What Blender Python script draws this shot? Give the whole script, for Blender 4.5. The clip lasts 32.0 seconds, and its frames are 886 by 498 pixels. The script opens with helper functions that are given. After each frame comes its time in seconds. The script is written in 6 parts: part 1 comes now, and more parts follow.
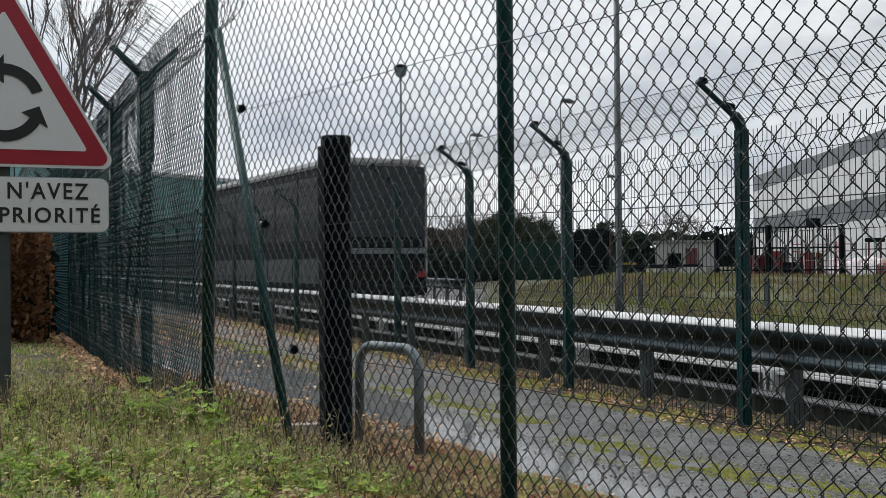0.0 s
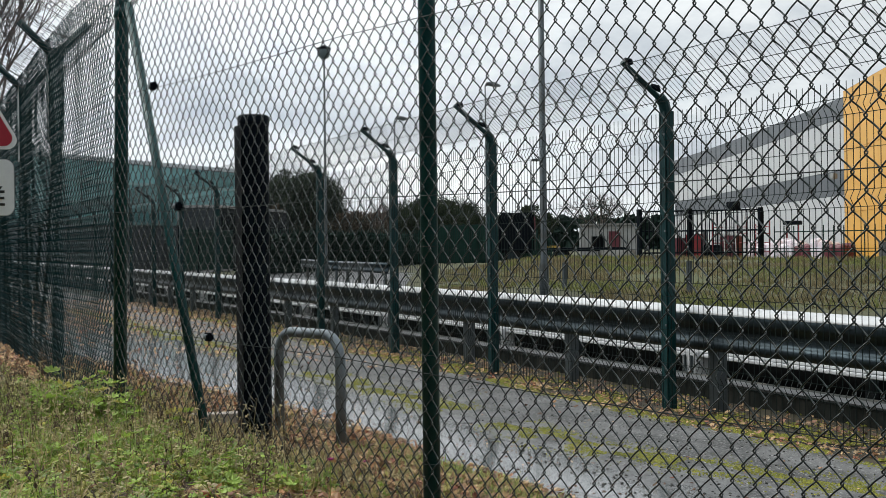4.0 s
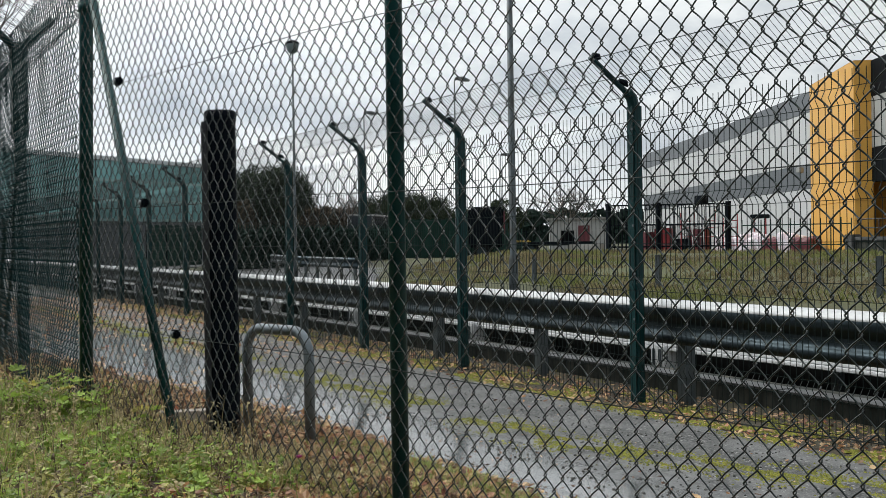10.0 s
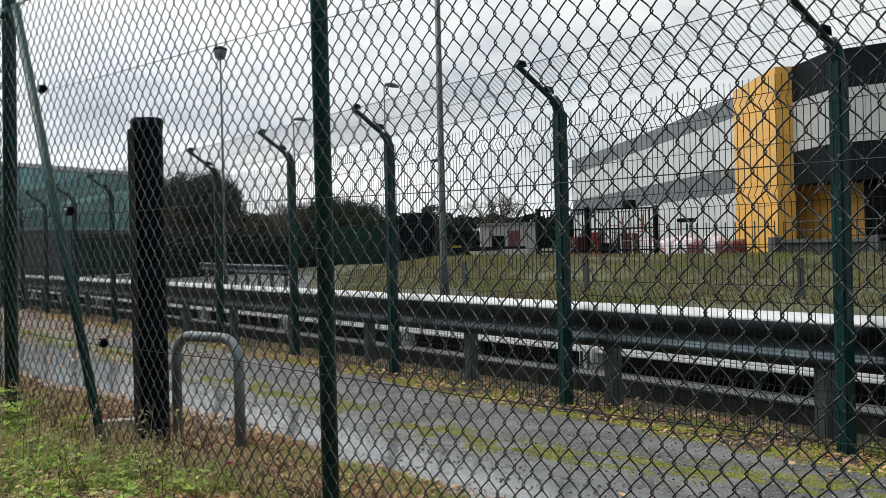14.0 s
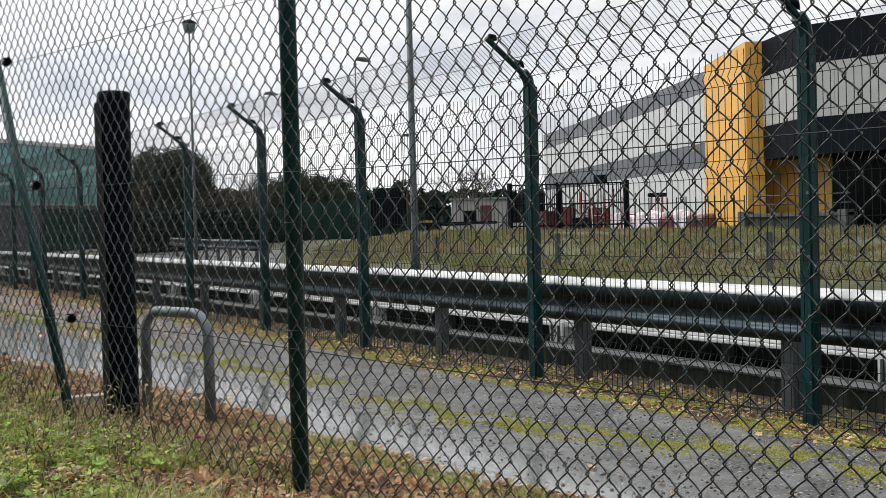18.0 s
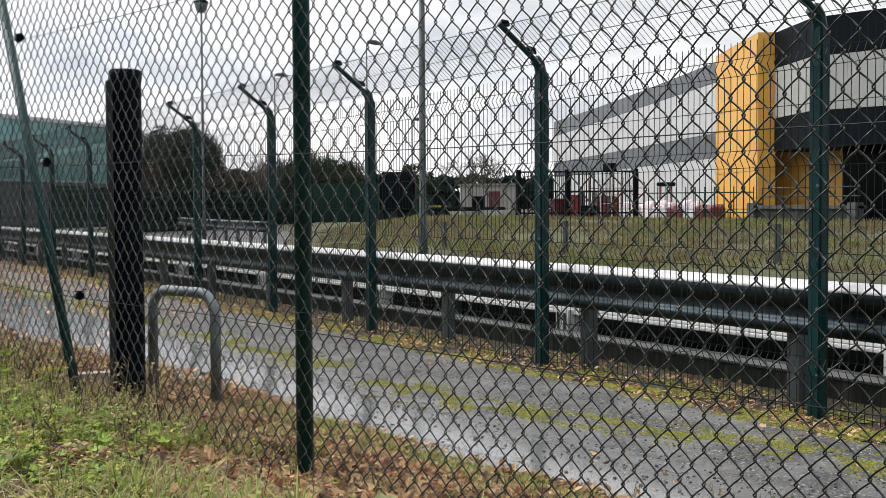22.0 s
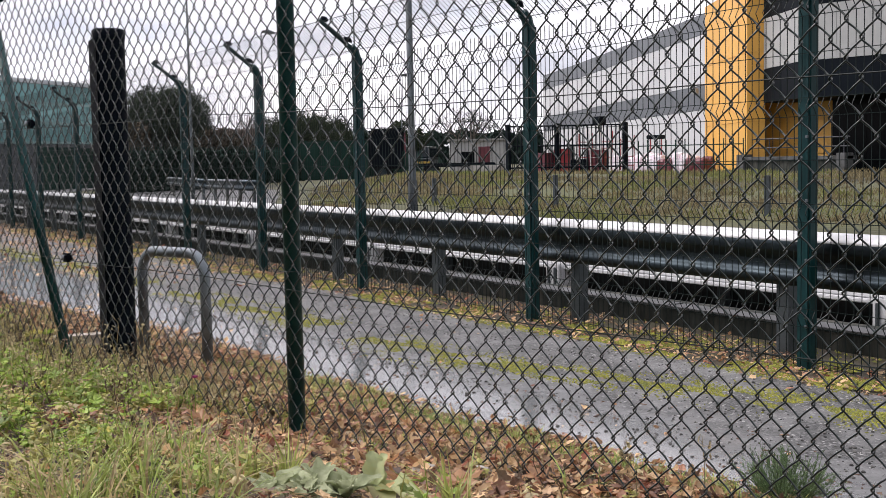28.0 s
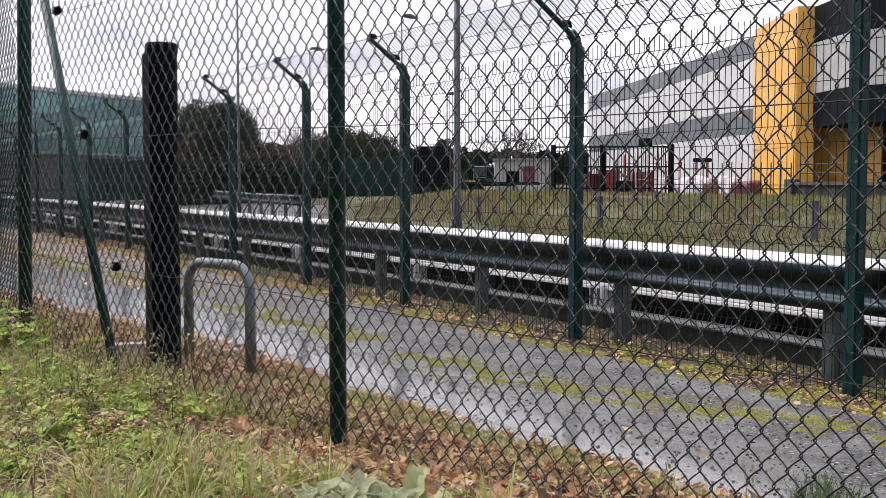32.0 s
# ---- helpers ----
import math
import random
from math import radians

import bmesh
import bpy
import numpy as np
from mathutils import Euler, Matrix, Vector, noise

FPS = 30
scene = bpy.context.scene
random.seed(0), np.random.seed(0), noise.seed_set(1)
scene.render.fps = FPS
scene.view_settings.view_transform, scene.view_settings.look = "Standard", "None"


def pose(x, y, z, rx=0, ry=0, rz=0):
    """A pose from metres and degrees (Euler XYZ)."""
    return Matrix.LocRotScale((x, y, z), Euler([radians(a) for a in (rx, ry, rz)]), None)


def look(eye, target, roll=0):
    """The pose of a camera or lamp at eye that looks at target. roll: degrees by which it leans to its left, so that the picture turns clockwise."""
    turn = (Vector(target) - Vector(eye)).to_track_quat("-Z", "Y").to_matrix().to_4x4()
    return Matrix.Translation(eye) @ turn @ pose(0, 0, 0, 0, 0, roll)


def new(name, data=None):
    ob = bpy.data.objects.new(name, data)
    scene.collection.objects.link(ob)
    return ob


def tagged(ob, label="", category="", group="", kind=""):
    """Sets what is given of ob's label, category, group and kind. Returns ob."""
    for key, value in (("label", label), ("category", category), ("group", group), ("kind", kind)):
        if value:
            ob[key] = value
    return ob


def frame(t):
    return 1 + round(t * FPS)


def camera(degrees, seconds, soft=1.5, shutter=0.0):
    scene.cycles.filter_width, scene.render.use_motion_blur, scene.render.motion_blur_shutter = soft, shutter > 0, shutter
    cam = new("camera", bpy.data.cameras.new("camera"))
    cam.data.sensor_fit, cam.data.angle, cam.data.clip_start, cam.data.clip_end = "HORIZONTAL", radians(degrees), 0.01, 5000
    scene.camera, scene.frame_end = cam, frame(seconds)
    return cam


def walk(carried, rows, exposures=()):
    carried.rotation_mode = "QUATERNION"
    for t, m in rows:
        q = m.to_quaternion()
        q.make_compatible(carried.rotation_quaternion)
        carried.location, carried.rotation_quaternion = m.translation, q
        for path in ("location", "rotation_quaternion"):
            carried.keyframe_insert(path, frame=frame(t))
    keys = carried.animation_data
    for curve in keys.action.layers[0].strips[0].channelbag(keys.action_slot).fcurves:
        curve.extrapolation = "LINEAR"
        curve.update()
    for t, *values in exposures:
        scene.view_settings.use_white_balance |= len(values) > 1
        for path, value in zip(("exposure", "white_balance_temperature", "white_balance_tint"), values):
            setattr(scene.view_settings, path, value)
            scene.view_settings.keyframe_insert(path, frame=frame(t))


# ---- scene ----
cam = camera(42.4, 32.0, 0.6)
PATH = [
    (0, (0.122, -5.187, 1.211), (-1.728, -4.428, 1.236), -0.49),
    (0.5, (-0.417, -4.923, 1.214), (-2.292, -4.23, 1.235), -0.8),
    (1, (-0.914, -4.715, 1.213), (-2.779, -3.994, 1.244), -0.7),
    (1.5, (-1.37, -4.483, 1.209), (-3.222, -3.727, 1.247), -0.35),
    (2, (-1.16, -4.603, 1.209), (-2.996, -3.809, 1.226), -0.08),
    (2.5, (-0.574, -4.86, 1.215), (-2.381, -4.003, 1.234), -0.18),
    (3, (-0.317, -4.96, 1.215), (-2.119, -4.092, 1.225), -0.34),
    (3.5, (-0.138, -5.045, 1.21), (-1.939, -4.175, 1.206), -0.49),
    (4, (-0.025, -5.105, 1.21), (-1.822, -4.227, 1.205), -0.67),
    (4.5, (0.008, -5.124, 1.21), (-1.785, -4.237, 1.204), -0.74),
    (6.5, (-0.008, -5.119, 1.209), (-1.7907, -4.2125, 1.196), -1.0),
    (7, (-0.008, -5.119, 1.209), (-1.793, -4.217, 1.199), -1.0),
    (7.5, (0.0, -5.117, 1.207), (-1.782, -4.209, 1.202), -0.8),
    (8, (0.004, -5.114, 1.217), (-1.775, -4.201, 1.213), -0.7),
    (8.5, (-0.02, -5.1, 1.21), (-1.799, -4.185, 1.201), -0.8),
    (9, (-0.028, -5.092, 1.212), (-1.806, -4.178, 1.199), -0.9),
    (9.5, (-0.037, -5.083, 1.214), (-1.816, -4.169, 1.198), -0.8),
    (10, (-0.03, -5.094, 1.214), (-1.804, -4.169, 1.199), -0.9),
    (10.5, (-0.023, -5.099, 1.215), (-1.792, -4.166, 1.2), -1.0),
    (11, (-0.017, -5.087, 1.216), (-1.778, -4.139, 1.208), -1.0),
    (11.5, (0.0, -5.089, 1.217), (-1.752, -4.123, 1.217), -1.0),
    (12, (0.002, -5.093, 1.216), (-1.742, -4.113, 1.218), -1.2),
    (12.5, (0.01, -5.091, 1.215), (-1.726, -4.098, 1.213), -1.3),
    (13, (0.016, -5.092, 1.214), (-1.71, -4.081, 1.208), -1.3),
    (13.5, (0.026, -5.106, 1.217), (-1.691, -4.082, 1.211), -1.3),
    (14, (0.033, -5.111, 1.212), (-1.681, -4.082, 1.205), -1.4),
    (14.5, (0.019, -5.103, 1.211), (-1.695, -4.072, 1.201), -1.4),
    (16.5, (0.023, -5.099, 1.207), (-1.678, -4.048, 1.161), -1.4),
    (17, (0.035, -5.098, 1.213), (-1.662, -4.042, 1.165), -1.5),
    (17.5, (0.037, -5.1, 1.207), (-1.656, -4.037, 1.157), -1.6),
    (18, (0.038, -5.102, 1.207), (-1.651, -4.032, 1.155), -1.5),
    (18.5, (0.031, -5.105, 1.207), (-1.657, -4.033, 1.151), -1.6),
    (19, (0.029, -5.101, 1.207), (-1.662, -4.035, 1.142), -1.6),
    (19.5, (0.043, -5.107, 1.204), (-1.651, -4.046, 1.138), -1.6),
    (20, (0.038, -5.107, 1.202), (-1.659, -4.05, 1.136), -1.4),
    (20.5, (0.028, -5.102, 1.202), (-1.67, -4.047, 1.133), -1.1),
    (21, (0.027, -5.101, 1.205), (-1.67, -4.046, 1.132), -0.8),
    (21.5, (0.03, -5.102, 1.209), (-1.667, -4.046, 1.132), -0.5),
    (22, (0.037, -5.106, 1.207), (-1.658, -4.048, 1.129), -0.3),
    (22.5, (0.037, -5.101, 1.208), (-1.65, -4.029, 1.134), -0.4),
    (23, (0.048, -5.107, 1.207), (-1.627, -4.016, 1.133), -0.6),
    (23.5, (0.039, -5.111, 1.206), (-1.639, -4.027, 1.107), -0.8),
    (24, (0.037, -5.106, 1.207), (-1.653, -4.043, 1.087), -0.9),
    (24.5, (0.027, -5.101, 1.206), (-1.667, -4.045, 1.089), -1.0),
    (25, (0.025, -5.098, 1.207), (-1.671, -4.044, 1.095), -0.9),
    (25.5, (0.026, -5.102, 1.207), (-1.669, -4.047, 1.087), -1.0),
    (26, (0.02, -5.094, 1.204), (-1.676, -4.042, 1.078), -1.1),
    (26.5, (0.02, -5.093, 1.205), (-1.671, -4.035, 1.064), -1.1),
    (28.5, (0.033, -5.093, 1.21), (-1.649, -4.022, 1.056), -1.2),
    (29, (0.026, -5.088, 1.205), (-1.654, -4.015, 1.051), -1.3),
    (29.5, (0.035, -5.094, 1.206), (-1.644, -4.019, 1.044), -1.3),
    (30, (0.041, -5.104, 1.203), (-1.64, -4.034, 1.039), -1.3),
    (30.5, (0.041, -5.105, 1.201), (-1.647, -4.044, 1.036), -1.0),
    (31, (0.051, -5.108, 1.205), (-1.643, -4.056, 1.043), -0.7),
    (31.5, (0.052, -5.109, 1.201), (-1.658, -4.083, 1.052), -0.4),
    (32, (0.041, -5.106, 1.204), (-1.683, -4.1, 1.082), 0.0),
]
walk(cam, [(t, look(eye, target, roll)) for t, eye, target, roll in PATH],
     [(0, -0.2, 6350, 7), (1, -0.24, 6350, 6), (2, -0.22, 6350, 6), (4, -0.07, 6350, 5), (8, -0.06, 6400, 5), (13, -0.06, 6450, 5), (14.5, -0.03, 6480, 6), (17, 0.10, 6560, 8), (19, 0.14, 6580, 9), (23, 0.22, 6610, 10), (26, 0.28, 6580, 14), (29, 0.36, 6500, 18), (32, 0.38, 6500, 18)])


# ---- light ----
SUN_DIR = Vector((-0.50, -0.38, 0.78)).normalized()
sun = new("sun", bpy.data.lights.new("sun", "SUN"))
sun.data.energy, sun.data.angle, sun.data.color = 3.08, radians(40), (1.0, 0.97, 0.93)
sun.matrix_world = look(SUN_DIR * 60, (0, 0, 0))

world = bpy.data.worlds.new("sky")
scene.world = world
world.use_nodes = True
wn = world.node_tree
wn.nodes.clear()


def wnode(kind, **values):
    n = wn.nodes.new(kind)
    for k, v in values.items():
        n.inputs[k].default_value = v
    return n


w_out, w_bg = wnode("ShaderNodeOutputWorld"), wnode("ShaderNodeBackground", Strength=1.0)
sky = wn.nodes.new("ShaderNodeTexSky")
sky.sky_type, sky.sun_disc = "NISHITA", False
sky.sun_elevation = math.asin(SUN_DIR.z)
sky.sun_rotation = math.atan2(SUN_DIR.x, SUN_DIR.y)
w_co = wn.nodes.new("ShaderNodeTexCoord")
w_map = wnode("ShaderNodeMapping")
w_map.inputs["Scale"].default_value = (1.0, 1.0, 2.6)
w_n1 = wnode("ShaderNodeTexNoise", Scale=2.1, Detail=7.0, Roughness=0.55, Distortion=0.25)
w_n2 = wnode("ShaderNodeTexNoise", Scale=4.3, Detail=6.0, Roughness=0.6)
w_cover = wn.nodes.new("ShaderNodeValToRGB")
w_cover.color_ramp.elements[0].position, w_cover.color_ramp.elements[1].position = 0.30, 0.40
w_shade = wn.nodes.new("ShaderNodeValToRGB")
e = w_shade.color_ramp.elements
e[0].position, e[0].color = 0.32, (0.50, 0.54, 0.61, 1)
e[1].position, e[1].color = 0.64, (1.06, 1.06, 1.07, 1)
w_blue = wnode("ShaderNodeMixRGB", Fac=1.0)
w_blue.blend_type = "MULTIPLY"
w_blue.inputs[2].default_value = (0.12, 0.12, 0.12, 1)
w_mix = wnode("ShaderNodeMixRGB")
wl = wn.links.new
wl(w_co.outputs["Generated"], w_map.inputs["Vector"])
for n in (w_n1, w_n2):
    wl(w_map.outputs[0], n.inputs["Vector"])
wl(w_n1.outputs[0], w_cover.inputs[0])
wl(w_n2.outputs[0], w_shade.inputs[0])
wl(sky.outputs[0], w_blue.inputs[1])
wl(w_cover.outputs[0], w_mix.inputs[0])
wl(w_blue.outputs[0], w_mix.inputs[1])
wl(w_shade.outputs[0], w_mix.inputs[2])
w_dot = wn.nodes.new("ShaderNodeVectorMath")
w_dot.operation, w_dot.inputs[1].default_value = "DOT_PRODUCT", Vector((-0.45, -0.75, 0.45)).normalized()
w_halo = wnode("ShaderNodeMapRange")
for k, v in (("From Min", -1.0), ("From Max", 1.0), ("To Min", 0.47), ("To Max", 1.61)):
    w_halo.inputs[k].default_value = v
w_lit = wnode("ShaderNodeMixRGB", Fac=1.0)
w_lit.blend_type = "MULTIPLY"
wl(w_co.outputs["Generated"], w_dot.inputs[0])
wl(w_dot.outputs["Value"], w_halo.inputs["Value"])
wl(w_mix.outputs[0], w_lit.inputs[1])
wl(w_halo.outputs[0], w_lit.inputs[2])
wl(w_lit.outputs[0], w_bg.inputs[0])
wl(w_bg.outputs[0], w_out.inputs[0])


# ---- materials ----
def surf(name, c1, c2=None, scale=8.0, rough=0.7, metal=0.0, bump=0.0, fine=60.0, c3=None, vary=0.0, spec=0.5, island=False, rough2=None, stretch=None):
    """Two scales of noise between c1 and c2, stains of c3, fine relief, and a value that varies by piece."""
    m = bpy.data.materials.new(name)
    m.use_nodes = True
    t = m.node_tree
    b = t.nodes["Principled BSDF"]
    b.inputs["Roughness"].default_value, b.inputs["Metallic"].default_value = rough, metal
    b.inputs["Specular IOR Level"].default_value = spec
    c2 = c2 or tuple(v * 0.75 for v in c1)
    co = t.nodes.new("ShaderNodeTexCoord")
    at = co.outputs["Object"]
    if stretch:
        mp = t.nodes.new("ShaderNodeMapping")
        mp.inputs["Scale"].default_value = stretch
        t.links.new(at, mp.inputs["Vector"])
        at = mp.outputs[0]

    def noise_at(s, detail=5.0):
        n = t.nodes.new("ShaderNodeTexNoise")
        n.inputs["Scale"].default_value, n.inputs["Detail"].default_value = s, detail
        t.links.new(at, n.inputs["Vector"])
        return n

    big, small = noise_at(scale), noise_at(fine, 3.0)
    add = t.nodes.new("ShaderNodeMath")
    add.operation, add.inputs[1].default_value = "MULTIPLY_ADD", 0.6
    t.links.new(big.outputs[0], add.inputs[0])
    half = t.nodes.new("ShaderNodeMath")
    half.operation, half.inputs[1].default_value = "MULTIPLY", 0.4
    t.links.new(small.outputs[0], half.inputs[0])
    t.links.new(half.outputs[0], add.inputs[2])
    ramp = t.nodes.new("ShaderNodeValToRGB")
    ramp.color_ramp.elements[0].position, ramp.color_ramp.elements[1].position = 0.36, 0.64
    ramp.color_ramp.elements[0].color, ramp.color_ramp.elements[1].color = (*c1, 1), (*c2, 1)
    t.links.new(add.outputs[0], ramp.inputs[0])
    last = ramp.outputs[0]
    if c3:
        spots = noise_at(scale * 0.37, 6.0)
        sr = t.nodes.new("ShaderNodeValToRGB")
        sr.color_ramp.elements[0].position, sr.color_ramp.elements[1].position = 0.5, 0.64
        t.links.new(spots.outputs[0], sr.inputs[0])
        mx = t.nodes.new("ShaderNodeMixRGB")
        mx.inputs[2].default_value = (*c3, 1)
        t.links.new(sr.outputs[0], mx.inputs[0])
        t.links.new(last, mx.inputs[1])
        last = mx.outputs[0]
    if vary:
        if island:
            rnd = t.nodes.new("ShaderNodeNewGeometry").outputs["Random Per Island"]
        else:
            rnd = t.nodes.new("ShaderNodeObjectInfo").outputs["Random"]
        mr = t.nodes.new("ShaderNodeMapRange")
        mr.inputs["To Min"].default_value, mr.inputs["To Max"].default_value = 1 - vary, 1 + vary
        t.links.new(rnd, mr.inputs["Value"])
        hs = t.nodes.new("ShaderNodeHueSaturation")
        t.links.new(mr.outputs[0], hs.inputs["Value"])
        t.links.new(last, hs.inputs["Color"])
        last = hs.outputs[0]
    t.links.new(last, b.inputs["Base Color"])
    if rough2 is not None:
        rr = t.nodes.new("ShaderNodeMapRange")
        rr.inputs["From Min"].default_value, rr.inputs["From Max"].default_value = 0.4, 0.6
        rr.inputs["To Min"].default_value, rr.inputs["To Max"].default_value = rough, rough2
        t.links.new(big.outputs[0], rr.inputs["Value"])
        t.links.new(rr.outputs[0], b.inputs["Roughness"])
    if bump:
        bp = t.nodes.new("ShaderNodeBump")
        bp.inputs["Strength"].default_value, bp.inputs["Distance"].default_value = 0.6, bump
        t.links.new(add.outputs[0], bp.inputs["Height"])
        t.links.new(bp.outputs[0], b.inputs["Normal"])
    return m


def leafy(m, share=0.4):
    """Lets part of the light through a leaf material."""
    t = m.node_tree
    b, out = t.nodes["Principled BSDF"], t.nodes["Material Output"]
    tr, mx = t.nodes.new("ShaderNodeBsdfTranslucent"), t.nodes.new("ShaderNodeMixShader")
    mx.inputs[0].default_value = share
    for link in list(t.links):
        if link.to_node == b and link.to_socket.name == "Base Color":
            t.links.new(link.from_socket, tr.inputs["Color"])
    t.links.new(b.outputs[0], mx.inputs[1])
    t.links.new(tr.outputs[0], mx.inputs[2])
    t.links.new(mx.outputs[0], out.inputs["Surface"])
    return m


def glow(name, c, strength):
    m = surf(name, c, c)
    b = m.node_tree.nodes["Principled BSDF"]
    b.inputs["Emission Color"].default_value, b.inputs["Emission Strength"].default_value = (*c, 1), strength
    return m


GREEN_POST = surf("green_post_paint", (0.0027, 0.0285, 0.0306), (0.0045, 0.038, 0.0408), 6, 0.42, bump=0.0006, c3=(0.0036, 0.0209, 0.0228), spec=0.25)
# lit copy of GREEN_POST: light on the near fence is put into the paint
GREEN_POST_LIT = surf("green_post_paint_lit", (0.0032, 0.04278, 0.04368), (0.0048, 0.05394, 0.056), 6, 0.4, bump=0.0006, c3=(0.004, 0.02976, 0.03024), spec=0.3)
GREEN_WIRE = surf("green_wire_plastic", (0.00358, 0.01117, 0.01064), (0.005569, 0.01543, 0.0149), 30, 0.3, spec=0.45)
# same plastic as GREEN_WIRE, with its grazing sheen put into the colour
SIDE_WIRE = surf("green_wire_painted_sheen", (0.004704, 0.0336, 0.04043), (0.007526, 0.0456, 0.05391), 3, 0.35, spec=0.25)
DARK_WIRE = surf("dark_green_weld_wire", (0.003, 0.008, 0.0075), (0.005, 0.012, 0.011), 20, 0.5, spec=0.15)
RAZOR = surf("galvanised_razor_wire", (0.10, 0.105, 0.11), (0.07, 0.07, 0.075), 30, 0.5, 0.5)
# dark steel for the beam's face, whose dark reflection is in this colour
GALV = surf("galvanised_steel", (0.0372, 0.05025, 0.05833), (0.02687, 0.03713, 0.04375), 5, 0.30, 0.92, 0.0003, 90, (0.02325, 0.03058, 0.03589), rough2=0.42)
GALV_DARK = surf("weathered_galvanised_post", (0.088, 0.1038, 0.1126), (0.0616, 0.07304, 0.0792), 7, 0.5, 0.6, 0.001, 80, (0.0528, 0.05104, 0.04576))
# paler GALV: sky light on barrier crown and rear planks is in its colour
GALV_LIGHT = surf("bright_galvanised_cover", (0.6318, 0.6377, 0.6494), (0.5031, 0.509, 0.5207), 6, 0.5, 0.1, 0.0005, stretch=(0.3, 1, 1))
PIPE = surf("grey_pipe_paint", (0.2125, 0.247, 0.2781), (0.1445, 0.171, 0.1957), 12, 0.45, 0.3, 0.0008, 90, (0.119, 0.133, 0.1442))
CHANNEL = surf("dull_steel_channel", (0.048, 0.05, 0.056), (0.036, 0.038, 0.044), 9, 0.55, 0.2, 0.0006, 70, spec=0.2)
BLACK_POST = surf("black_bollard_plastic", (0.001728, 0.00342, 0.0066), (0.00288, 0.005472, 0.0099), 9, 0.5, 0, 0.0006, 70, (0.0048, 0.00855, 0.0132), spec=0.05)
CONCRETE = surf("damp_concrete", (0.046, 0.0506, 0.0462), (0.023, 0.0253, 0.0231), 4, 0.85, 0, 0.006, 30, (0.0828, 0.0792, 0.0693), spec=0.08, stretch=(3.0, 1.0, 0.6))
# lighter than CONCRETE: the kerb's lit top edge is put into this grey
COPING = surf("lightened_concrete", (0.07875, 0.08134, 0.084), (0.04725, 0.04883, 0.0504), 5, 0.6, 0, 0.003, 40, (0.02625, 0.02625, 0.0252))
CONCRETE_LIGHT = surf("pale_concrete", (0.24, 0.235, 0.22), (0.18, 0.175, 0.165), 3, 0.75, 0, 0.002, 30)
SOIL = surf("damp_soil_and_short_grass", (0.05, 0.045, 0.02), (0.045, 0.0325, 0.02125), 5, 0.95, 0, 0.02, 45, (0.02, 0.01625, 0.01125))
FIELD = surf("winter_field_grass", (0.05806, 0.06723, 0.02218), (0.06968, 0.06376, 0.03049), 1.1, 0.95, 0, 0.08, 10, (0.02129, 0.02086, 0.01109), stretch=(0.1935, 1.159, 0.924))
ROAD = surf("wet_road_asphalt", (0.045, 0.046, 0.048), (0.065, 0.066, 0.067), 2.5, 0.45, 0, 0.0015, 120, rough2=0.6, spec=0.3)
MOSS = surf("bright_moss", (0.245, 0.235, 0.03), (0.13, 0.145, 0.03), 12, 0.95, 0, 0.003, 160, vary=0.4, island=True)
PLANT = surf("weed_leaf_green", (0.20, 0.31, 0.05), (0.33, 0.42, 0.085), 20, 0.55, 0, 0.0005, 80, vary=0.55, island=True)
PLANT_RED = surf("withered_weed_leaf", (0.432, 0.33, 0.195), (0.552, 0.51, 0.3), 20, 0.7, 0, 0, 80, vary=0.5, island=True)
BLADE = surf("grass_blade", (0.1901, 0.2745, 0.05738), (0.3564, 0.3843, 0.1148), 3, 0.6, 0, 0, 60, vary=0.45, island=True)
STRAW = surf("dry_stalk", (0.52, 0.42, 0.2248), (0.338, 0.252, 0.1377), 14, 0.8, 0, 0, 60, vary=0.4, island=True)
PLANT_OLIVE = surf("olive_weed_leaf", (0.3643, 0.359, 0.1056), (0.4554, 0.4224, 0.1584), 20, 0.65, 0, 0, 80, vary=0.5, island=True)
PLANT_YELLOW = surf("yellowing_weed_leaf", (0.475, 0.399, 0.0665), (0.399, 0.38, 0.095), 20, 0.6, 0, 0, 80, vary=0.4, island=True)
STALK = surf("dark_seed_stalk", (0.144, 0.096, 0.064), (0.096, 0.072, 0.048), 14, 0.85, 0, 0, 60, vary=0.3, island=True)
LITTER = surf("fallen_leaf_brown", (0.42, 0.225, 0.105), (0.27, 0.15, 0.08), 18, 0.55, 0, 0, 90, (0.45, 0.31, 0.19), vary=0.65, island=True)
LITTER_RUST = surf("fallen_leaf_rust", (0.34, 0.114, 0.0585), (0.2, 0.072, 0.0455), 18, 0.5, 0, 0, 90, vary=0.6, island=True)
LITTER_PINK = surf("fallen_leaf_pale_rose", (0.50, 0.28, 0.19), (0.38, 0.20, 0.13), 18, 0.6, 0, 0, 90, vary=0.5, island=True)
LITTER_DARK = surf("rotting_leaf_dark", (0.119, 0.0728, 0.056), (0.196, 0.119, 0.0812), 18, 0.6, 0, 0, 90, vary=0.65, island=True)
PINK_WRAP = surf("pink_white_plastic_wrap", (0.52, 0.40, 0.45), (0.66, 0.66, 0.70), 5, 0.35, 0, 0.01, 20)
LITTER_TAN = surf("fallen_leaf_tan", (0.66, 0.47, 0.27), (0.50, 0.34, 0.19), 18, 0.6, 0, 0, 90, vary=0.45, island=True)
MULLEIN = surf("felted_grey_green_leaf", (0.47, 0.50, 0.33), (0.32, 0.36, 0.21), 22, 0.9, 0, 0.003, 120, vary=0.12)
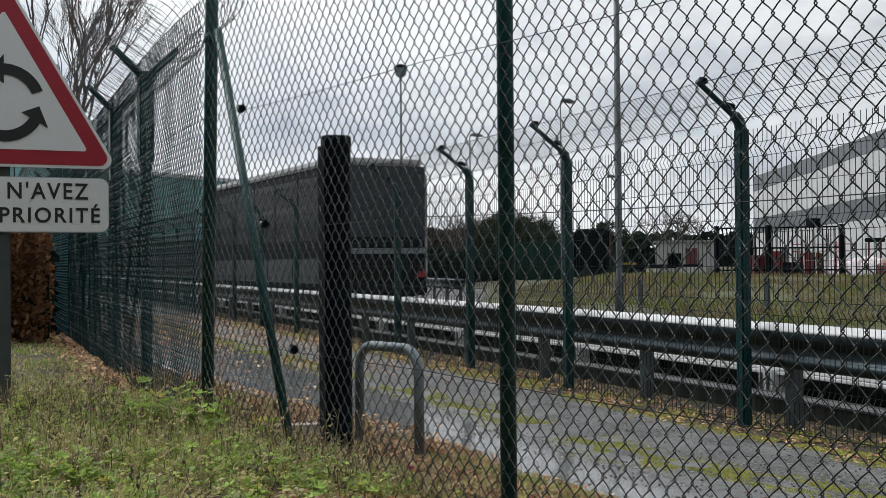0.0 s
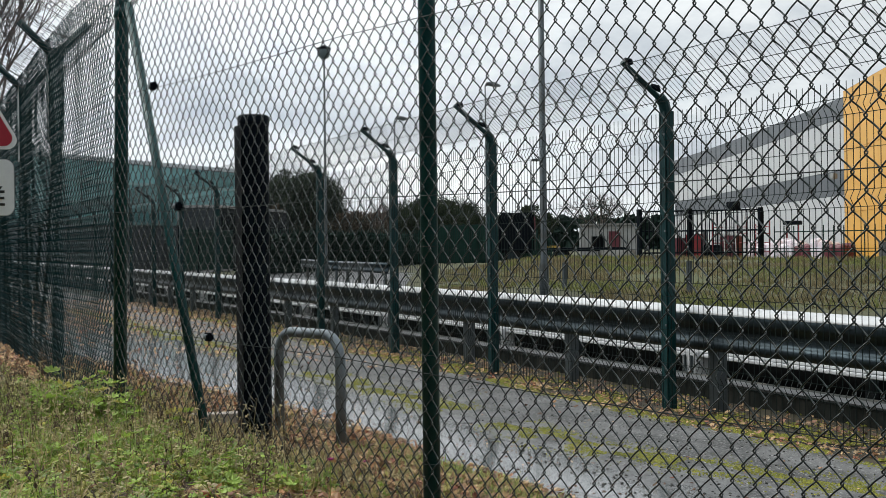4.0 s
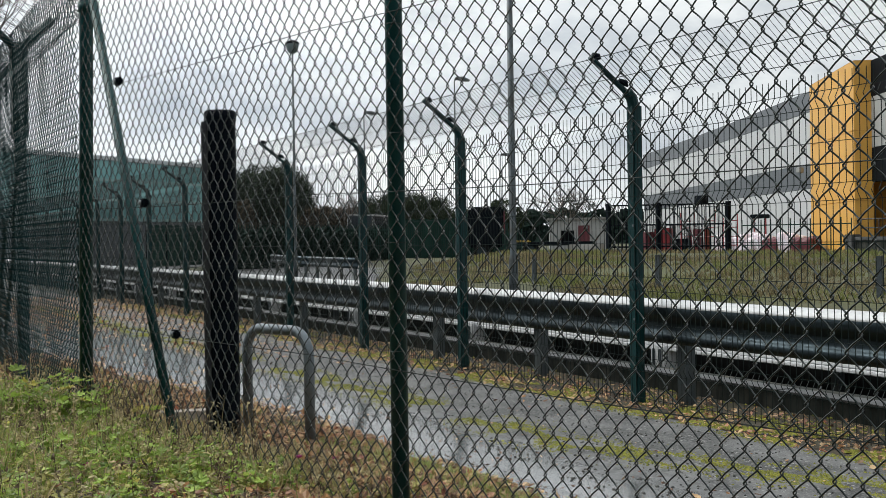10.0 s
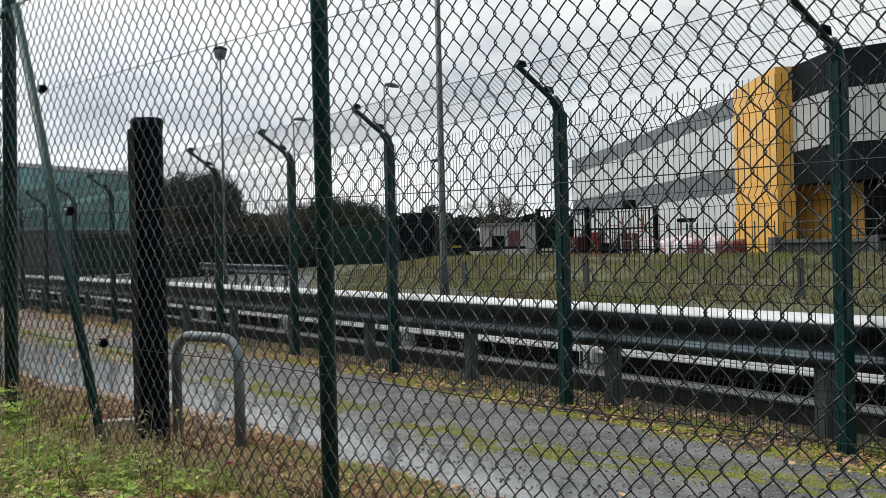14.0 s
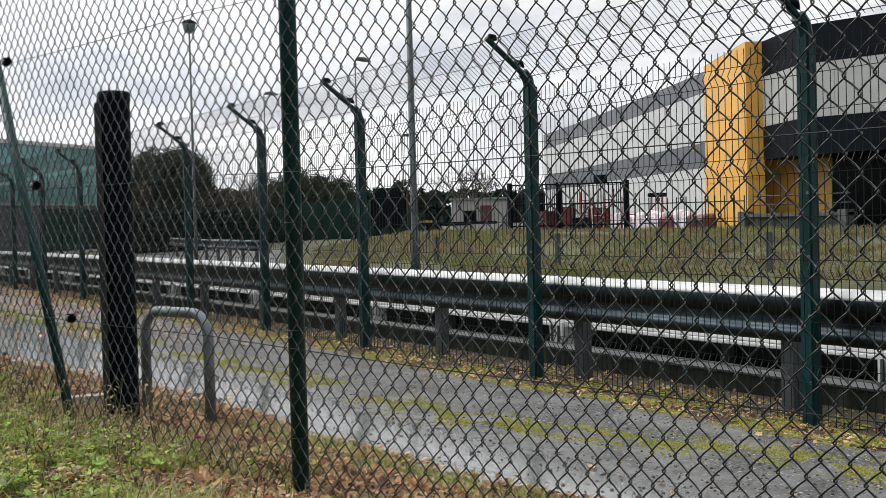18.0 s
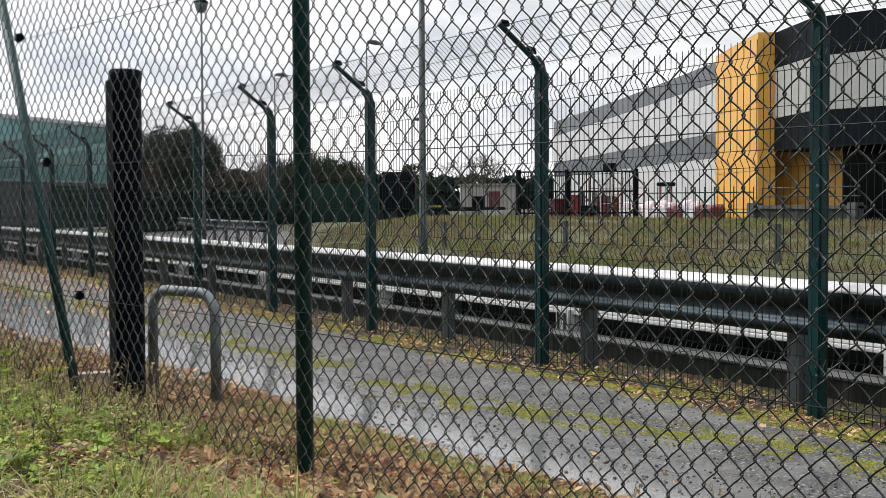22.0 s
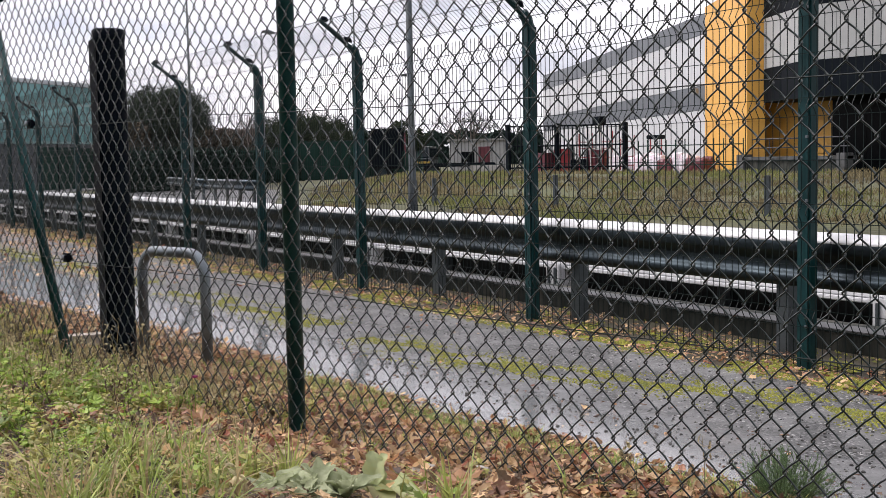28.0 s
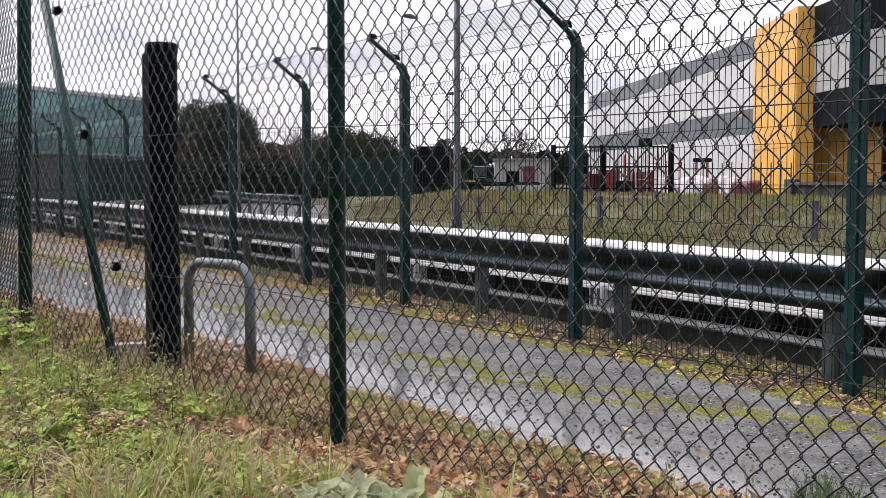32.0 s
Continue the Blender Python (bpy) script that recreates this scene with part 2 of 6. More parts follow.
BUSHY = surf("grey_green_needle_leaf", (0.15, 0.23, 0.10), (0.085, 0.14, 0.06), 20, 0.7, vary=0.5, island=True)
DOCK = leafy(surf("dull_dock_leaf", (0.36, 0.42, 0.22), (0.42, 0.42, 0.20), 14, 0.7, 0, 0.003, 90, (0.36, 0.30, 0.16), vary=0.15))
PINK = surf("pink_petal", (0.45, 0.04, 0.22), (0.35, 0.03, 0.2), 20, 0.6)
SIGN_WHITE = surf("sign_white_film", (0.74, 0.75, 0.76), (0.68, 0.69, 0.7), 3, 0.45, 0, 0, 60)
SIGN_RED = surf("sign_red_film", (0.36, 0.012, 0.03), (0.30, 0.01, 0.025), 4, 0.4, 0, 0, 60)
SIGN_BLACK = surf("sign_black_film", (0.008, 0.008, 0.009), (0.012, 0.012, 0.013), 6, 0.45)
SIGN_BACK = surf("sign_aluminium_edge", (0.42, 0.43, 0.44), (0.36, 0.37, 0.38), 8, 0.5, 0.5)
YELLOW = surf("yellow_cladding", (0.60, 0.315, 0.050), (0.55, 0.285, 0.045), 0.5, 0.5, 0, 0, 3, vary=0.03)
HALL_WHITE = surf("white_metal_cladding", (0.4417, 0.4464, 0.4557), (0.3999, 0.4046, 0.4139), 0.3, 0.5, 0, 0, 2, vary=0.02)
HALL_GREY = surf("grey_metal_cladding", (0.078, 0.087, 0.098), (0.064, 0.072, 0.083), 0.4, 0.45, 0, 0, 3, vary=0.06)
DARK_CLAD = surf("anthracite_cladding", (0.003344, 0.005568, 0.008928), (0.00264, 0.004408, 0.00682), 0.6, 0.6, 0, 0, 3, vary=0.15, spec=0.06)
DARK_GLASS = surf("dark_window_glass", (0.003, 0.0036, 0.0045), (0.004, 0.005, 0.006), 1, 0.2, spec=0.05)
TEAL_GLASS = surf("teal_facade_glass", (0.132, 0.3, 0.3125), (0.187, 0.384, 0.3875), 0.6, 0.10, 0, 0, 6, vary=0.25, spec=0.8)
PALE_TEAL = surf("pale_teal_panel", (0.22, 0.36, 0.36), (0.18, 0.30, 0.30), 0.8, 0.35)
PALE_ROOF = surf("pale_blue_roof_edge", (0.55, 0.60, 0.63), (0.46, 0.51, 0.54), 0.8, 0.5)
TEAL_FRAME = surf("grey_facade_mullion", (0.12, 0.16, 0.165), (0.09, 0.12, 0.125), 2, 0.5)
BARK = surf("grey_bark", (0.10, 0.085, 0.07), (0.06, 0.05, 0.042), 9, 0.9, 0, 0.01, 50)
TWIG = surf("bare_twig", (0.11, 0.085, 0.075), (0.075, 0.06, 0.055), 5, 0.9)
CROWN_DARK = surf("dark_evergreen_leaf", (0.020, 0.030, 0.014), (0.032, 0.042, 0.022), 1.5, 0.8, vary=0.35, island=True, spec=0.15)
# greyed and lightened: distance haze is put into the leaf colour
CROWN_OLIVE = surf("olive_evergreen_leaf", (0.045, 0.0588, 0.039), (0.03, 0.0392, 0.027), 1.5, 0.8, vary=0.35, island=True, spec=0.15)
HEDGE_BROWN = surf("brown_hedge_leaf", (0.24, 0.115, 0.05), (0.14, 0.075, 0.04), 6, 0.8, vary=0.5, island=True)
HEDGE_FAR = surf("far_brown_hedge", (0.105, 0.08192, 0.05952), (0.06563, 0.05376, 0.03968), 2, 0.9, vary=0.4, island=True, spec=0.15)
# lightened a little, with distance haze put into the colour
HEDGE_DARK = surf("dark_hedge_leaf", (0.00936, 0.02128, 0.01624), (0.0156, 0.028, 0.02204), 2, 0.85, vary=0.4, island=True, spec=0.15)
SCREEN = surf("dark_green_screen_mesh", (0.004092, 0.02232, 0.01693), (0.006138, 0.02976, 0.02257), 1.5, 0.7, vary=0.4, spec=0.2)
BUS_GREY = surf("coach_grey_paint", (0.006, 0.00744, 0.0105), (0.009, 0.01085, 0.01425), 1.2, 0.45, spec=0.03)
BUS_GLASS = surf("coach_tinted_glass", (0.0049, 0.006375, 0.0095), (0.007, 0.009, 0.0133), 1, 0.2, spec=0.03)
BUS_LIGHT = surf("coach_pale_roof", (0.42, 0.42, 0.42), (0.34, 0.34, 0.34), 1.2, 0.5)
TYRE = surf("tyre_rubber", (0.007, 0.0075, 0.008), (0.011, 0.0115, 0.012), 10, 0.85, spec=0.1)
# grey that the rear window reflects is put into this base colour
REAR_GLASS = surf("coach_rear_window", (0.0324, 0.04085, 0.0506), (0.0243, 0.0304, 0.03795), 1, 0.3, spec=0.3)
TAIL_RED = glow("tail_lamp_red", (0.22, 0.015, 0.015), 0.04)
RED_PAINT = surf("red_machine_paint", (0.26, 0.02, 0.025), (0.18, 0.016, 0.02), 3, 0.45)
SAND = surf("tan_sand", (0.42, 0.27, 0.13), (0.34, 0.22, 0.11), 3, 0.9, 0, 0.01, 30)
MACHINE_YELLOW = surf("yellow_machine_paint", (0.42, 0.28, 0.04), (0.34, 0.23, 0.04), 3, 0.45)
HUT_WHITE = surf("off_white_hut_panel", (0.3069, 0.3116, 0.3069), (0.2511, 0.2558, 0.2511), 1.5, 0.6)
MAROON = surf("maroon_door_paint", (0.11, 0.015, 0.025), (0.08, 0.012, 0.02), 2, 0.5)
STONE = surf("pale_flint_stone", (0.36, 0.33, 0.29), (0.22, 0.2, 0.18), 9, 0.8, 0, 0.006, 50)
WOOD_PALE = surf("bleached_timber", (0.42, 0.37, 0.32), (0.32, 0.28, 0.24), 14, 0.85, 0, 0.002, 60)


for m in (PLANT, PLANT_OLIVE, PLANT_YELLOW, PLANT_RED, BLADE, STRAW, LITTER, LITTER_DARK, LITTER_TAN, LITTER_RUST, LITTER_PINK, MULLEIN, BUSHY, HEDGE_BROWN):
    leafy(m)


def path_material():
    """Worn asphalt: smooth wet wheel track along the near edge, open gravelly surface beyond it."""
    # the wet band's base is pale: part of its sky reflection is painted in
    m = surf("worn_wet_asphalt", (0.15, 0.151, 0.153), (0.23, 0.23, 0.23), 9.0, 0.6, 0, 0.0015, 130)
    t = m.node_tree
    b = t.nodes["Principled BSDF"]
    old = b.inputs["Base Color"].links[0].from_socket

    def node(kind, **values):
        n = t.nodes.new(kind)
        for k, v in values.items():
            n.inputs[k].default_value = v
        return n

    co = node("ShaderNodeTexCoord")
    sep = node("ShaderNodeSeparateXYZ")
    t.links.new(co.outputs["Object"], sep.inputs[0])
    # chippings: cells of random value, the joints between them dark
    cell = node("ShaderNodeTexVoronoi", Scale=95.0)
    t.links.new(co.outputs["Object"], cell.inputs["Vector"])
    chip = node("ShaderNodeSeparateColor")
    t.links.new(cell.outputs["Color"], chip.inputs[0])
    ramp = t.nodes.new("ShaderNodeValToRGB")
    el = ramp.color_ramp.elements
    el[0].position, el[0].color = 0.0, (0.025, 0.026, 0.028, 1)
    el[1].position, el[1].color = 1.0, (0.50, 0.49, 0.47, 1)
    for p, v in ((0.45, 0.062), (0.86, 0.108), (0.97, 0.24)):
        el.new(p).color = (v, v, v * 0.99, 1)
    t.links.new(chip.outputs[0], ramp.inputs[0])
    patch = node("ShaderNodeTexNoise", Scale=2.6, Detail=7.0)
    t.links.new(co.outputs["Object"], patch.inputs["Vector"])
    share = node("ShaderNodeMapRange")
    for k, v in (("From Min", 0.35), ("From Max", 0.62), ("To Min", 0.35), ("To Max", 1.0)):
        share.inputs[k].default_value = v
    t.links.new(patch.outputs[0], share.inputs["Value"])
    # wet band
    wob = node("ShaderNodeTexNoise", Scale=1.3, Detail=6.0)
    t.links.new(co.outputs["Object"], wob.inputs["Vector"])
    wy = node("ShaderNodeMath")
    wy.operation, wy.inputs[1].default_value = "MULTIPLY_ADD", 0.7
    t.links.new(wob.outputs[0], wy.inputs[0])
    t.links.new(sep.outputs["Y"], wy.inputs[2])
    wet = t.nodes.new("ShaderNodeMapRange")
    wet.interpolation_type = "SMOOTHSTEP"
    for k, v in (("From Min", -1.20), ("From Max", -0.80), ("To Min", 1.0), ("To Max", 0.0)):
        wet.inputs[k].default_value = v
    rip = node("ShaderNodeTexNoise", Scale=11.0, Detail=5.0)
    t.links.new(co.outputs["Object"], rip.inputs["Vector"])
    wz = node("ShaderNodeMath")
    wz.operation, wz.inputs[1].default_value = "MULTIPLY_ADD", 0.55
    t.links.new(rip.outputs[0], wz.inputs[0])
    t.links.new(wy.outputs[0], wz.inputs[2])
    t.links.new(wz.outputs[0], wet.inputs["Value"])
    dry = node("ShaderNodeMath")
    dry.operation, dry.inputs[0].default_value = "SUBTRACT", 1.15
    t.links.new(wet.outputs[0], dry.inputs[1])
    fac = node("ShaderNodeMath")
    fac.operation, fac.use_clamp = "MULTIPLY", True
    t.links.new(dry.outputs[0], fac.inputs[0])
    t.links.new(share.outputs[0], fac.inputs[1])
    mx = node("ShaderNodeMixRGB")
    t.links.new(fac.outputs[0], mx.inputs[0])
    t.links.new(old, mx.inputs[1])
    t.links.new(ramp.outputs[0], mx.inputs[2])
    t.links.new(mx.outputs[0], b.inputs["Base Color"])
    for sock, lo, hi in (("Roughness", 0.62, 0.22), ("Specular IOR Level", 0.3, 1.0), ("Coat Weight", 0.0, 1.0)):
        rr = node("ShaderNodeMapRange")
        rr.inputs["To Min"].default_value, rr.inputs["To Max"].default_value = lo, hi
        t.links.new(wet.outputs[0], rr.inputs["Value"])
        t.links.new(rr.outputs[0], b.inputs[sock])
    b.inputs["Coat Roughness"].default_value = 0.13
    b.inputs["Coat IOR"].default_value = 1.65
    relief = node("ShaderNodeBump", Strength=0.8, Distance=0.004)
    hh = node("ShaderNodeMath")
    hh.operation = "MULTIPLY"
    t.links.new(chip.outputs[1], hh.inputs[0])
    t.links.new(fac.outputs[0], hh.inputs[1])
    t.links.new(hh.outputs[0], relief.inputs["Height"])
    t.links.new(relief.outputs[0], b.inputs["Normal"])
    return m


PATH_MAT = path_material()


# ---- building helpers ----
class Shape:
    """Collects vertices and faces for one mesh."""

    def __init__(self):
        self.v, self.f, self.smooth = [], [], False

    def face(self, *pts):
        n = len(self.v)
        self.v += [tuple(p) for p in pts]
        self.f.append(tuple(range(n, n + len(pts))))
        return self

    def box(self, x0, y0, z0, x1, y1, z1, bevel=0.0):
        if bevel:
            bm = bmesh.new()
            bmesh.ops.create_cube(bm, size=1.0, matrix=Matrix.Translation(((x0 + x1) / 2, (y0 + y1) / 2, (z0 + z1) / 2)) @ Matrix.Diagonal((x1 - x0, y1 - y0, z1 - z0, 1)))
            bmesh.ops.bevel(bm, geom=bm.edges[:], offset=bevel, segments=2, affect="EDGES")
            n = len(self.v)
            bm.verts.index_update()
            self.v += [tuple(q.co) for q in bm.verts]
            self.f += [tuple(n + q.index for q in fc.verts) for fc in bm.faces]
            bm.free()
            return self
        n = len(self.v)
        self.v += [(x, y, z) for x in (x0, x1) for y in (y0, y1) for z in (z0, z1)]
        self.f += [tuple(n + i for i in q) for q in ((0, 1, 3, 2), (4, 6, 7, 5), (0, 4, 5, 1), (2, 3, 7, 6), (0, 2, 6, 4), (1, 5, 7, 3))]
        return self

    def tube(self, pts, r, n=6, caps=True):
        """A round tube along the points; r is one radius or one for each point."""
        pts = [Vector(p) for p in pts]
        rs = r if isinstance(r, (list, tuple)) else [r] * len(pts)
        base, side = len(self.v), None
        for i, p in enumerate(pts):
            d = (pts[min(i + 1, len(pts) - 1)] - pts[max(i - 1, 0)]).normalized()
            if side is None:
                side = d.orthogonal().normalized()
            side = (side - d * side.dot(d))
            side = side.normalized() if side.length > 1e-6 else d.orthogonal().normalized()
            up = d.cross(side)
            for k in range(n):
                a = 2 * math.pi * k / n
                self.v.append(tuple(p + (side * math.cos(a) + up * math.sin(a)) * rs[i]))
        for i in range(len(pts) - 1):
            for k in range(n):
                a, b = base + i * n + k, base + i * n + (k + 1) % n
                self.f.append((a, b, b + n, a + n))
        if caps:
            self.f.append(tuple(base + k for k in reversed(range(n))))
            self.f.append(tuple(base + (len(pts) - 1) * n + k for k in range(n)))
        return self

    def sweep(self, profile, p0, p1, along, closed=True, caps=True):
        """A profile of (across, up) carried from p0 to p1."""
        d = Vector(along).normalized()
        across = d.cross(Vector((0, 0, 1))).normalized()
        base, m = len(self.v), len(profile)
        for p in (Vector(p0), Vector(p1)):
            for a, u in profile:
                self.v.append(tuple(p + across * a + Vector((0, 0, u))))
        for k in range(m if closed else m - 1):
            a, b = base + k, base + (k + 1) % m
            self.f.append((a, b, b + m, a + m))
        if closed and caps:
            self.f.append(tuple(base + k for k in reversed(range(m))))
            self.f.append(tuple(base + m + k for k in range(m)))
        return self

    def mesh(self, name, material, smooth=False):
        me = bpy.data.meshes.new(name)
        me.from_pydata(self.v, [], self.f)
        me.materials.append(material)
        if smooth or self.smooth:
            me.polygons.foreach_set("use_smooth", [True] * len(me.polygons))
        me.update()
        return me


def part(name, shape, material, parent=None, label="", smooth=False):
    """Links a shape as one mesh object under its thing or part."""
    me = shape if isinstance(shape, bpy.types.Mesh) else shape.mesh(name, material, smooth)
    ob = new(name, me)
    if parent:
        ob.parent = parent
    if label:
        ob["label"] = label
    return ob


def thing(name, label, category, at=(0, 0, 0), turn=0.0, group="", kind=""):
    ob = new(name)
    ob.matrix_basis = pose(*at, 0, 0, turn)
    return tagged(ob, label, category, group, kind)


def setting(name, shape, material, smooth=False, label="", kind="structure"):
    return tagged(part(name, shape, material, None, "", smooth), label, "", "", kind)


def lerp(x, pts):
    for (a, u), (b, w) in zip(pts, pts[1:]):
        if x <= b:
            return u + (w - u) * max(0.0, min(1.0, (x - a) / (b - a)))
    return pts[-1][1]


PROFILE = ((-12, -0.3), (-6.6, -0.1), (-5.7, 0.25), (-5.0, 0.28), (-4.2, 0.235), (-3.8, 0.165), (-3.2, 0.075), (-2.5, 0.06), (-2.2, 0.045), (-1.2, 0.02), (0.0, 0.0),
           (0.6, 0.0), (7.2, 0.0), (9.0, 0.22), (12.0, 0.60), (15.5, 0.78), (20.0, 0.60), (29.0, 0.12), (60.0, 0.0), (400.0, 0.0))
RISE = ((-7.4, 0.0), (-3.65, 0.12), (-2.0, 0.27), (-1.5, 0.27), (-0.4, -0.4), (9.0, -0.4))


def ground_z(x, y):
    if y > 7.0:      # the grass bank runs out where the road widens towards the junction
        return lerp(y, PROFILE) * max(0.0, min(1.0, ((x + 27) * 0.434 + (y - 7.5) * 0.9) / 4.0))
    return lerp(y, PROFILE) + lerp(x, RISE) * max(0.0, min(1.0, (-2.45 - y) / 0.6))


def path_edge(x):
    return lerp(x, ((-18.0, -3.55), (-11.1, -3.07), (-9.1, -2.74), (-6.9, -2.43), (-5.5, -2.45), (-4.6, -2.38), (-3.9, -2.28), (-2.8, -2.16), (-1.0, -1.85)))


def rnd(a, b):
    return random.uniform(a, b)


# ---- ground ----
def ground():
    xs = [-1500, -600, -300, -160, -100, -70] + [-50 + 2 * i for i in range(20)] + [-10 + 0.25 * i for i in range(49)] + [6, 12, 30, 80, 300, 1500]
    ys = [-1500, -400, -100, -40, -20, -12, -8] + [-6.5 + 0.1 * i for i in range(66)] + [0.3, 0.6, 2, 4, 6, 7.2, 8, 9, 10, 11, 12, 14, 16, 20, 25, 30, 40, 60, 90, 150, 300, 600, 1500]
    s = Shape()
    for y in ys:
        for x in xs:
            near = -11 < x < 3 and -6.6 < y < min(-2.45, path_edge(x) - 0.12)
            s.v.append((x, y, ground_z(x, y) + (0.03 * noise.noise((x * 2.1, y * 2.1, 0)) + 0.018 * noise.noise((x * 7, y * 7, 3)) if near else 0.0)))
    n = len(xs)
    for j in range(len(ys) - 1):
        for i in range(n - 1):
            s.f.append((j * n + i, j * n + i + 1, (j + 1) * n + i + 1, (j + 1) * n + i))
    ob = setting("ground", s, SOIL, True, "rough bank of damp soil, short grass and leaf litter")
    ob.data.materials.append(FIELD)
    for p in ob.data.polygons:
        if p.center.y > 6.8 or p.center.x < -19 and p.center.y < -3:
            p.material_index = 1


ground()


def path():
    s = Shape()
    n = 0
    steps = 24
    xs = [-60, -40, -30, -24, -20] + [-18 + 0.25 * i for i in range(72)] + [3, 8, 20]
    for i in range(steps + 1):
        for x in xs:
            lo = path_edge(x) + 0.10 * noise.noise((x * 1.7, 0, 0)) + 0.05 * noise.noise((x * 6, 0, 0))
            hi = -0.34 + 0.08 * noise.noise((x * 2.3, 5, 0)) + 0.04 * noise.noise((x * 7, 5, 0))
            u = min(1.0, max(0.0, (i - 1) / (steps - 2)))
            y = lo + (hi - lo) * u + (-0.05 if i == 0 else 0.03 if i == steps else 0.0)
            s.v.append((x, y, ground_z(x, y) + (-0.006 if i in (0, steps) else 0.012)))
    n = len(xs)
    for j in range(steps):
        for i in range(n - 1):
            s.f.append((j * n + i, j * n + i + 1, (j + 1) * n + i + 1, (j + 1) * n + i))
    setting("path", s, PATH_MAT, False, "worn asphalt path, wet and puddled along one edge")


path()


def road():
    s = Shape()
    s.face((-400, 1.7, 0.03), (60, 1.7, 0.03), (60, 7.1, 0.03), (-400, 7.1, 0.03))
    s.face((-27.5, 7.05, 0.034), (-57, 21.3, 0.034), (-50.2, 8.8, 0.034), (-46.5, 5.9, 0.034), (-40, 5.5, 0.034), (-30, 5.5, 0.034))
    line = [Vector((-46, 4.4, 0)), Vector((-54, 4.6, 0)), Vector((-60, 7.2, 0)), Vector((-66, 11.6, 0)), Vector((-80, 22.6, 0)), Vector((-104, 42.0, 0)), Vector((-240, 156.0, 0))]
    for k, p in enumerate(line):
        d = (line[min(k + 1, len(line) - 1)] - line[max(k - 1, 0)]).normalized() * 3.6
        s.v += [(p.x - d.y, p.y + d.x, 0.036), (p.x + d.y, p.y - d.x, 0.036)]
        if k:
            n = len(s.v)
            s.f.append((n - 4, n - 3, n - 1, n - 2))
    setting("road", s, ROAD, False, "wet two-lane asphalt road behind the crash barrier")
    k = Shape().box(-120, 0.62, -0.1, 40, 0.98, 0.125, 0.012)
    kerb = setting("kerb", k, CONCRETE, False, "low damp concrete kerb with stained face")
    for i in range(30):
        x = 6.0 - 3.0 * i
        part("coping", Shape().box(x - 2.985, 0.612, 0.125, x, 0.80, 0.138 + 0.003 * (i * 7 % 3), 0.004), COPING, kerb, "grey kerb top with its lit edge put into the colour")


road()


# ---- chain-link fence beside the camera ----
CORNER, NEAR = Vector((-6.935, -3.867, 0)), Vector((-3.643, -3.391, 0))
ALONG = (NEAR - CORNER).normalized()
FACING = Vector((ALONG.y, -ALONG.x, 0))


def near_hook(c, k):
    """The near mesh is drawn out a little wider towards the corner post."""
    wide = 1 + 0.001 * c
    return (3.4961 + 0.041919 * c) / wide, 1.207 + (-0.30995 + 0.042753 * k) / wide


def side_hook(c, k):
    return 0.03825 * c, 0.041 * k


def chain_link(columns, rows, place, r, sides, bulge=None):
    """Zigzag wires hooked into each other, in the plane x, z; thickness along y. place(column, row) gives x and z of a hook."""
    s = Shape()
    for c in range(*columns):
        pts = []
        for k in range(*rows):
            sgn = 1 if (k + c) % 2 else -1
            x, z = place(c + 0.5 + sgn * 0.5, k)
            x += sgn * r * 1.15
            b = bulge(x, z) if bulge else 0.0
            if pts and sides > 3:       # each wire bows outwards below a hook and runs upright into the next
                px, _, pz = pts[-1]
                pts.append((px + 0.49 * (x - px), pts[-1][1], pz + 0.505 * (z - pz)))
            for dz in ((-0.0042, 0.0, 0.0042) if c < 260 else (0.001,)):
                pts.append((x - sgn * (0.0018 if dz else 0.0), b + sgn * (0.0048 if sides > 3 else 0.0055) * (0 if not dz else 1 if dz > 0 else -1), z + dz))
        s.tube(pts, r, sides, False)
    return s


def post_round(h, r, n=18):
    return Shape().tube([(0, 0, 0), (0, 0, h - 0.01), (0, 0, h - 0.004), (0, 0, h)], [r, r, r * 0.96, r * 0.8], n)


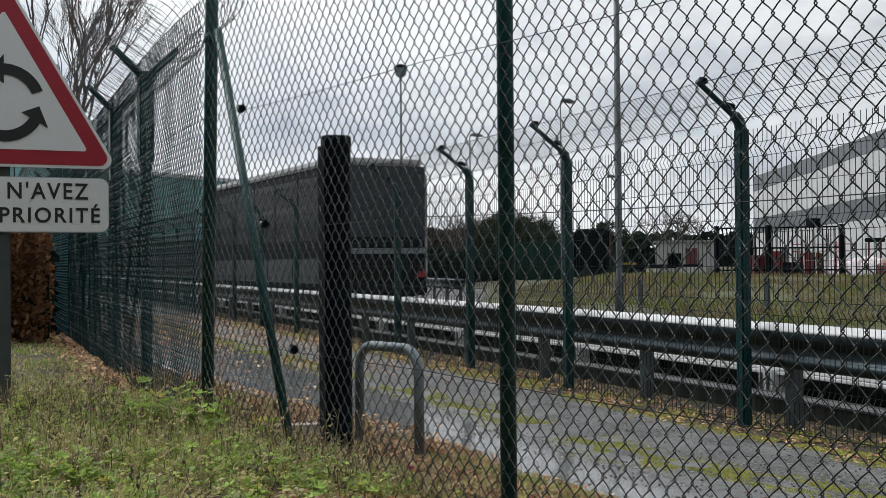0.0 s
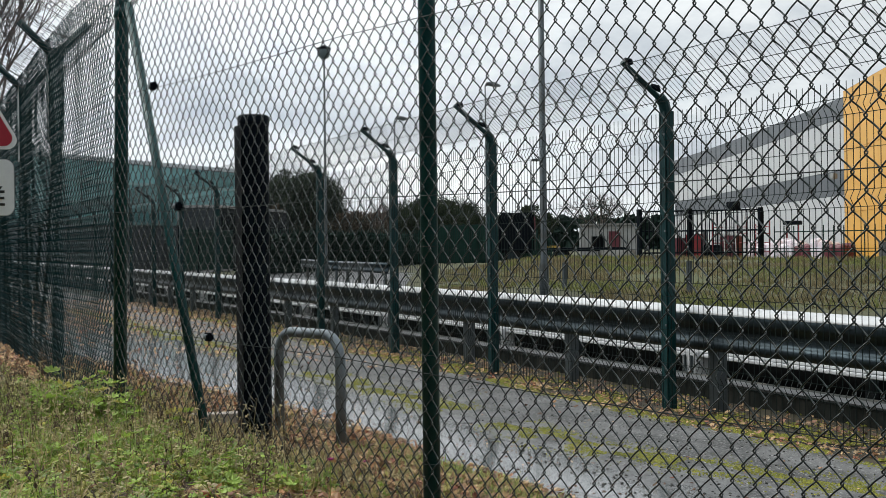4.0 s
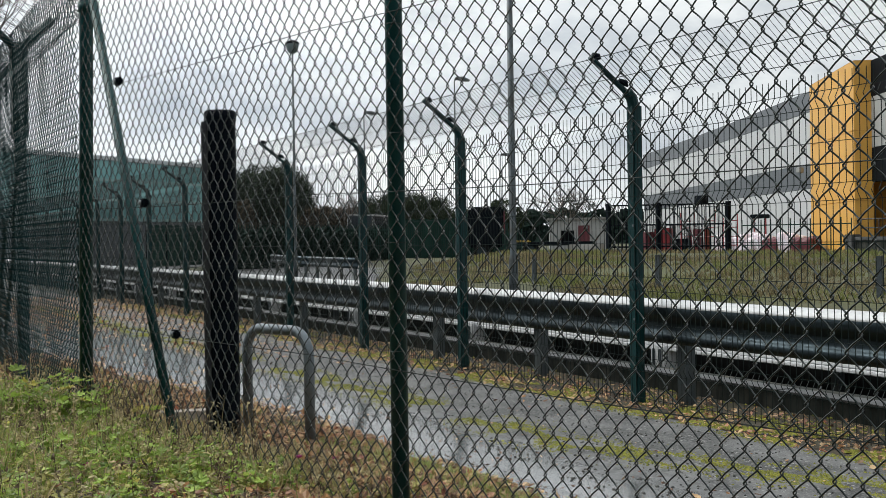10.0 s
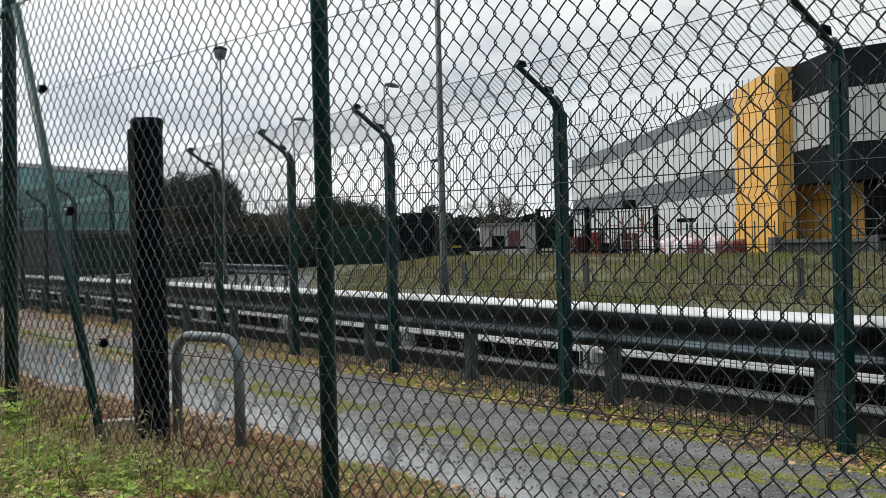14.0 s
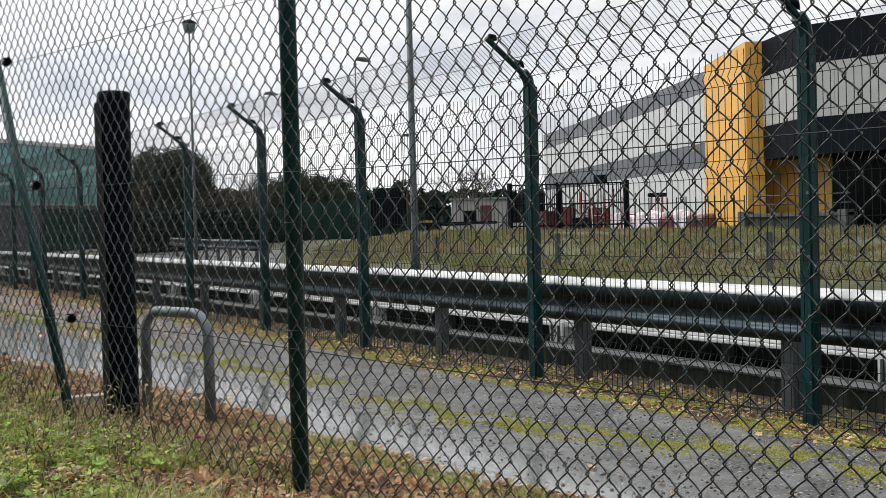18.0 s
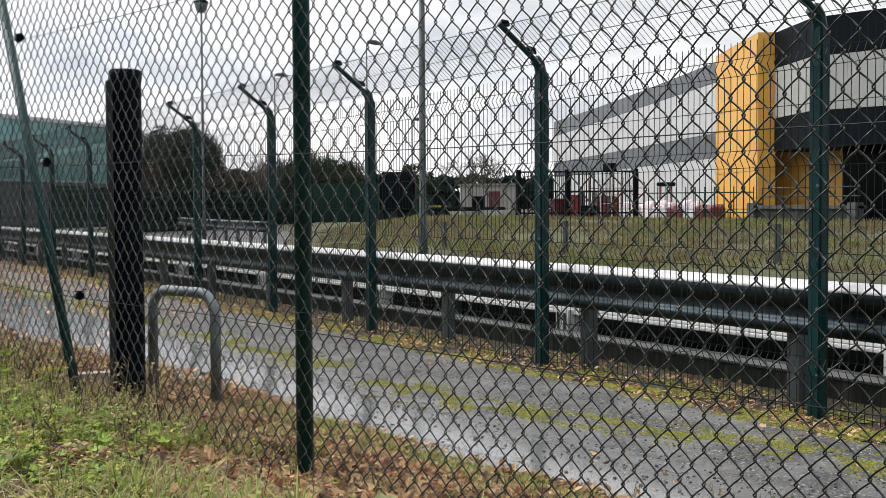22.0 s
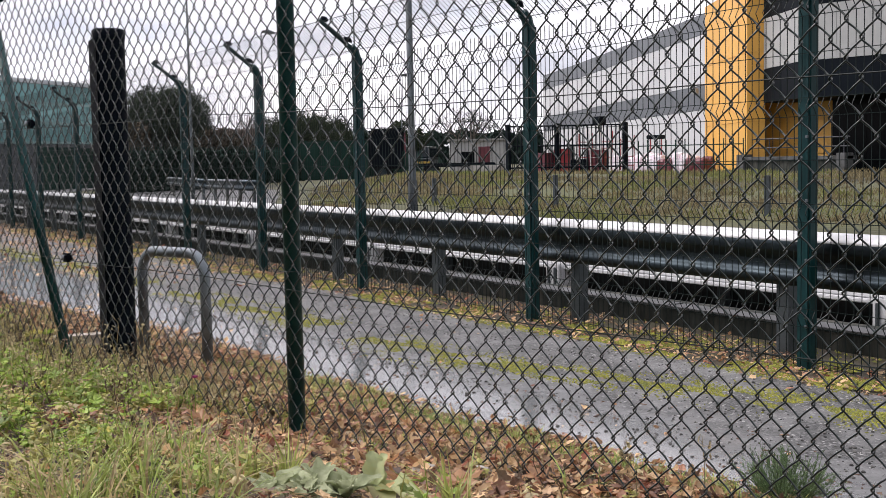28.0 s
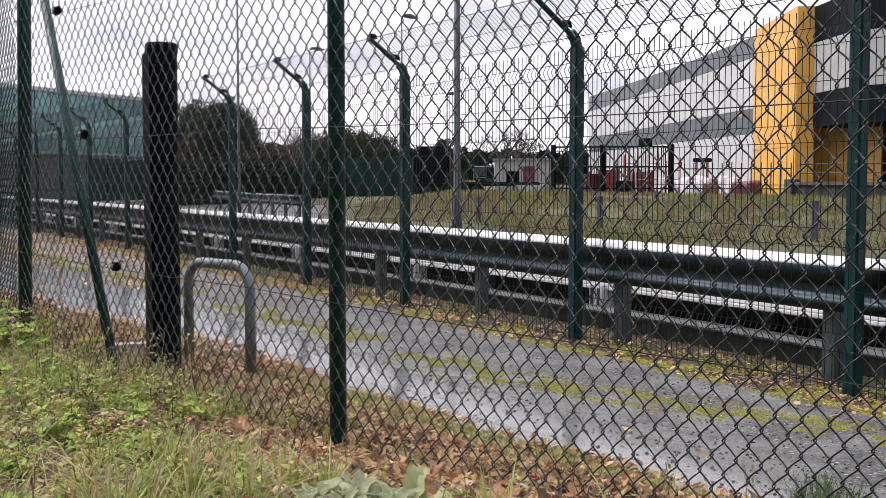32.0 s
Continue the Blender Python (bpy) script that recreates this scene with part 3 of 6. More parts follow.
def near_fence():
    f = thing("chain_link_fence", "tall dark green chain-link fence with round steel posts and leaning brace", "fence")
    ang = math.degrees(math.atan2(ALONG.y, ALONG.x))
    post_me = post_round(2.85, 0.0305).mesh("post", GREEN_POST_LIT, True)
    for p in (NEAR, NEAR + ALONG * 2.5, NEAR + ALONG * 5.0):
        o = part("post", post_me, None, f)
        o.matrix_basis = pose(p.x, p.y, ground_z(p.x, p.y) - 0.15)
    c = part("post", post_round(2.85, 0.039), GREEN_POST_LIT, f, "thicker green corner post", True)
    c.matrix_basis = pose(CORNER.x - 0.02, CORNER.y, 0.08, 0, 3.0, ang)
    part("cap", Shape().tube([(0, 0, 2.85), (0, 0, 2.88), (0, 0, 2.9)], [0.043, 0.043, 0.022], 16), GREEN_POST_LIT, c, "", True)
    foot = CORNER + ALONG * 1.41
    top = Vector((CORNER.x, CORNER.y, 2.62)) + ALONG * 0.23
    part("brace", Shape().tube([top, (foot.x, foot.y, 0.04)], 0.0245, 14), GREEN_POST_LIT, f, "weathered green diagonal brace tube", True)
    part("collar", Shape().tube([CORNER + ALONG * 0.112 + Vector((0, 0, 2.56)), CORNER + ALONG * 0.115 + Vector((0, 0, 2.62))], 0.044, 16), GREEN_POST_LIT, f, "", True)
    # the mesh hangs on the side of the posts that faces the camera
    off = FACING * 0.034
    wave = lambda x, z: 0.004 * noise.noise((x * 1.3, z * 1.1, 7))
    m = part("wire_mesh", chain_link((-83, 79), (-19, 45), near_hook, 0.0023, 5, wave), GREEN_WIRE, f, "dark green plastic-coated diamond wire mesh", True)
    tagged(m, kind="stuff")
    m.matrix_basis = pose(CORNER.x + off.x, CORNER.y + off.y, 0.0, 0, 0, ang)
    for z, fall in ((0.782, 0.003), (1.41, 0.010), (2.055, 0.026), (2.82, 0.026)):
        w = Shape()
        a, b = CORNER + off * 1.15, NEAR + ALONG * 5 + off * 1.15
        w.tube([a.lerp(b, t / 30) + Vector((0, 0, z + fall * (1.9 - 8.8 * t / 30) - 0.012 * math.sin(math.pi * ((t / 30 * 8.8) % 2.9) / 2.9))) for t in range(31)], 0.0016, 5)
        part("tension_wire", w, DARK_WIRE, f)
    for z, d in ((0.785, 1.45), (1.43, 1.07), (2.085, 0.735)):
        p = CORNER + ALONG * d + off * 1.3
        t = part("tensioner", Shape().box(-0.032, -0.018, -0.022, 0.032, 0.018, 0.02, 0.009), BLACK_POST, f, "small dark wire ratchet")
        t.matrix_basis = pose(p.x, p.y, z, 0, 0, ang)
        part("drum", Shape().tube([(0, -0.022, 0), (0, 0.022, 0)], 0.013, 10), PIPE, t, "metal winding drum", True)
    # clips that hold the mesh on the post
    for k in range(7):
        part("clip", Shape().tube([(NEAR.x + 0.0325 * math.cos(a), NEAR.y + 0.0325 * math.sin(a), 0.45 + 0.38 * k) for a in [i * math.pi / 6 for i in range(13)]], 0.0015, 4), GREEN_WIRE, f)


near_fence()


def side_fence():
    """From the corner post away along the lawn, with Y-shaped arms and a coil of razor wire."""
    f = thing("security_fence", "long dark green chain-link fence topped with coiled razor wire", "fence")
    post = Shape().box(-0.045, -0.04, -0.1, 0.045, 0.04, 2.56, 0.006).mesh("post", GREEN_POST)
    arm = Shape()
    arm.tube([(0, 0, 2.52), (0, -0.26, 2.78)], 0.030, 8)
    arm_me = arm.mesh("arm", GREEN_POST, True)
    arm2 = Shape().tube([(0, 0, 2.52), (0, 0.26, 2.78)], 0.030, 8).mesh("arm", GREEN_POST, True)
    head = Shape().box(-0.085, -0.055, 1.85, 0.085, 0.055, 2.58, 0.008).mesh("head_plate", GREEN_POST)
    base = 0.2
    xs = [-9.35 - 2.15 * k for k in range(12)]
    for x in xs:
        p = part("post", post, None, f)
        p.matrix_basis = pose(x, -3.90, base)
        part("arm", arm_me, None, p)
        part("arm", arm2, None, p)
        part("head_plate", head, None, p)
    wave = lambda x, z: 0.07 * min(1.0, x / 1.5) + 0.025 * noise.noise((x * 0.8, z * 0.7, 3)) + 0.012 * noise.noise((x * 3, z * 3, 9))
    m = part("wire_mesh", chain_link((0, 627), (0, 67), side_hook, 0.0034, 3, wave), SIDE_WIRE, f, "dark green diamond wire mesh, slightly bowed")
    tagged(m, kind="stuff")
    m.matrix_basis = pose(-6.97, -3.885, 0.14, 0, 0, 180)
    for z in (0.77, 1.42, 2.075, 2.84):
        part("tension_wire", Shape().tube([(-6.94, -3.96, z), (-32, -3.96, z)], 0.002, 4), DARK_WIRE, f)
    for y, z in ((-4.15, 2.94), (-4.03, 2.82), (-3.77, 2.82), (-3.65, 2.94)):
        part("barbed_wire", Shape().tube([(-7.0, y, z), (-34, y, z)], 0.0025, 4), RAZOR, f)
    # two interleaved coils of razor wire
    for ph in (0.0, 2.1):
        coil = Shape()
        pts = []
        for i in range(2600):
            a = i / 14 * 2 * math.pi / 2 + ph
            x = -7.1 - i * 0.0105
            rr = 0.40 + 0.04 * noise.noise((x * 3, ph, 0))
            pts.append((x + 0.03 * math.sin(a * 0.5), -3.90 + rr * math.cos(a), 3.10 + rr * math.sin(a)))
        coil.tube(pts, 0.0026, 3, False)
        for i in range(0, len(pts), 3):
            p = Vector(pts[i])
            d = Vector((rnd(-1, 1), rnd(-1, 1), rnd(-1, 1))).normalized() * 0.022
            w = d.orthogonal().normalized() * 0.006
            coil.face(p - d, p + w, p + d, p - w)
        part("razor_coil", coil, RAZOR, f, "springy coil of razor wire")


side_fence()


# ---- welded mesh fence before the crash barrier ----
def far_fence():
    f = thing("welded_mesh_fence", "dark green welded wire fence with folded panels and outward arms", "fence")
    H = 2.18
    post = Shape().box(-0.045, -0.04, -0.2, 0.045, 0.04, H, 0.012)
    post.tube([(0, 0, H - 0.02), (0, -0.02, H + 0.05), (0, -0.06, H + 0.09)], 0.042, 10)
    post_me = post.mesh("post", GREEN_POST)
    arm_me = Shape().tube([(0, -0.03, H + 0.06), (0, -0.38, H + 0.325)], 0.021, 8).mesh("arm", GREEN_POST)
    knob = Shape().tube([(0, -0.29, H + 0.315), (0, -0.31, H + 0.33), (0, -0.345, H + 0.33), (0, -0.365, H + 0.31)], [0.008, 0.026, 0.03, 0.012], 8).mesh("end_cap", BLACK_POST, True)
    knob2 = Shape().tube([(0.0, -0.05, H + 0.13), (0, -0.075, H + 0.155), (0, -0.12, H + 0.16), (0, -0.15, H + 0.15)], [0.008, 0.024, 0.026, 0.01], 8).mesh("clamp", BLACK_POST, True)
    clip_me = Shape().box(-0.008, -0.050, -0.008, 0.008, -0.038, 0.008, 0.002).mesh("clip", PIPE)
    W = 2.5
    panel = Shape()
    prof = [(0.0, 0.03)]
    for z in (0.30, 0.88, 1.46, 2.0):
        prof += [(0.0, z - 0.05), (-0.028, z), (0.0, z + 0.05)]
    prof.append((0.0, H - 0.03))
    for i in range(51):
        x = i * W / 50
        panel.tube([(x, y, z) for y, z in prof], 0.0024, 4, False)
    zs = [0.06] + [z + d for z in (0.30, 0.88, 1.46, 2.0) for d in (-0.05, 0.05)] + [0.59, 1.17, 1.75]
    for z in zs:
        panel.tube([(0, -0.005, z), (W, -0.005, z)], 0.0028, 4, False)
    panel_me = panel.mesh("panel", DARK_WIRE)
    top = Shape()
    for i in range(51):
        x = i * W / 50
        top.tube([(x, -0.03, H + 0.03), (x, -0.36, H + 0.305)], 0.0021, 3, False)
    for t in (0.06, 0.5, 0.98):
        top.tube([(0, -0.03 - 0.33 * t, H + 0.03 + 0.275 * t), (W, -0.03 - 0.33 * t, H + 0.03 + 0.275 * t)], 0.003, 4, False)
    top_me = top.mesh("top_panel", DARK_WIRE)
    xs = [0.75, -1.72, -4.22, -6.76, -9.42, -11.72, -14.12, -16.7, -19.25, -21.87] + [-24.4 - 2.5 * k for k in range(8)]
    for i, x in enumerate(xs):
        p = part("post", post_me, None, f)
        p.matrix_basis = pose(x, 0, 0)
        part("arm", arm_me, None, p)
        part("end_cap", knob, None, p)
        part("clamp", knob2, None, p)
        for z in (0.25, 0.62, 0.95, 1.3, 1.65, 2.0):
            part("clip", clip_me, None, p).matrix_basis = pose(0.03, 0, z)
        if i + 1 < len(xs):
            for me, nm in ((panel_me, "panel"), (top_me, "top_panel")):
                q = tagged(part(nm, me, None, f), kind="stuff")
                q.matrix_basis = Matrix.Translation((xs[i + 1], -0.05, 0)) @ Matrix.Diagonal(((x - xs[i + 1]) / W, 1, 1, 1))


far_fence()


# ---- crash barrier ----
def barrier():
    b = thing("crash_barrier", "galvanised steel crash barrier with rounded beam on steel posts", "crash barrier")
    # beam: a broad rounded upper wave, a recess, and a lower roll
    def roll(cx, cz, r, a0, a1, n):
        return [(cx - r * math.cos(math.radians(a0 + (a1 - a0) * i / n)), cz + r * math.sin(math.radians(a0 + (a1 - a0) * i / n))) for i in range(n + 1)]

    front = [(0.05, 0.0)] + roll(0.022, 0.042, 0.042, -90, 52, 9) + [(0.008, 0.088), (0.012, 0.100), (0.013, 0.142), (0.008, 0.152)]
    front += roll(0.016, 0.238, 0.072, -42, 90, 11) + [(0.06, 0.3098), (0.10, 0.3098)]
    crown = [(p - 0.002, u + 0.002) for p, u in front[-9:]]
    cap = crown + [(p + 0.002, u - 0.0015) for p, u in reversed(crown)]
    prof = front + [(p + 0.007, u - 0.007) for p, u in reversed(front)]
    x = 6.0
    k = 0
    while x > -74:
        x1 = x - 4.0
        s = Shape().sweep([(a, u) for a, u in prof], (x1 - 0.04, 0.17, 0.442), (x, 0.17 + 0.0006 * (k % 2), 0.442), (-1, 0, 0), True, False)
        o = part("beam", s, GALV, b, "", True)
        o.data.set_sharp_from_angle(angle=radians(35))
        # the sky mirrored along the crown is painted as a pale strip
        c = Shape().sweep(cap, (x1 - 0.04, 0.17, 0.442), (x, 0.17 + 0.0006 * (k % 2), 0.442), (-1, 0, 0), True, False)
        part("top_edge", c, GALV_LIGHT, b, "pale strip for the sky's reflection on the upper edge", True)
        x, k = x1, k + 1
    post = Shape()
    post.box(-0.045, -0.04, -0.2, 0.045, -0.034, 0.72).box(-0.045, -0.034, -0.2, -0.039, 0.05, 0.72).box(0.039, -0.034, -0.2, 0.045, 0.05, 0.72)
    post_me = post.mesh("post", GALV_DARK)
    bolt = Shape().tube([(0, -0.05, 0), (0, -0.062, 0)], 0.014, 6).mesh("bolt", GALV)
    for k in range(36):
        px = -0.69 - 1.952 * k
        p = part("post", post_me, None, b)
        p.matrix_basis = pose(px, 0.27, 0)
        part("bolt", bolt, None, p).matrix_basis = pose(0, 0.005, 0.60)
    # the lower rear rail
    r = thing("rear_rail", "low pale galvanised rail behind the crash barrier", "crash barrier")
    for z, y in ((0.325, 1.32), (0.292, 1.26), (0.26, 1.22)):
        part("plank", Shape().box(-74, y - 0.07, z - 0.028, 8, y + 0.03, z, 0.006), GALV_LIGHT, r)
    for k in range(38):
        part("post", Shape().box(-0.04, 0, -0.1, 0.04, 0.06, 0.31), GALV_DARK, r).matrix_basis = pose(-0.3 - 1.952 * k, 1.34, 0)
    sup = Shape().box(-0.09, 0, 0.06, 0.09, 0.012, 0.30, 0.004).box(-0.09, 0.014, 0.06, -0.078, 0.16, 0.30).box(0.078, 0.014, 0.06, 0.09, 0.16, 0.30)
    sup_me = sup.mesh("support", GALV_LIGHT)
    rib_me = Shape().box(-0.012, -0.018, 0.09, 0.012, -0.001, 0.27, 0.003).mesh("rib", GALV_DARK)
    for k in range(18):
        q = part("support", sup_me, None, r, "pale folded steel support")
        q.matrix_basis = pose(-4.53 - 3.4 * k, 1.10, -0.02)
        for dx in (-0.045, 0.045):
            part("rib", rib_me, None, q).matrix_basis = pose(dx, 0, 0)
    # a black sheet is put here in place of shade in the gap
    part("backing", Shape().box(-74, 1.42, -0.3, 8, 1.46, 0.25), TYRE, r, "black sheet added for the shade behind the rail")


barrier()


def far_barrier(line):
    b = thing("far_crash_barrier", "galvanised crash barrier on the far side of the road", "crash barrier")
    prof = [(0.03, 0.0), (-0.03, 0.04), (-0.03, 0.08), (0.01, 0.12), (0.01, 0.19), (-0.03, 0.23), (-0.03, 0.27), (0.03, 0.31), (0.04, 0.31), (-0.02, 0.27), (-0.02, 0.23), (0.02, 0.19), (0.02, 0.12), (-0.02, 0.08), (-0.02, 0.04), (0.04, 0.0)]
    pts = [Vector(p) for p in line]
    for a, c in zip(pts, pts[1:]):
        s = Shape().sweep(prof, a + Vector((0, 0, 0.45)), c + Vector((0, 0, 0.45)), c - a)
        part("beam", s, GALV, b, "", True)
        for t in (0.1, 0.35, 0.6, 0.85):
            p = a.lerp(c, t)
            part("post", Shape().box(p.x - 0.05, p.y + 0.03, -0.1, p.x + 0.05, p.y + 0.1, p.z + 0.76), GALV_DARK, b)


far_barrier(((-29.5, 7.6, 0), (-35, 8.2, 0), (-44, 10.0, 0)))


# ---- bollard, hoop, plank ----
def bollard():
    b = thing("bollard", "tall round black bollard standing in the leaves", "bollard", (-6.42, -3.188, 0.06), 0)
    s = Shape().tube([(0, 0, 0), (0, 0, 0.05), (0, 0, 0.052), (0, 0, 1.845), (0, 0, 1.86)], [0.094, 0.094, 0.087, 0.0865, 0.0865], 32)
    part("shaft", s, BLACK_POST, b, "", True).data.set_sharp_from_angle(angle=radians(40))
    c = Shape().tube([(0, 0, 1.855), (0, 0, 1.868), (0, 0, 1.905), (0, 0, 1.915)], [0.0895, 0.091, 0.091, 0.083], 32)
    part("cap", c, BLACK_POST, b, "slightly wider black cap", True).data.set_sharp_from_angle(angle=radians(40))
    part("side_channel", Shape().box(-0.092, -0.078, 0.03, -0.056, -0.02, 1.85, 0.004), CHANNEL, b, "dull grey steel channel along one side").matrix_basis = pose(0, 0, 0, 0, 0, 58)


bollard()


def hoop():
    h = thing("hoop_barrier", "bent grey galvanised pipe hoop beside the black bollard", "barrier")
    a, c = Vector((-6.595, -2.995, 0.02)), Vector((-6.03, -2.82, 0.02))
    u = (c - a).normalized()
    r, top = 0.14, 0.715
    pts = [a]
    for i in range(9):
        t = math.pi / 2 * i / 8
        pts.append(a + u * (r - r * math.cos(t)) + Vector((0, 0, top - 0.02 - r + r * math.sin(t))))
    for i in range(9):
        t = math.pi / 2 * i / 8
        pts.append(c - u * (r - r * math.sin(t)) + Vector((0, 0, top - 0.02 - r + r * math.cos(t))))
    pts.append(c)
    part("pipe", Shape().tube(pts, 0.030, 16), PIPE, h, "", True)


hoop()

plank = thing("plank", "short bleached timber offcut lying in the leaves", "timber", (-7.22, -3.2, 0.14), 78)
part("board", Shape().box(-0.17, -0.055, -0.05, 0.17, 0.055, 0.02, 0.004), WOOD_PALE, plank)


# ---- road sign ----
def rounded_plate(x0, z0, x1, z1, r, y0, y1):
    """A flat plate with rounded corners, its face at y0."""
    pts = []
    for cx, cz, a in ((x1 - r, z1 - r, 0), (x0 + r, z1 - r, 90), (x0 + r, z0 + r, 180), (x1 - r, z0 + r, 270)):
        pts += [(cx + r * math.cos(math.radians(a + 15 * i)), cz + r * math.sin(math.radians(a + 15 * i))) for i in range(7)]
    q, n = Shape(), len(pts)
    q.v = [(x, y0, z) for x, z in pts] + [(x, y1, z) for x, z in pts]
    q.f = [tuple(range(n)), tuple(reversed(range(n, 2 * n)))] + [(i, i + n, (i + 1) % n + n, (i + 1) % n) for i in range(n)]
    return q


def road_sign():
    s = thing("road_sign", "red-edged triangular roundabout warning sign with white text plate on steel pole", "road sign", (-7.465, -5.016, 0.20), 92)
    s.matrix_basis = s.matrix_basis @ Matrix.Diagonal((1.25, 1.25, 1.25, 1))
    # local x runs to the right along the face, the face looks along -y
    pole = Shape().box(-0.03, 0.012, -0.2, 0.03, 0.072, 2.0, 0.006)
    part("pole", pole, GALV_DARK, s, "weathered galvanised square pole")

    def tri(size, corner, y, depth):
        pts = []
        R = size / math.sqrt(3)
        for k in range(3):
            a = math.pi / 2 + k * 2 * math.pi / 3
            cx, cz = (R - corner * 2) * math.cos(a), (R - corner * 2) * math.sin(a)
            for i in range(9):
                b = a - math.pi / 3 + 2 * math.pi / 3 * i / 8
                pts.append((cx + corner * math.cos(b), cz + corner * math.sin(b)))
        q = Shape()
        n = len(pts)
        q.v = [(x, y, z) for x, z in pts] + [(x, y + depth, z) for x, z in pts]
        q.f = [tuple(range(n)), tuple(reversed(range(n, 2 * n)))] + [(i, i + n, (i + 1) % n + n, (i + 1) % n) for i in range(n)]
        return q

    cz = 1.625
    for size, corner, y, depth, m, nm in ((1.10, 0.045, -0.012, 0.024, SIGN_WHITE, "plate"), (1.05, 0.04, -0.0145, 0.004, SIGN_RED, "red_border"), (0.80, 0.012, -0.017, 0.004, SIGN_WHITE, "white_field")):
        o = part(nm, tri(size, corner, y, depth), m, s)
        o.matrix_basis = pose(0, 0, cz)
    for k in range(3):
        arc = Shape()
        a0 = math.radians(-100 + 120 * k)
        steps = 12
        r0, r1 = 0.138, 0.194
        for i in range(steps):
            t0, t1 = a0 + math.radians(70) * i / steps, a0 + math.radians(70) * (i + 1) / steps
            arc.face(*[(r * math.cos(t), -0.0215, r * math.sin(t)) for r, t in ((r0, t0), (r1, t0), (r1, t1), (r0, t1))])
        t = a0 + math.radians(70)
        tip = t + math.radians(26)
        rm = (r0 + r1) / 2
        arc.face((0.092 * math.cos(t), -0.0215, 0.092 * math.sin(t)), (0.240 * math.cos(t), -0.0215, 0.240 * math.sin(t)), (rm * math.cos(tip), -0.0215, rm * math.sin(tip)))
        part("arrow", arc, SIGN_BLACK, s).matrix_basis = pose(0, 0, cz)
    part("text_plate", rounded_plate(-0.5, 0.985, 0.5, 1.255, 0.04, -0.012, 0.012), SIGN_WHITE, s, "white rounded plate with black French words")
    part("plate_edge", rounded_plate(-0.504, 0.981, 0.504, 1.259, 0.044, -0.009, 0.015), SIGN_BACK, s)
    for text, right, z, size, wide in (("N'AVEZ", 0.40, 1.150, 0.115, 0.875), ("PRIORITÉ", 0.459, 1.032, 0.105, 0.955)):
        cu = bpy.data.curves.new("lettering", "FONT")
        cu.body, cu.size, cu.align_x, cu.extrude, cu.offset, cu.space_character = text, size, "RIGHT", 0.0006, 0.0018, 1.2
        cu.materials.append(SIGN_BLACK)
        o = new("lettering", cu)
        o.parent = s
        o.matrix_basis = pose(right, -0.0145, z, 90, 0, 0) @ Matrix.Diagonal((wide, 1, 1, 1))
    for z in (1.12, 1.45, 1.85):
        part("clamp", Shape().box(-0.06, 0.01, z - 0.02, 0.06, 0.08, z + 0.02, 0.004), GALV, s)


road_sign()


# ---- buildings ----
def clad(parent, name, a, b, z0, z1, material, step, depth=0.12, zs=None):
    """Upright panels side by side from a to b; zs gives the top at each end."""
    d = b - a
    n = max(1, round(d.length / step))
    side = Vector((d.y, -d.x, 0)).normalized() * depth
    for i in range(n):
        t0, t1 = i / n, (i + 1) / n
        p, q = a.lerp(b, t0) , a.lerp(b, t1)
        gap = d.normalized() * 0.006
        p, q = p + gap, q - gap
        lo0, lo1 = (z0(t0), z0(t1)) if callable(z0) else (z0, z0)
        hi0, hi1 = (z1(t0), z1(t1)) if callable(z1) else (z1, z1)
        s = Shape()
        s.v = [(*(p + o).xy, z) for o in (side, Vector()) for z in (lo0, hi0)] + [(*(q + o).xy, z) for o in (side, Vector()) for z in (lo1, hi1)]
        s.f = [(0, 1, 5, 4), (2, 6, 7, 3), (0, 2, 3, 1), (4, 5, 7, 6), (1, 3, 7, 5), (0, 4, 6, 2)]
        part(name, s, material, parent)


V = lambda x, y: Vector((x, y, 0))


def hall():
    h = thing("warehouse", "long warehouse clad in white and grey metal bands with rising roofline", "building")
    a, b = V(-40.62, 36.1), V(-77.2, 54.2)
    top = lambda t: 8.12 - 0.12 * math.sin(math.pi * t)
    g0 = lambda t: 7.14 - 0.25 * t
    clad(h, "roof_band", a, b, g0, top, HALL_GREY, 4.0, 0.25)
    clad(h, "upper_panel", a, b, 4.65, lambda t: g0(t) - 0.03, HALL_WHITE, 2.0)
    clad(h, "grey_band", a, b, 3.45, 4.62, HALL_GREY, 4.0, 0.2)
    clad(h, "lower_panel", a, b, -0.5, 3.42, HALL_WHITE, 2.0)
    core = Shape()
    n = 12
    for i in range(n):
        t0, t1 = i / n, (i + 1) / n
        sink = V((b - a).y, (a - b).x).normalized() * 0.08
        p, q = a.lerp(b, t0) + sink, a.lerp(b, t1) + sink
        back = Vector((18.0, 34.0, 0)).normalized() * 26
        core.face((*p.xy, top(t0) - 0.02), (*q.xy, top(t1) - 0.02), (*(q + back).xy, top(t1) + 1), (*(p + back).xy, top(t0) + 1))
        core.face((*p.xy, 0), (*q.xy, 0), (*q.xy, top(t1) - 0.02), (*p.xy, top(t0) - 0.02))
    part("core", core, HALL_GREY, h)
    part("camera_box", Shape().box(-41.2, 35.7, 4.2, -40.9, 36.0, 4.5, 0.05), HUT_WHITE, h, "small white security camera")


hall()


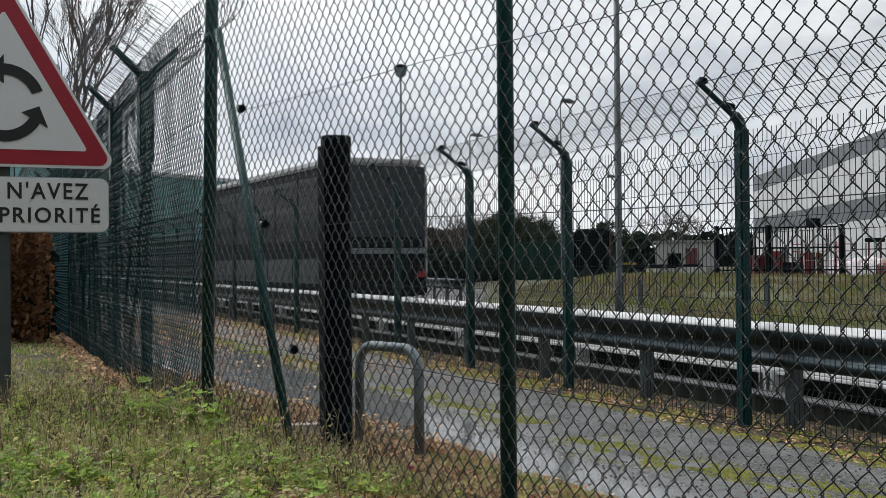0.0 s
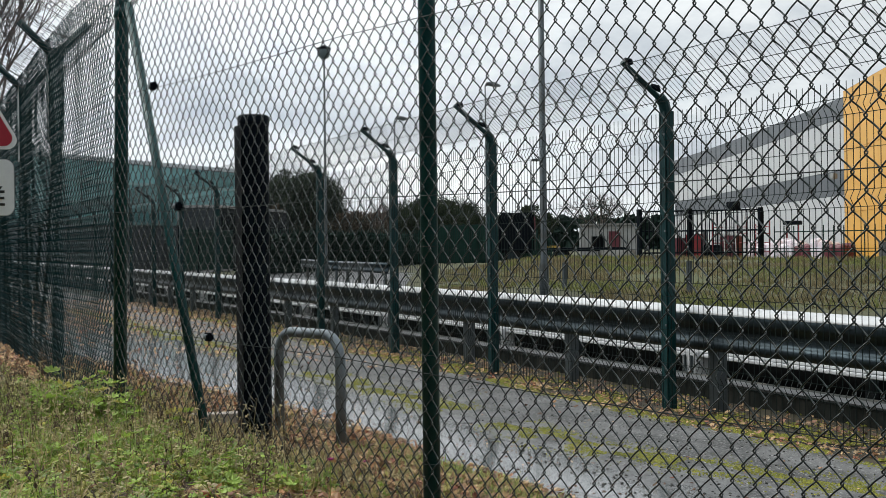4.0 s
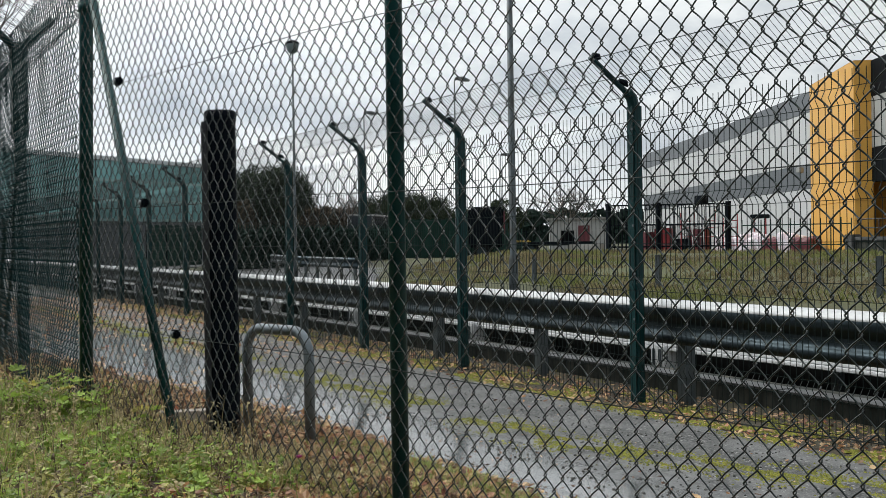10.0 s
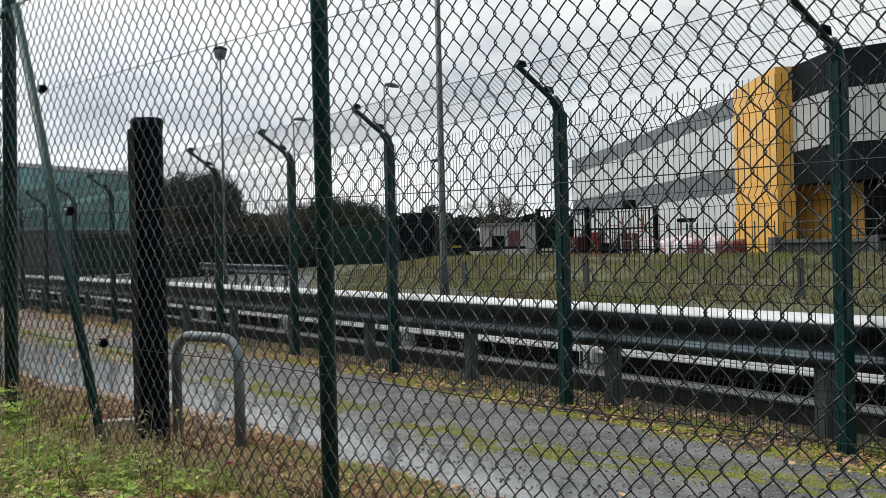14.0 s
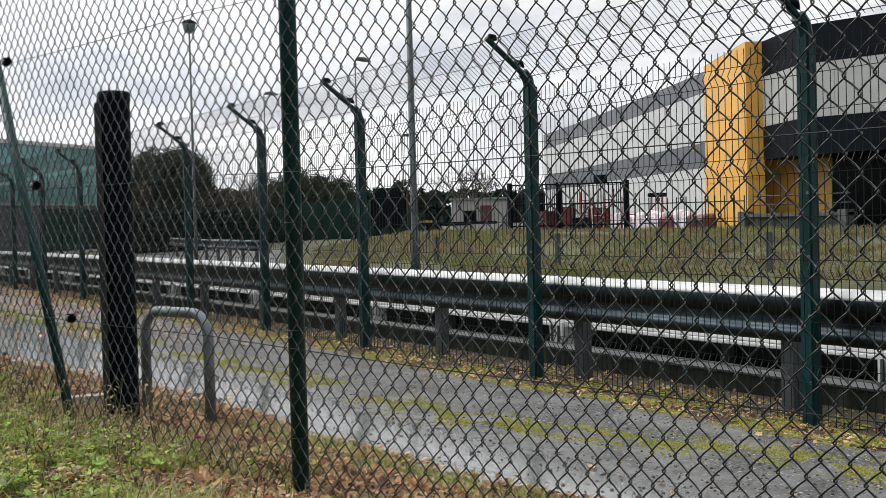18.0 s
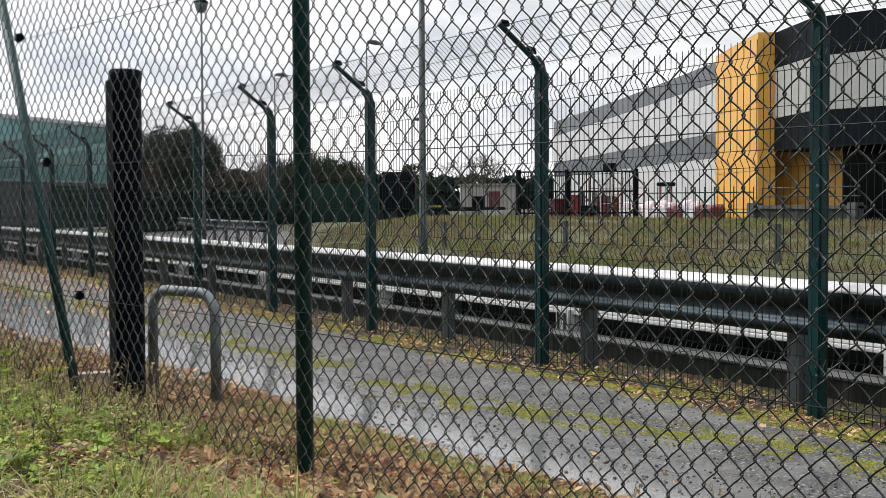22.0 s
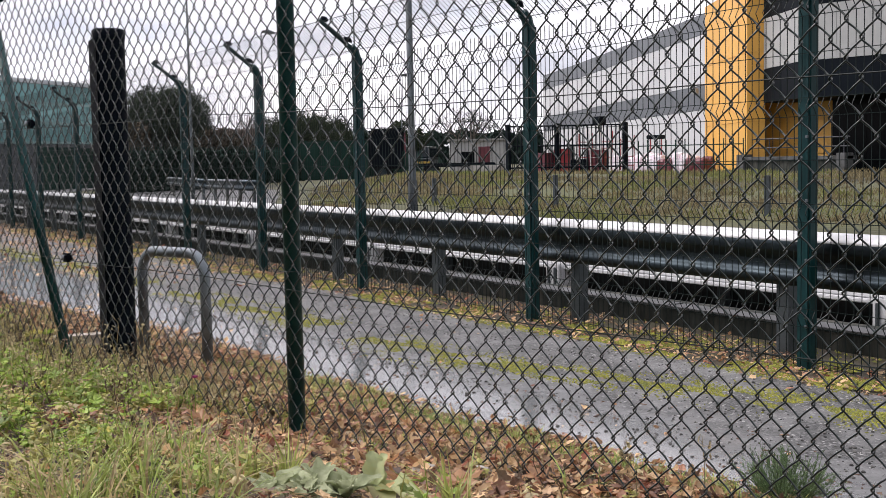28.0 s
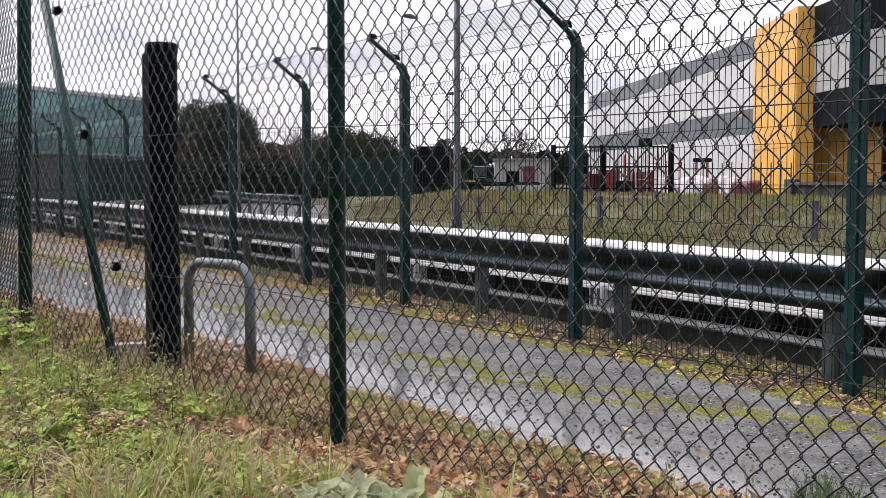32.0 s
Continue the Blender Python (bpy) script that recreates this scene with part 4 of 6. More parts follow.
def yellow_office():
    y = thing("yellow_office", "yellow clad tower with dark two-storey office wing and deep porch", "building")
    a, b, c = V(-34.0, 31.85), V(-40.6, 36.08), V(-33.58, 32.47)
    for i in range(3):
        z0, z1 = -0.3 + i * 2.9, -0.3 + (i + 1) * 2.9 - 0.03
        clad(y, "yellow_panel", a, b, z0, z1, YELLOW, 1.6, 0.1)
        clad(y, "yellow_panel", c, a, z0, z1, YELLOW, 1.4, 0.1)
    core = Shape()
    for p, q in ((a, b), (c, a)):
        sink = V((q - p).y, (p - q).x).normalized() * 0.06
        p, q = p + sink, q + sink
        core.face((*p.xy, -0.2), (*q.xy, -0.2), (*q.xy, 8.38), (*p.xy, 8.38))
    core.face((*a.xy, 8.38), (*b.xy, 8.38), (*(b + V(6, 8)).xy, 8.38), (*(c + V(6, 8)).xy, 8.38), (*c.xy, 8.38))
    part("core", core, YELLOW, y)
    # dark wing: a left face seen at a slant, then the long front
    d, e2 = V(-30.1, 30.6), V(-16.0, 33.5)
    l0 = V(-33.69, 32.47)
    for p, q, st in ((d, l0, 1.3), (e2, d, 1.5)):
        clad(y, "upper_dark_band", p, q, 6.87, 8.35, DARK_CLAD, st * 2, 0.15)
        clad(y, "window_panel", p, q, 4.77, 6.85, HUT_WHITE, st, 0.08)
        clad(y, "lower_dark_band", p, q, 3.36, 4.75, DARK_CLAD, st * 2, 0.15)
    core2 = Shape()
    for p, q in ((d, l0), (e2, d)):
        sink = V((q - p).y, (p - q).x).normalized() * 0.10
        p, q = p + sink, q + sink
        core2.face((*p.xy, 3.36), (*q.xy, 3.36), (*q.xy, 8.3), (*p.xy, 8.3))
    core2.face((*d.xy, 8.3), (*l0.xy, 8.3), (*(l0 + V(4, 12)).xy, 8.3), (*(e2 + V(0, 12)).xy, 8.3), (*e2.xy, 8.3))
    core2.face((*d.xy, 3.36), (*l0.xy, 3.36), (*(l0 + V(4, 12)).xy, 3.36), (*(e2 + V(0, 12)).xy, 3.36), (*e2.xy, 3.36))
    part("core", core2, DARK_CLAD, y)
    # recessed ground floor
    g0, g1, g2 = V(-35.12, 33.59), V(-31.37, 34.03), V(-16, 38.0)
    for i in range(3):
        clad(y, "porch_panel", g1, g0, -0.2 + 1.4 * i, -0.2 + 1.4 * (i + 1) - 0.03, YELLOW, 1.5, 0.06)
    part("porch_wall_core", Shape().face((g1.x, g1.y + 0.2, -0.3), (g0.x, g0.y + 0.2, -0.3), (g0.x, g0.y + 0.2, 4.0), (g1.x, g1.y + 0.2, 4.0)), YELLOW, y)
    clad(y, "porch_glass", g2, g1, -0.2, 3.9, DARK_GLASS, 1.4, 0.05)
    back = V(0.0, 0.5)
    part("porch_back", Shape().face((*(g1 + back).xy, -0.3), (*(g2 + back).xy, -0.3), (*(g2 + back).xy, 4.2), (*(g1 + back).xy, 4.2)), DARK_CLAD, y)
    for t in (0.15, 0.3, 0.45, 0.6):
        p = g1.lerp(g2, t)
        part("glazing_bar", Shape().box(p.x - 0.04, p.y - 0.2, 0.4, p.x + 0.04, p.y - 0.1, 3.9), DARK_CLAD, y)
    part("porch_wall", Shape().box(-32.76, 30.5, 0.3, -27.9, 30.9, 0.95, 0.02), CONCRETE, y, "low dark concrete wall")
    part("porch_ledge", Shape().box(-32.86, 30.4, 0.95, -27.8, 31.0, 1.1, 0.02), COPING, y)
    part("porch_post", Shape().box(-33.16, 30.3, 0.3, -32.76, 30.8, 1.2, 0.02), COPING, y)
    part("porch_post", Shape().box(-28.2, 30.3, 0.3, -27.8, 30.8, 1.2, 0.02), COPING, y)
    rail = Shape()
    for z in (1.45, 1.8):
        rail.tube([(-32.66, 30.7, z), (-27.9, 30.7, z)], 0.025, 6)
    for i in range(6):
        rail.tube([(-32.66 + 0.9 * i, 30.7, 1.1), (-32.66 + 0.9 * i, 30.7, 1.8)], 0.02, 6)
    part("handrail", rail, CHANNEL, y)


yellow_office()


def glass_building():
    g = thing("glass_building", "low teal glass office building with flat roof", "building")
    a, b = V(-74.6, 15.97), V(-57.7, -6.4)
    n = 22
    for r in range(3):
        z0 = 2.78 + r * 1.18
        e = (b - a).normalized()
        o = V(-e.y, e.x) * 0.05
        part("spandrel", Shape().tube([(*(a - o).xy, z0 - 0.03), (*(b - o).xy, z0 - 0.03)], 0.11, 4), PALE_TEAL, g, "pale teal band between glass rows")
        for i in range(n):
            p, q = a.lerp(b, (i + 0.03) / n), a.lerp(b, (i + 0.97) / n)
            s = Shape().face((*p.xy, z0), (*q.xy, z0), (*q.xy, z0 + 1.1), (*p.xy, z0 + 1.1))
            part("glass_panel", s, TEAL_GLASS, g)
    back = V(-10, -7)
    inset = V(-0.1, -0.07)
    core = Shape().face((*(a + inset).xy, 0), (*(b + inset).xy, 0), (*(b + inset).xy, 6.35), (*(a + inset).xy, 6.35))
    core.face((*(a + inset).xy, 6.35), (*(b + inset).xy, 6.35), (*(b + back).xy, 6.35), (*(a + back).xy, 6.35))
    core.face((*(a + inset).xy, 0), (*(a + back).xy, 0), (*(a + back).xy, 6.35), (*(a + inset).xy, 6.35))
    part("frame", core, HALL_GREY, g, "shaded grey ground storey")
    part("parapet", Shape().tube([(*a.xy, 6.4), (*b.xy, 6.4)], 0.17, 4), PALE_ROOF, g, "pale roof edge")
    for t, w in ((0.55, 1.6), (0.68, 0.8)):
        p = a.lerp(b, t) + V(-3, -2)
        part("roof_unit", Shape().box(p.x - w, p.y - w / 2, 6.35, p.x + w, p.y + w / 2, 7.1, 0.05), DARK_CLAD, g)


glass_building()


# ---- trees and hedges ----
def leaf_cloud(s, c, r, count, size, flat=1.0):
    """Small leaf cards scattered through an uneven ball round c."""
    for _ in range(count):
        while True:
            v = Vector((rnd(-1, 1), rnd(-1, 1), rnd(-1, 1)))
            if 0.2 < v.length < 1:
                break
        v = Vector((v.x * r, v.y * r, v.z * r * flat))
        p = Vector(c) + v
        a = Vector((rnd(-1, 1), rnd(-1, 1), rnd(-0.6, 0.6))).normalized()
        b = a.cross(Vector((rnd(-1, 1), rnd(-1, 1), rnd(-1, 1)))).normalized()
        k = size * rnd(0.6, 1.4)
        s.face(p - a * k, p + b * k * 0.5, p + a * k, p - b * k * 0.5)


def tree(name, label, at, h, trunk_h, crown_r, crown_h, material, clumps, leaves, leaf, seed, flat_base=True):
    random.seed(seed)
    t = thing(name, label, "tree", at)
    s = Shape()
    s.tube([(0, 0, -0.3), (0.05 * h * 0.2, 0, trunk_h * 0.5), (0, 0.02 * h, trunk_h), (0, 0, h * 0.8)], [0.035 * h, 0.028 * h, 0.022 * h, 0.006 * h], 9)
    crown = Shape()
    for _ in range(clumps):
        a, rr = rnd(0, 2 * math.pi), crown_r * math.sqrt(rnd(0.0, 1.0))
        lim = math.sqrt(max(0.0, 1 - (rr / crown_r) ** 2))
        z = trunk_h + (crown_h * rnd(0.02, 1.0) * lim if flat_base else crown_h * (0.5 + rnd(-0.5, 0.5) * lim))
        p = (rr * math.cos(a), rr * math.sin(a), z)
        s.tube([(0, 0, trunk_h * rnd(0.7, 1.0)), (p[0] * 0.5, p[1] * 0.5, trunk_h + (z - trunk_h) * 0.35), p], [0.012 * h, 0.008 * h, 0.002 * h], 4, False)
        leaf_cloud(crown, p, crown_r * rnd(0.16, 0.30), leaves, leaf, 0.75)
    part("trunk", s, BARK, t, "", True)
    part("crown", crown, material, t)
    return t


def bare_tree(name, label, at, h, spread, seed, levels=5, upright=0.55, r0=0.02):
    random.seed(seed)
    t = thing(name, label, "tree", at)
    trunk, twigs = Shape(), Shape()

    def grow(p, d, length, r, level):
        q = p + d * length
        mid = p.lerp(q, 0.5) + Vector((rnd(-1, 1), rnd(-1, 1), rnd(-0.3, 0.3))) * length * 0.06
        (trunk if level < 2 else twigs).tube([p, mid, q], [r, r * 0.8, r * 0.6], 6 if level < 2 else 3, False)
        if level >= levels:
            return
        for _ in range(3 if level else 4):
            e = (d + Vector((rnd(-1, 1), rnd(-1, 1), rnd(-0.3, upright))) * spread).normalized()
            grow(p.lerp(q, rnd(0.55, 1.0)), e, length * rnd(0.6, 0.8), r * 0.58, level + 1)

    grow(Vector((0, 0, -0.2)), Vector((0, 0, 1)), h * 0.30, h * r0, 0)
    part("trunk", trunk, BARK, t, "", True)
    part("branchwork", twigs, TWIG, t, "fine bare grey-brown branches")
    return t


def hedge(name, label, pts, width, h0, h1, material, per_m, leaf, seed, base=0.0):
    random.seed(seed)
    t = thing(name, label, "hedge")
    s = Shape()
    core = Shape()
    for a, b in zip(pts, pts[1:]):
        a, b = Vector(a), Vector(b)
        L = (b - a).length
        n = int(L * per_m)
        nrm = Vector(((b - a).y, -(b - a).x)).normalized()
        for i in range(n):
            u = rnd(0, 1)
            p = a.lerp(b, u)
            top = h0 + (h1 - h0) * (0.5 + 0.5 * noise.noise((p.x * 0.35, p.y * 0.35, seed))) + 0.25 * noise.noise((p.x * 1.7, p.y * 1.7, seed))
            z = base + top * (1 - rnd(0, 1) ** 1.15)
            o = nrm * width * 0.5 * rnd(-1, 1)
            c = Vector((p.x + o.x, p.y + o.y, z))
            d = Vector((rnd(-1, 1), rnd(-1, 1), rnd(-1, 1))).normalized()
            e = d.orthogonal().normalized()
            kk = leaf * rnd(0.6, 1.4)
            s.face(c - d * kk, c + e * kk * 0.6, c + d * kk, c - e * kk * 0.6)
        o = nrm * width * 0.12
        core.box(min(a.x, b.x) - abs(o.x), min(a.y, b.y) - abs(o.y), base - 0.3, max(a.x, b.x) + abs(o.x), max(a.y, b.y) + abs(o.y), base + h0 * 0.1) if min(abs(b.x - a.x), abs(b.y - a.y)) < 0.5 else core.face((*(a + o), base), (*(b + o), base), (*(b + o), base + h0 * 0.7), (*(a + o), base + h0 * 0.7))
    part("foliage", s, material, t)
    # flat dark core that closes the inside of the hedge
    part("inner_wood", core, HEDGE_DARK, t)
    return t


tree("umbrella_pine", "broad dark umbrella pine with domed crown", (-121.9, 53.1, 0), 7.35, 3.45, 6.0, 3.45, CROWN_DARK, 190, 330, 0.095, 11)
tree("evergreen_oak", "dense rounded dark evergreen tree", (-96.5, 28.2, 0), 8.6, 2.6, 3.4, 5.6, CROWN_OLIVE, 240, 260, 0.085, 12, False)
tree("evergreen_tree", "small dark evergreen tree beside the fence", (-84, 44.5, 0), 5.0, 1.4, 2.0, 3.0, CROWN_DARK, 60, 120, 0.12, 13, False)
tree("roadside_tree", "grey-green half-bare rounded tree", (-90, 55.4, 0), 6.4, 2.2, 2.5, 3.6, CROWN_OLIVE, 16, 40, 0.10, 14, False)
bare_tree("bare_tree", "bare winter tree with fine branches", (-90, 55.0, 0), 8.8, 0.8, 15, 6)
bare_tree("bare_shrub", "bare twiggy shrub behind the hedge", (-105.5, 39.6, 0.0), 9.0, 0.8, 16, 5)
bare_tree("bare_shrub", "bare twiggy shrub behind the hedge", (-107.5, 35.6, 0.0), 8.6, 0.8, 19, 5)
bare_tree("bare_poplar", "tall bare tree with many upright fine branches", (-30.0, -3.2, 0.1), 13.0, 0.5, 17, 7, 1.3, 0.010)
bare_tree("bare_poplar", "tall bare tree with many upright fine branches", (-33.5, -5.6, 0.1), 13.5, 0.5, 18, 7, 1.3, 0.010)
hedge("beech_hedge", "brown-leaved winter hedge at the end of the lawn", [(-15.3, -4.32), (-16.2, -8.2)], 0.9, 1.5, 1.85, HEDGE_BROWN, 5200, 0.045, 21, 0.1)
hedge("ivy_hedge", "dark overgrown hedge along the fence", [(-16.8, -4.40), (-36.0, -4.40)], 0.6, 1.1, 1.6, HEDGE_DARK, 420, 0.07, 22, 0.2)
hedge("far_hedge", "long brown winter hedge behind the road", [(-84, 12), (-92, 22), (-106, 34), (-128, 52), (-160, 76)], 3.0, 4.0, 5.4, HEDGE_FAR, 480, 0.2, 23)
hedge("dark_hedge", "dark clipped hedge along the far side of the road", [(-50.3, 9.5), (-53, 14.0), (-62, 24.0)], 1.4, 1.7, 2.0, HEDGE_DARK, 420, 0.13, 24)
hedge("distant_woods", "distant dark line of woodland on the horizon", [(-260, 20), (-240, 90), (-200, 170), (-120, 230)], 12, 5.5, 8.5, HEDGE_DARK, 40, 1.0, 25)


# added out of view behind the camera, to darken reflections and block sky light
hedge("unseen_backdrop", "unseen dark hedge added behind the camera to darken reflections", [(-14, -13), (2, -13), (14, -11), (19, 3)], 3, 5.5, 7.5, HEDGE_DARK, 420, 0.3, 26)


# ---- lamp posts ----
def lamp_post(at, h, r, label, arm=0.9):
    l = thing("street_lamp", label, "street lamp", at)
    part("pole", Shape().tube([(0, 0, -0.2), (0, 0, 0.9), (0, 0, 0.95), (0, 0, h)], [r * 1.3, r * 1.3, r, r * 0.55], 12), GALV_DARK, l, "", True)
    if arm:
        part("head", Shape().tube([(0, 0, h), (0.05, 0.1, h + 0.1), (-arm * 0.3, arm * 0.6, h + 0.16), (-arm * 0.5, arm, h + 0.14)], [r * 0.5, 0.09, 0.14, 0.07], 8), GALV_DARK, l, "", True)
    else:
        part("head", Shape().tube([(0, 0, h - 0.05), (0, 0, h), (0, 0, h + 0.16), (0, 0, h + 0.2)], [0.05, 0.13, 0.17, 0.17], 12), TEAL_FRAME, l, "grey round lantern", True)
        part("lid", Shape().tube([(0, 0, h + 0.2), (0, 0, h + 0.24), (0, 0, h + 0.31)], [0.19, 0.19, 0.05], 12), DARK_CLAD, l, "dark shallow lid", True)


lamp_post((-14.6, 3.68, 0.0), 9.0, 0.055, "tall grey steel mast beside the road", 0)
lamp_post((-28.57, 5.4, 0.0), 6.25, 0.04, "slim grey street lamp with round dark head", 0)
lamp_post((-69.1, 25.2, 0.0), 9.6, 0.07, "distant street lamp with curved head", 1.2)
lamp_post((-52.9, 23.3, 0.0), 9.6, 0.06, "distant street lamp with curved head", 1.2)
lamp_post((-80, 42.0, 0.0), 8.0, 0.06, "distant street lamp with curved head", 1.2)


# ---- yard behind the grass ----
def gate():
    g = thing("palisade_gate", "dark steel palisade gate between box posts", "gate", (0, 0, 0))
    a, b = V(-41.2, 24.6), V(-38.0, 28.6)
    for t in (0.0, 0.42, 1.0):
        p = a.lerp(b, t)
        part("gate_post", Shape().box(p.x - 0.09, p.y - 0.09, 0.4, p.x + 0.09, p.y + 0.09, 2.72, 0.01), DARK_CLAD, g)
    for z in (0.8, 1.75, 2.62):
        part("rail", Shape().tube([(*a.xy, z), (*b.xy, z)], 0.035, 6), DARK_CLAD, g)
    bar = Shape().box(-0.022, -0.012, 0.55, 0.022, 0.012, 2.6).mesh("bar", DARK_CLAD)
    for i in range(30):
        p = a.lerp(b, (i + 0.5) / 30)
        part("bar", bar, None, g).matrix_basis = pose(p.x, p.y, 0)
    p = a.lerp(b, 0.78)
    part("floodlight", Shape().box(p.x - 0.25, p.y - 0.2, 2.62, p.x + 0.25, p.y + 0.2, 2.98, 0.03), DARK_CLAD, g, "dark box on the gate's top rail")


gate()


def palisade(a, b, n, h, label):
    f = thing("palisade_fence", label, "fence")
    bar = Shape().box(-0.02, -0.015, 0.35, 0.02, 0.015, h).mesh("pale", SCREEN)
    for i in range(n):
        p = a.lerp(b, i / (n - 1))
        part("pale", bar, None, f).matrix_basis = pose(p.x, p.y, rnd(-0.02, 0.02))
    for z in (0.8, h - 0.25):
        part("rail", Shape().tube([(*a.xy, z), (*b.xy, z)], 0.03, 4), SCREEN, f)


palisade(V(-62, 26.5), V(-50, 25.5), 60, 1.75, "dark green metal railings behind the grass")
palisade(V(-50.6, 9.2), V(-58.5, 22.5), 84, 2.1, "dark green open railings along the far side of the road")
palisade(V(-37.6, 29.0), V(-33.6, 31.2), 12, 1.9, "dark metal railings before the yellow building")


def screen_fence(a, b, n, h, z0=0.3):
    f = thing("screened_fence", "dark green screened mesh fence along the road", "fence")
    for i in range(n):
        p, q = a.lerp(b, i / n), a.lerp(b, (i + 0.985) / n)
        s = Shape()
        d = (q - p)
        o = V(d.y, -d.x).normalized() * 0.02
        s.v = [(*(x + y).xy, z) for x in (p, q) for y in (o, -o) for z in (z0, h)]
        s.f = [(0, 1, 5, 4), (2, 6, 7, 3), (0, 2, 3, 1), (4, 5, 7, 6), (1, 3, 7, 5), (0, 4, 6, 2)]
        part("screen", s, SCREEN, f)
        part("post", Shape().box(p.x - 0.04, p.y - 0.04, 0, p.x + 0.04, p.y + 0.04, h + 0.15), DARK_CLAD, f)


screen_fence(V(-47.6, 5.9), V(-50.5, 9.0), 3, 2.05)
screen_fence(V(-64, 27.0), V(-58, 29.5), 3, 2.2)


def hut():
    h = thing("gatehouse", "small off-white gatehouse with maroon door and dark window", "building", (-59.6, 35.3, 0.0), 58)
    part("wall", Shape().box(-1.6, -1.2, 0, 1.9, 1.2, 2.35, 0.03), HUT_WHITE, h)
    part("door", Shape().box(0.15, -1.26, 0.05, 0.85, -1.18, 2.0), MAROON, h)
    part("window", Shape().box(-0.9, -1.25, 0.9, -0.1, -1.18, 1.7), DARK_GLASS, h)
    part("roof", Shape().box(-1.75, -1.35, 2.35, 2.05, 1.35, 2.48, 0.02), CONCRETE_LIGHT, h)
    part("plinth", Shape().box(-2.6, -1.9, -0.1, 5.0, -1.5, 0.55), CONCRETE_LIGHT, h)


hut()


def truck():
    t = thing("parked_truck", "dark parked lorry cab with red side marker", "truck", (-53.8, 25.6, 0.1), 58)
    part("cab", Shape().box(-0.9, -1.2, 0.7, 1.0, 1.2, 2.85, 0.12), DARK_CLAD, t)
    part("windscreen", Shape().box(-0.92, -1.0, 1.6, -0.88, 1.0, 2.5), DARK_GLASS, t)
    part("flatbed", Shape().box(1.2, -1.2, 0.75, 5.8, 1.2, 0.95, 0.04), DARK_CLAD, t)
    part("marker", Shape().box(0.98, -1.28, 1.3, 1.06, -1.2, 2.6), MAROON, t, "red upright panel")
    for x in (-0.2, 2.4, 5.2):
        for y in (-1.15, 1.0):
            w = part("wheel", Shape().tube([(x, y, 0.48), (x, y + 0.28, 0.48)], 0.48, 16), TYRE, t)
            part("rim", Shape().tube([(x, y - 0.01, 0.48), (x, y + 0.01, 0.48)], 0.26, 12), GALV, w)


truck()


def container(at, turn, length, label):
    c = thing("container", label, "container", at, turn)
    part("box", Shape().box(0, -1.2, 0.1, length, 1.2, 2.35, 0.03), SCREEN, c)
    for i in range(int(length / 0.4)):
        part("rib", Shape().box(0.15 + 0.4 * i, -1.25, 0.2, 0.3 + 0.4 * i, -1.2, 2.4), SCREEN, c)


container((-62.5, 24.0, 0.1), 58, 4.6, "dark green steel container beside the fence")


def bundle(at, turn, w, h, mat, label, seed):
    """Goods on a pallet under crumpled plastic film."""
    random.seed(seed)
    b = thing("wrapped_pallet", label, "pallet", at, turn, "wrapped goods beside the warehouse")
    for x in (-0.45, 0.0, 0.45):
        part("runner", Shape().box(x * w - 0.05, -0.5, 0, x * w + 0.05, 0.5, 0.1), WOOD_PALE, b)
    part("deck", Shape().box(-0.5 * w, -0.5, 0.1, 0.5 * w, 0.5, 0.14), WOOD_PALE, b)
    for i in range(4):
        x, y = (-0.25 + 0.5 * (i % 2)) * w, -0.25 + 0.5 * (i // 2)
        bm = bmesh.new()
        bmesh.ops.create_icosphere(bm, subdivisions=3, radius=1.0)
        hh = (h - 0.14) * rnd(0.8, 1.0)
        for v in bm.verts:
            f = 1 + 0.10 * noise.noise(v.co * 3 + Vector((seed, i, 0)))
            q = [math.copysign(abs(c) ** 0.55, c) * f for c in v.co]
            v.co = Vector((x + q[0] * 0.29 * w, y + q[1] * 0.28, 0.14 + hh * 0.5 + q[2] * hh * 0.5))
        me = bpy.data.meshes.new("bag")
        bm.to_mesh(me)
        bm.free()
        me.materials.append(mat)
        part("bag", me, None, b)


for k, (u, h, m, lab) in enumerate(((0.02, 1.2, PINK_WRAP, "white and pink plastic-wrapped goods on a pallet"), (0.22, 1.3, PINK_WRAP, "white and pink plastic-wrapped goods on a pallet"), (0.42, 1.25, PINK_WRAP, "white and pink plastic-wrapped goods on a pallet"), (0.62, 1.1, MAROON, "dark red wrapped goods on a pallet"),
                                    (0.80, 1.3, PINK_WRAP, "white and pink plastic-wrapped goods on a pallet"), (0.98, 1.1, MAROON, "dark red wrapped goods on a pallet"))):
    p = V(-43.9, 33.7).lerp(V(-38.7, 34.0), u)
    bundle((p.x, p.y + rnd(-0.2, 0.2), ground_z(p.x, p.y)), rnd(-15, 15), 1.1, h, m, lab, 70 + k)
fork = thing("stacking_trolley", "dark-topped red trolley frame standing between pallets", "trolley", (-42.5, 34.6, ground_z(-42.5, 34.6)), 20)
part("top", Shape().box(-0.38, -0.3, 1.95, 0.38, 0.3, 2.15, 0.03), DARK_CLAD, fork, "dark top box")
for x in (-0.3, 0.3):
    part("upright", Shape().box(x - 0.03, -0.03, 0, x + 0.03, 0.03, 1.95), RED_PAINT, fork, "red upright")

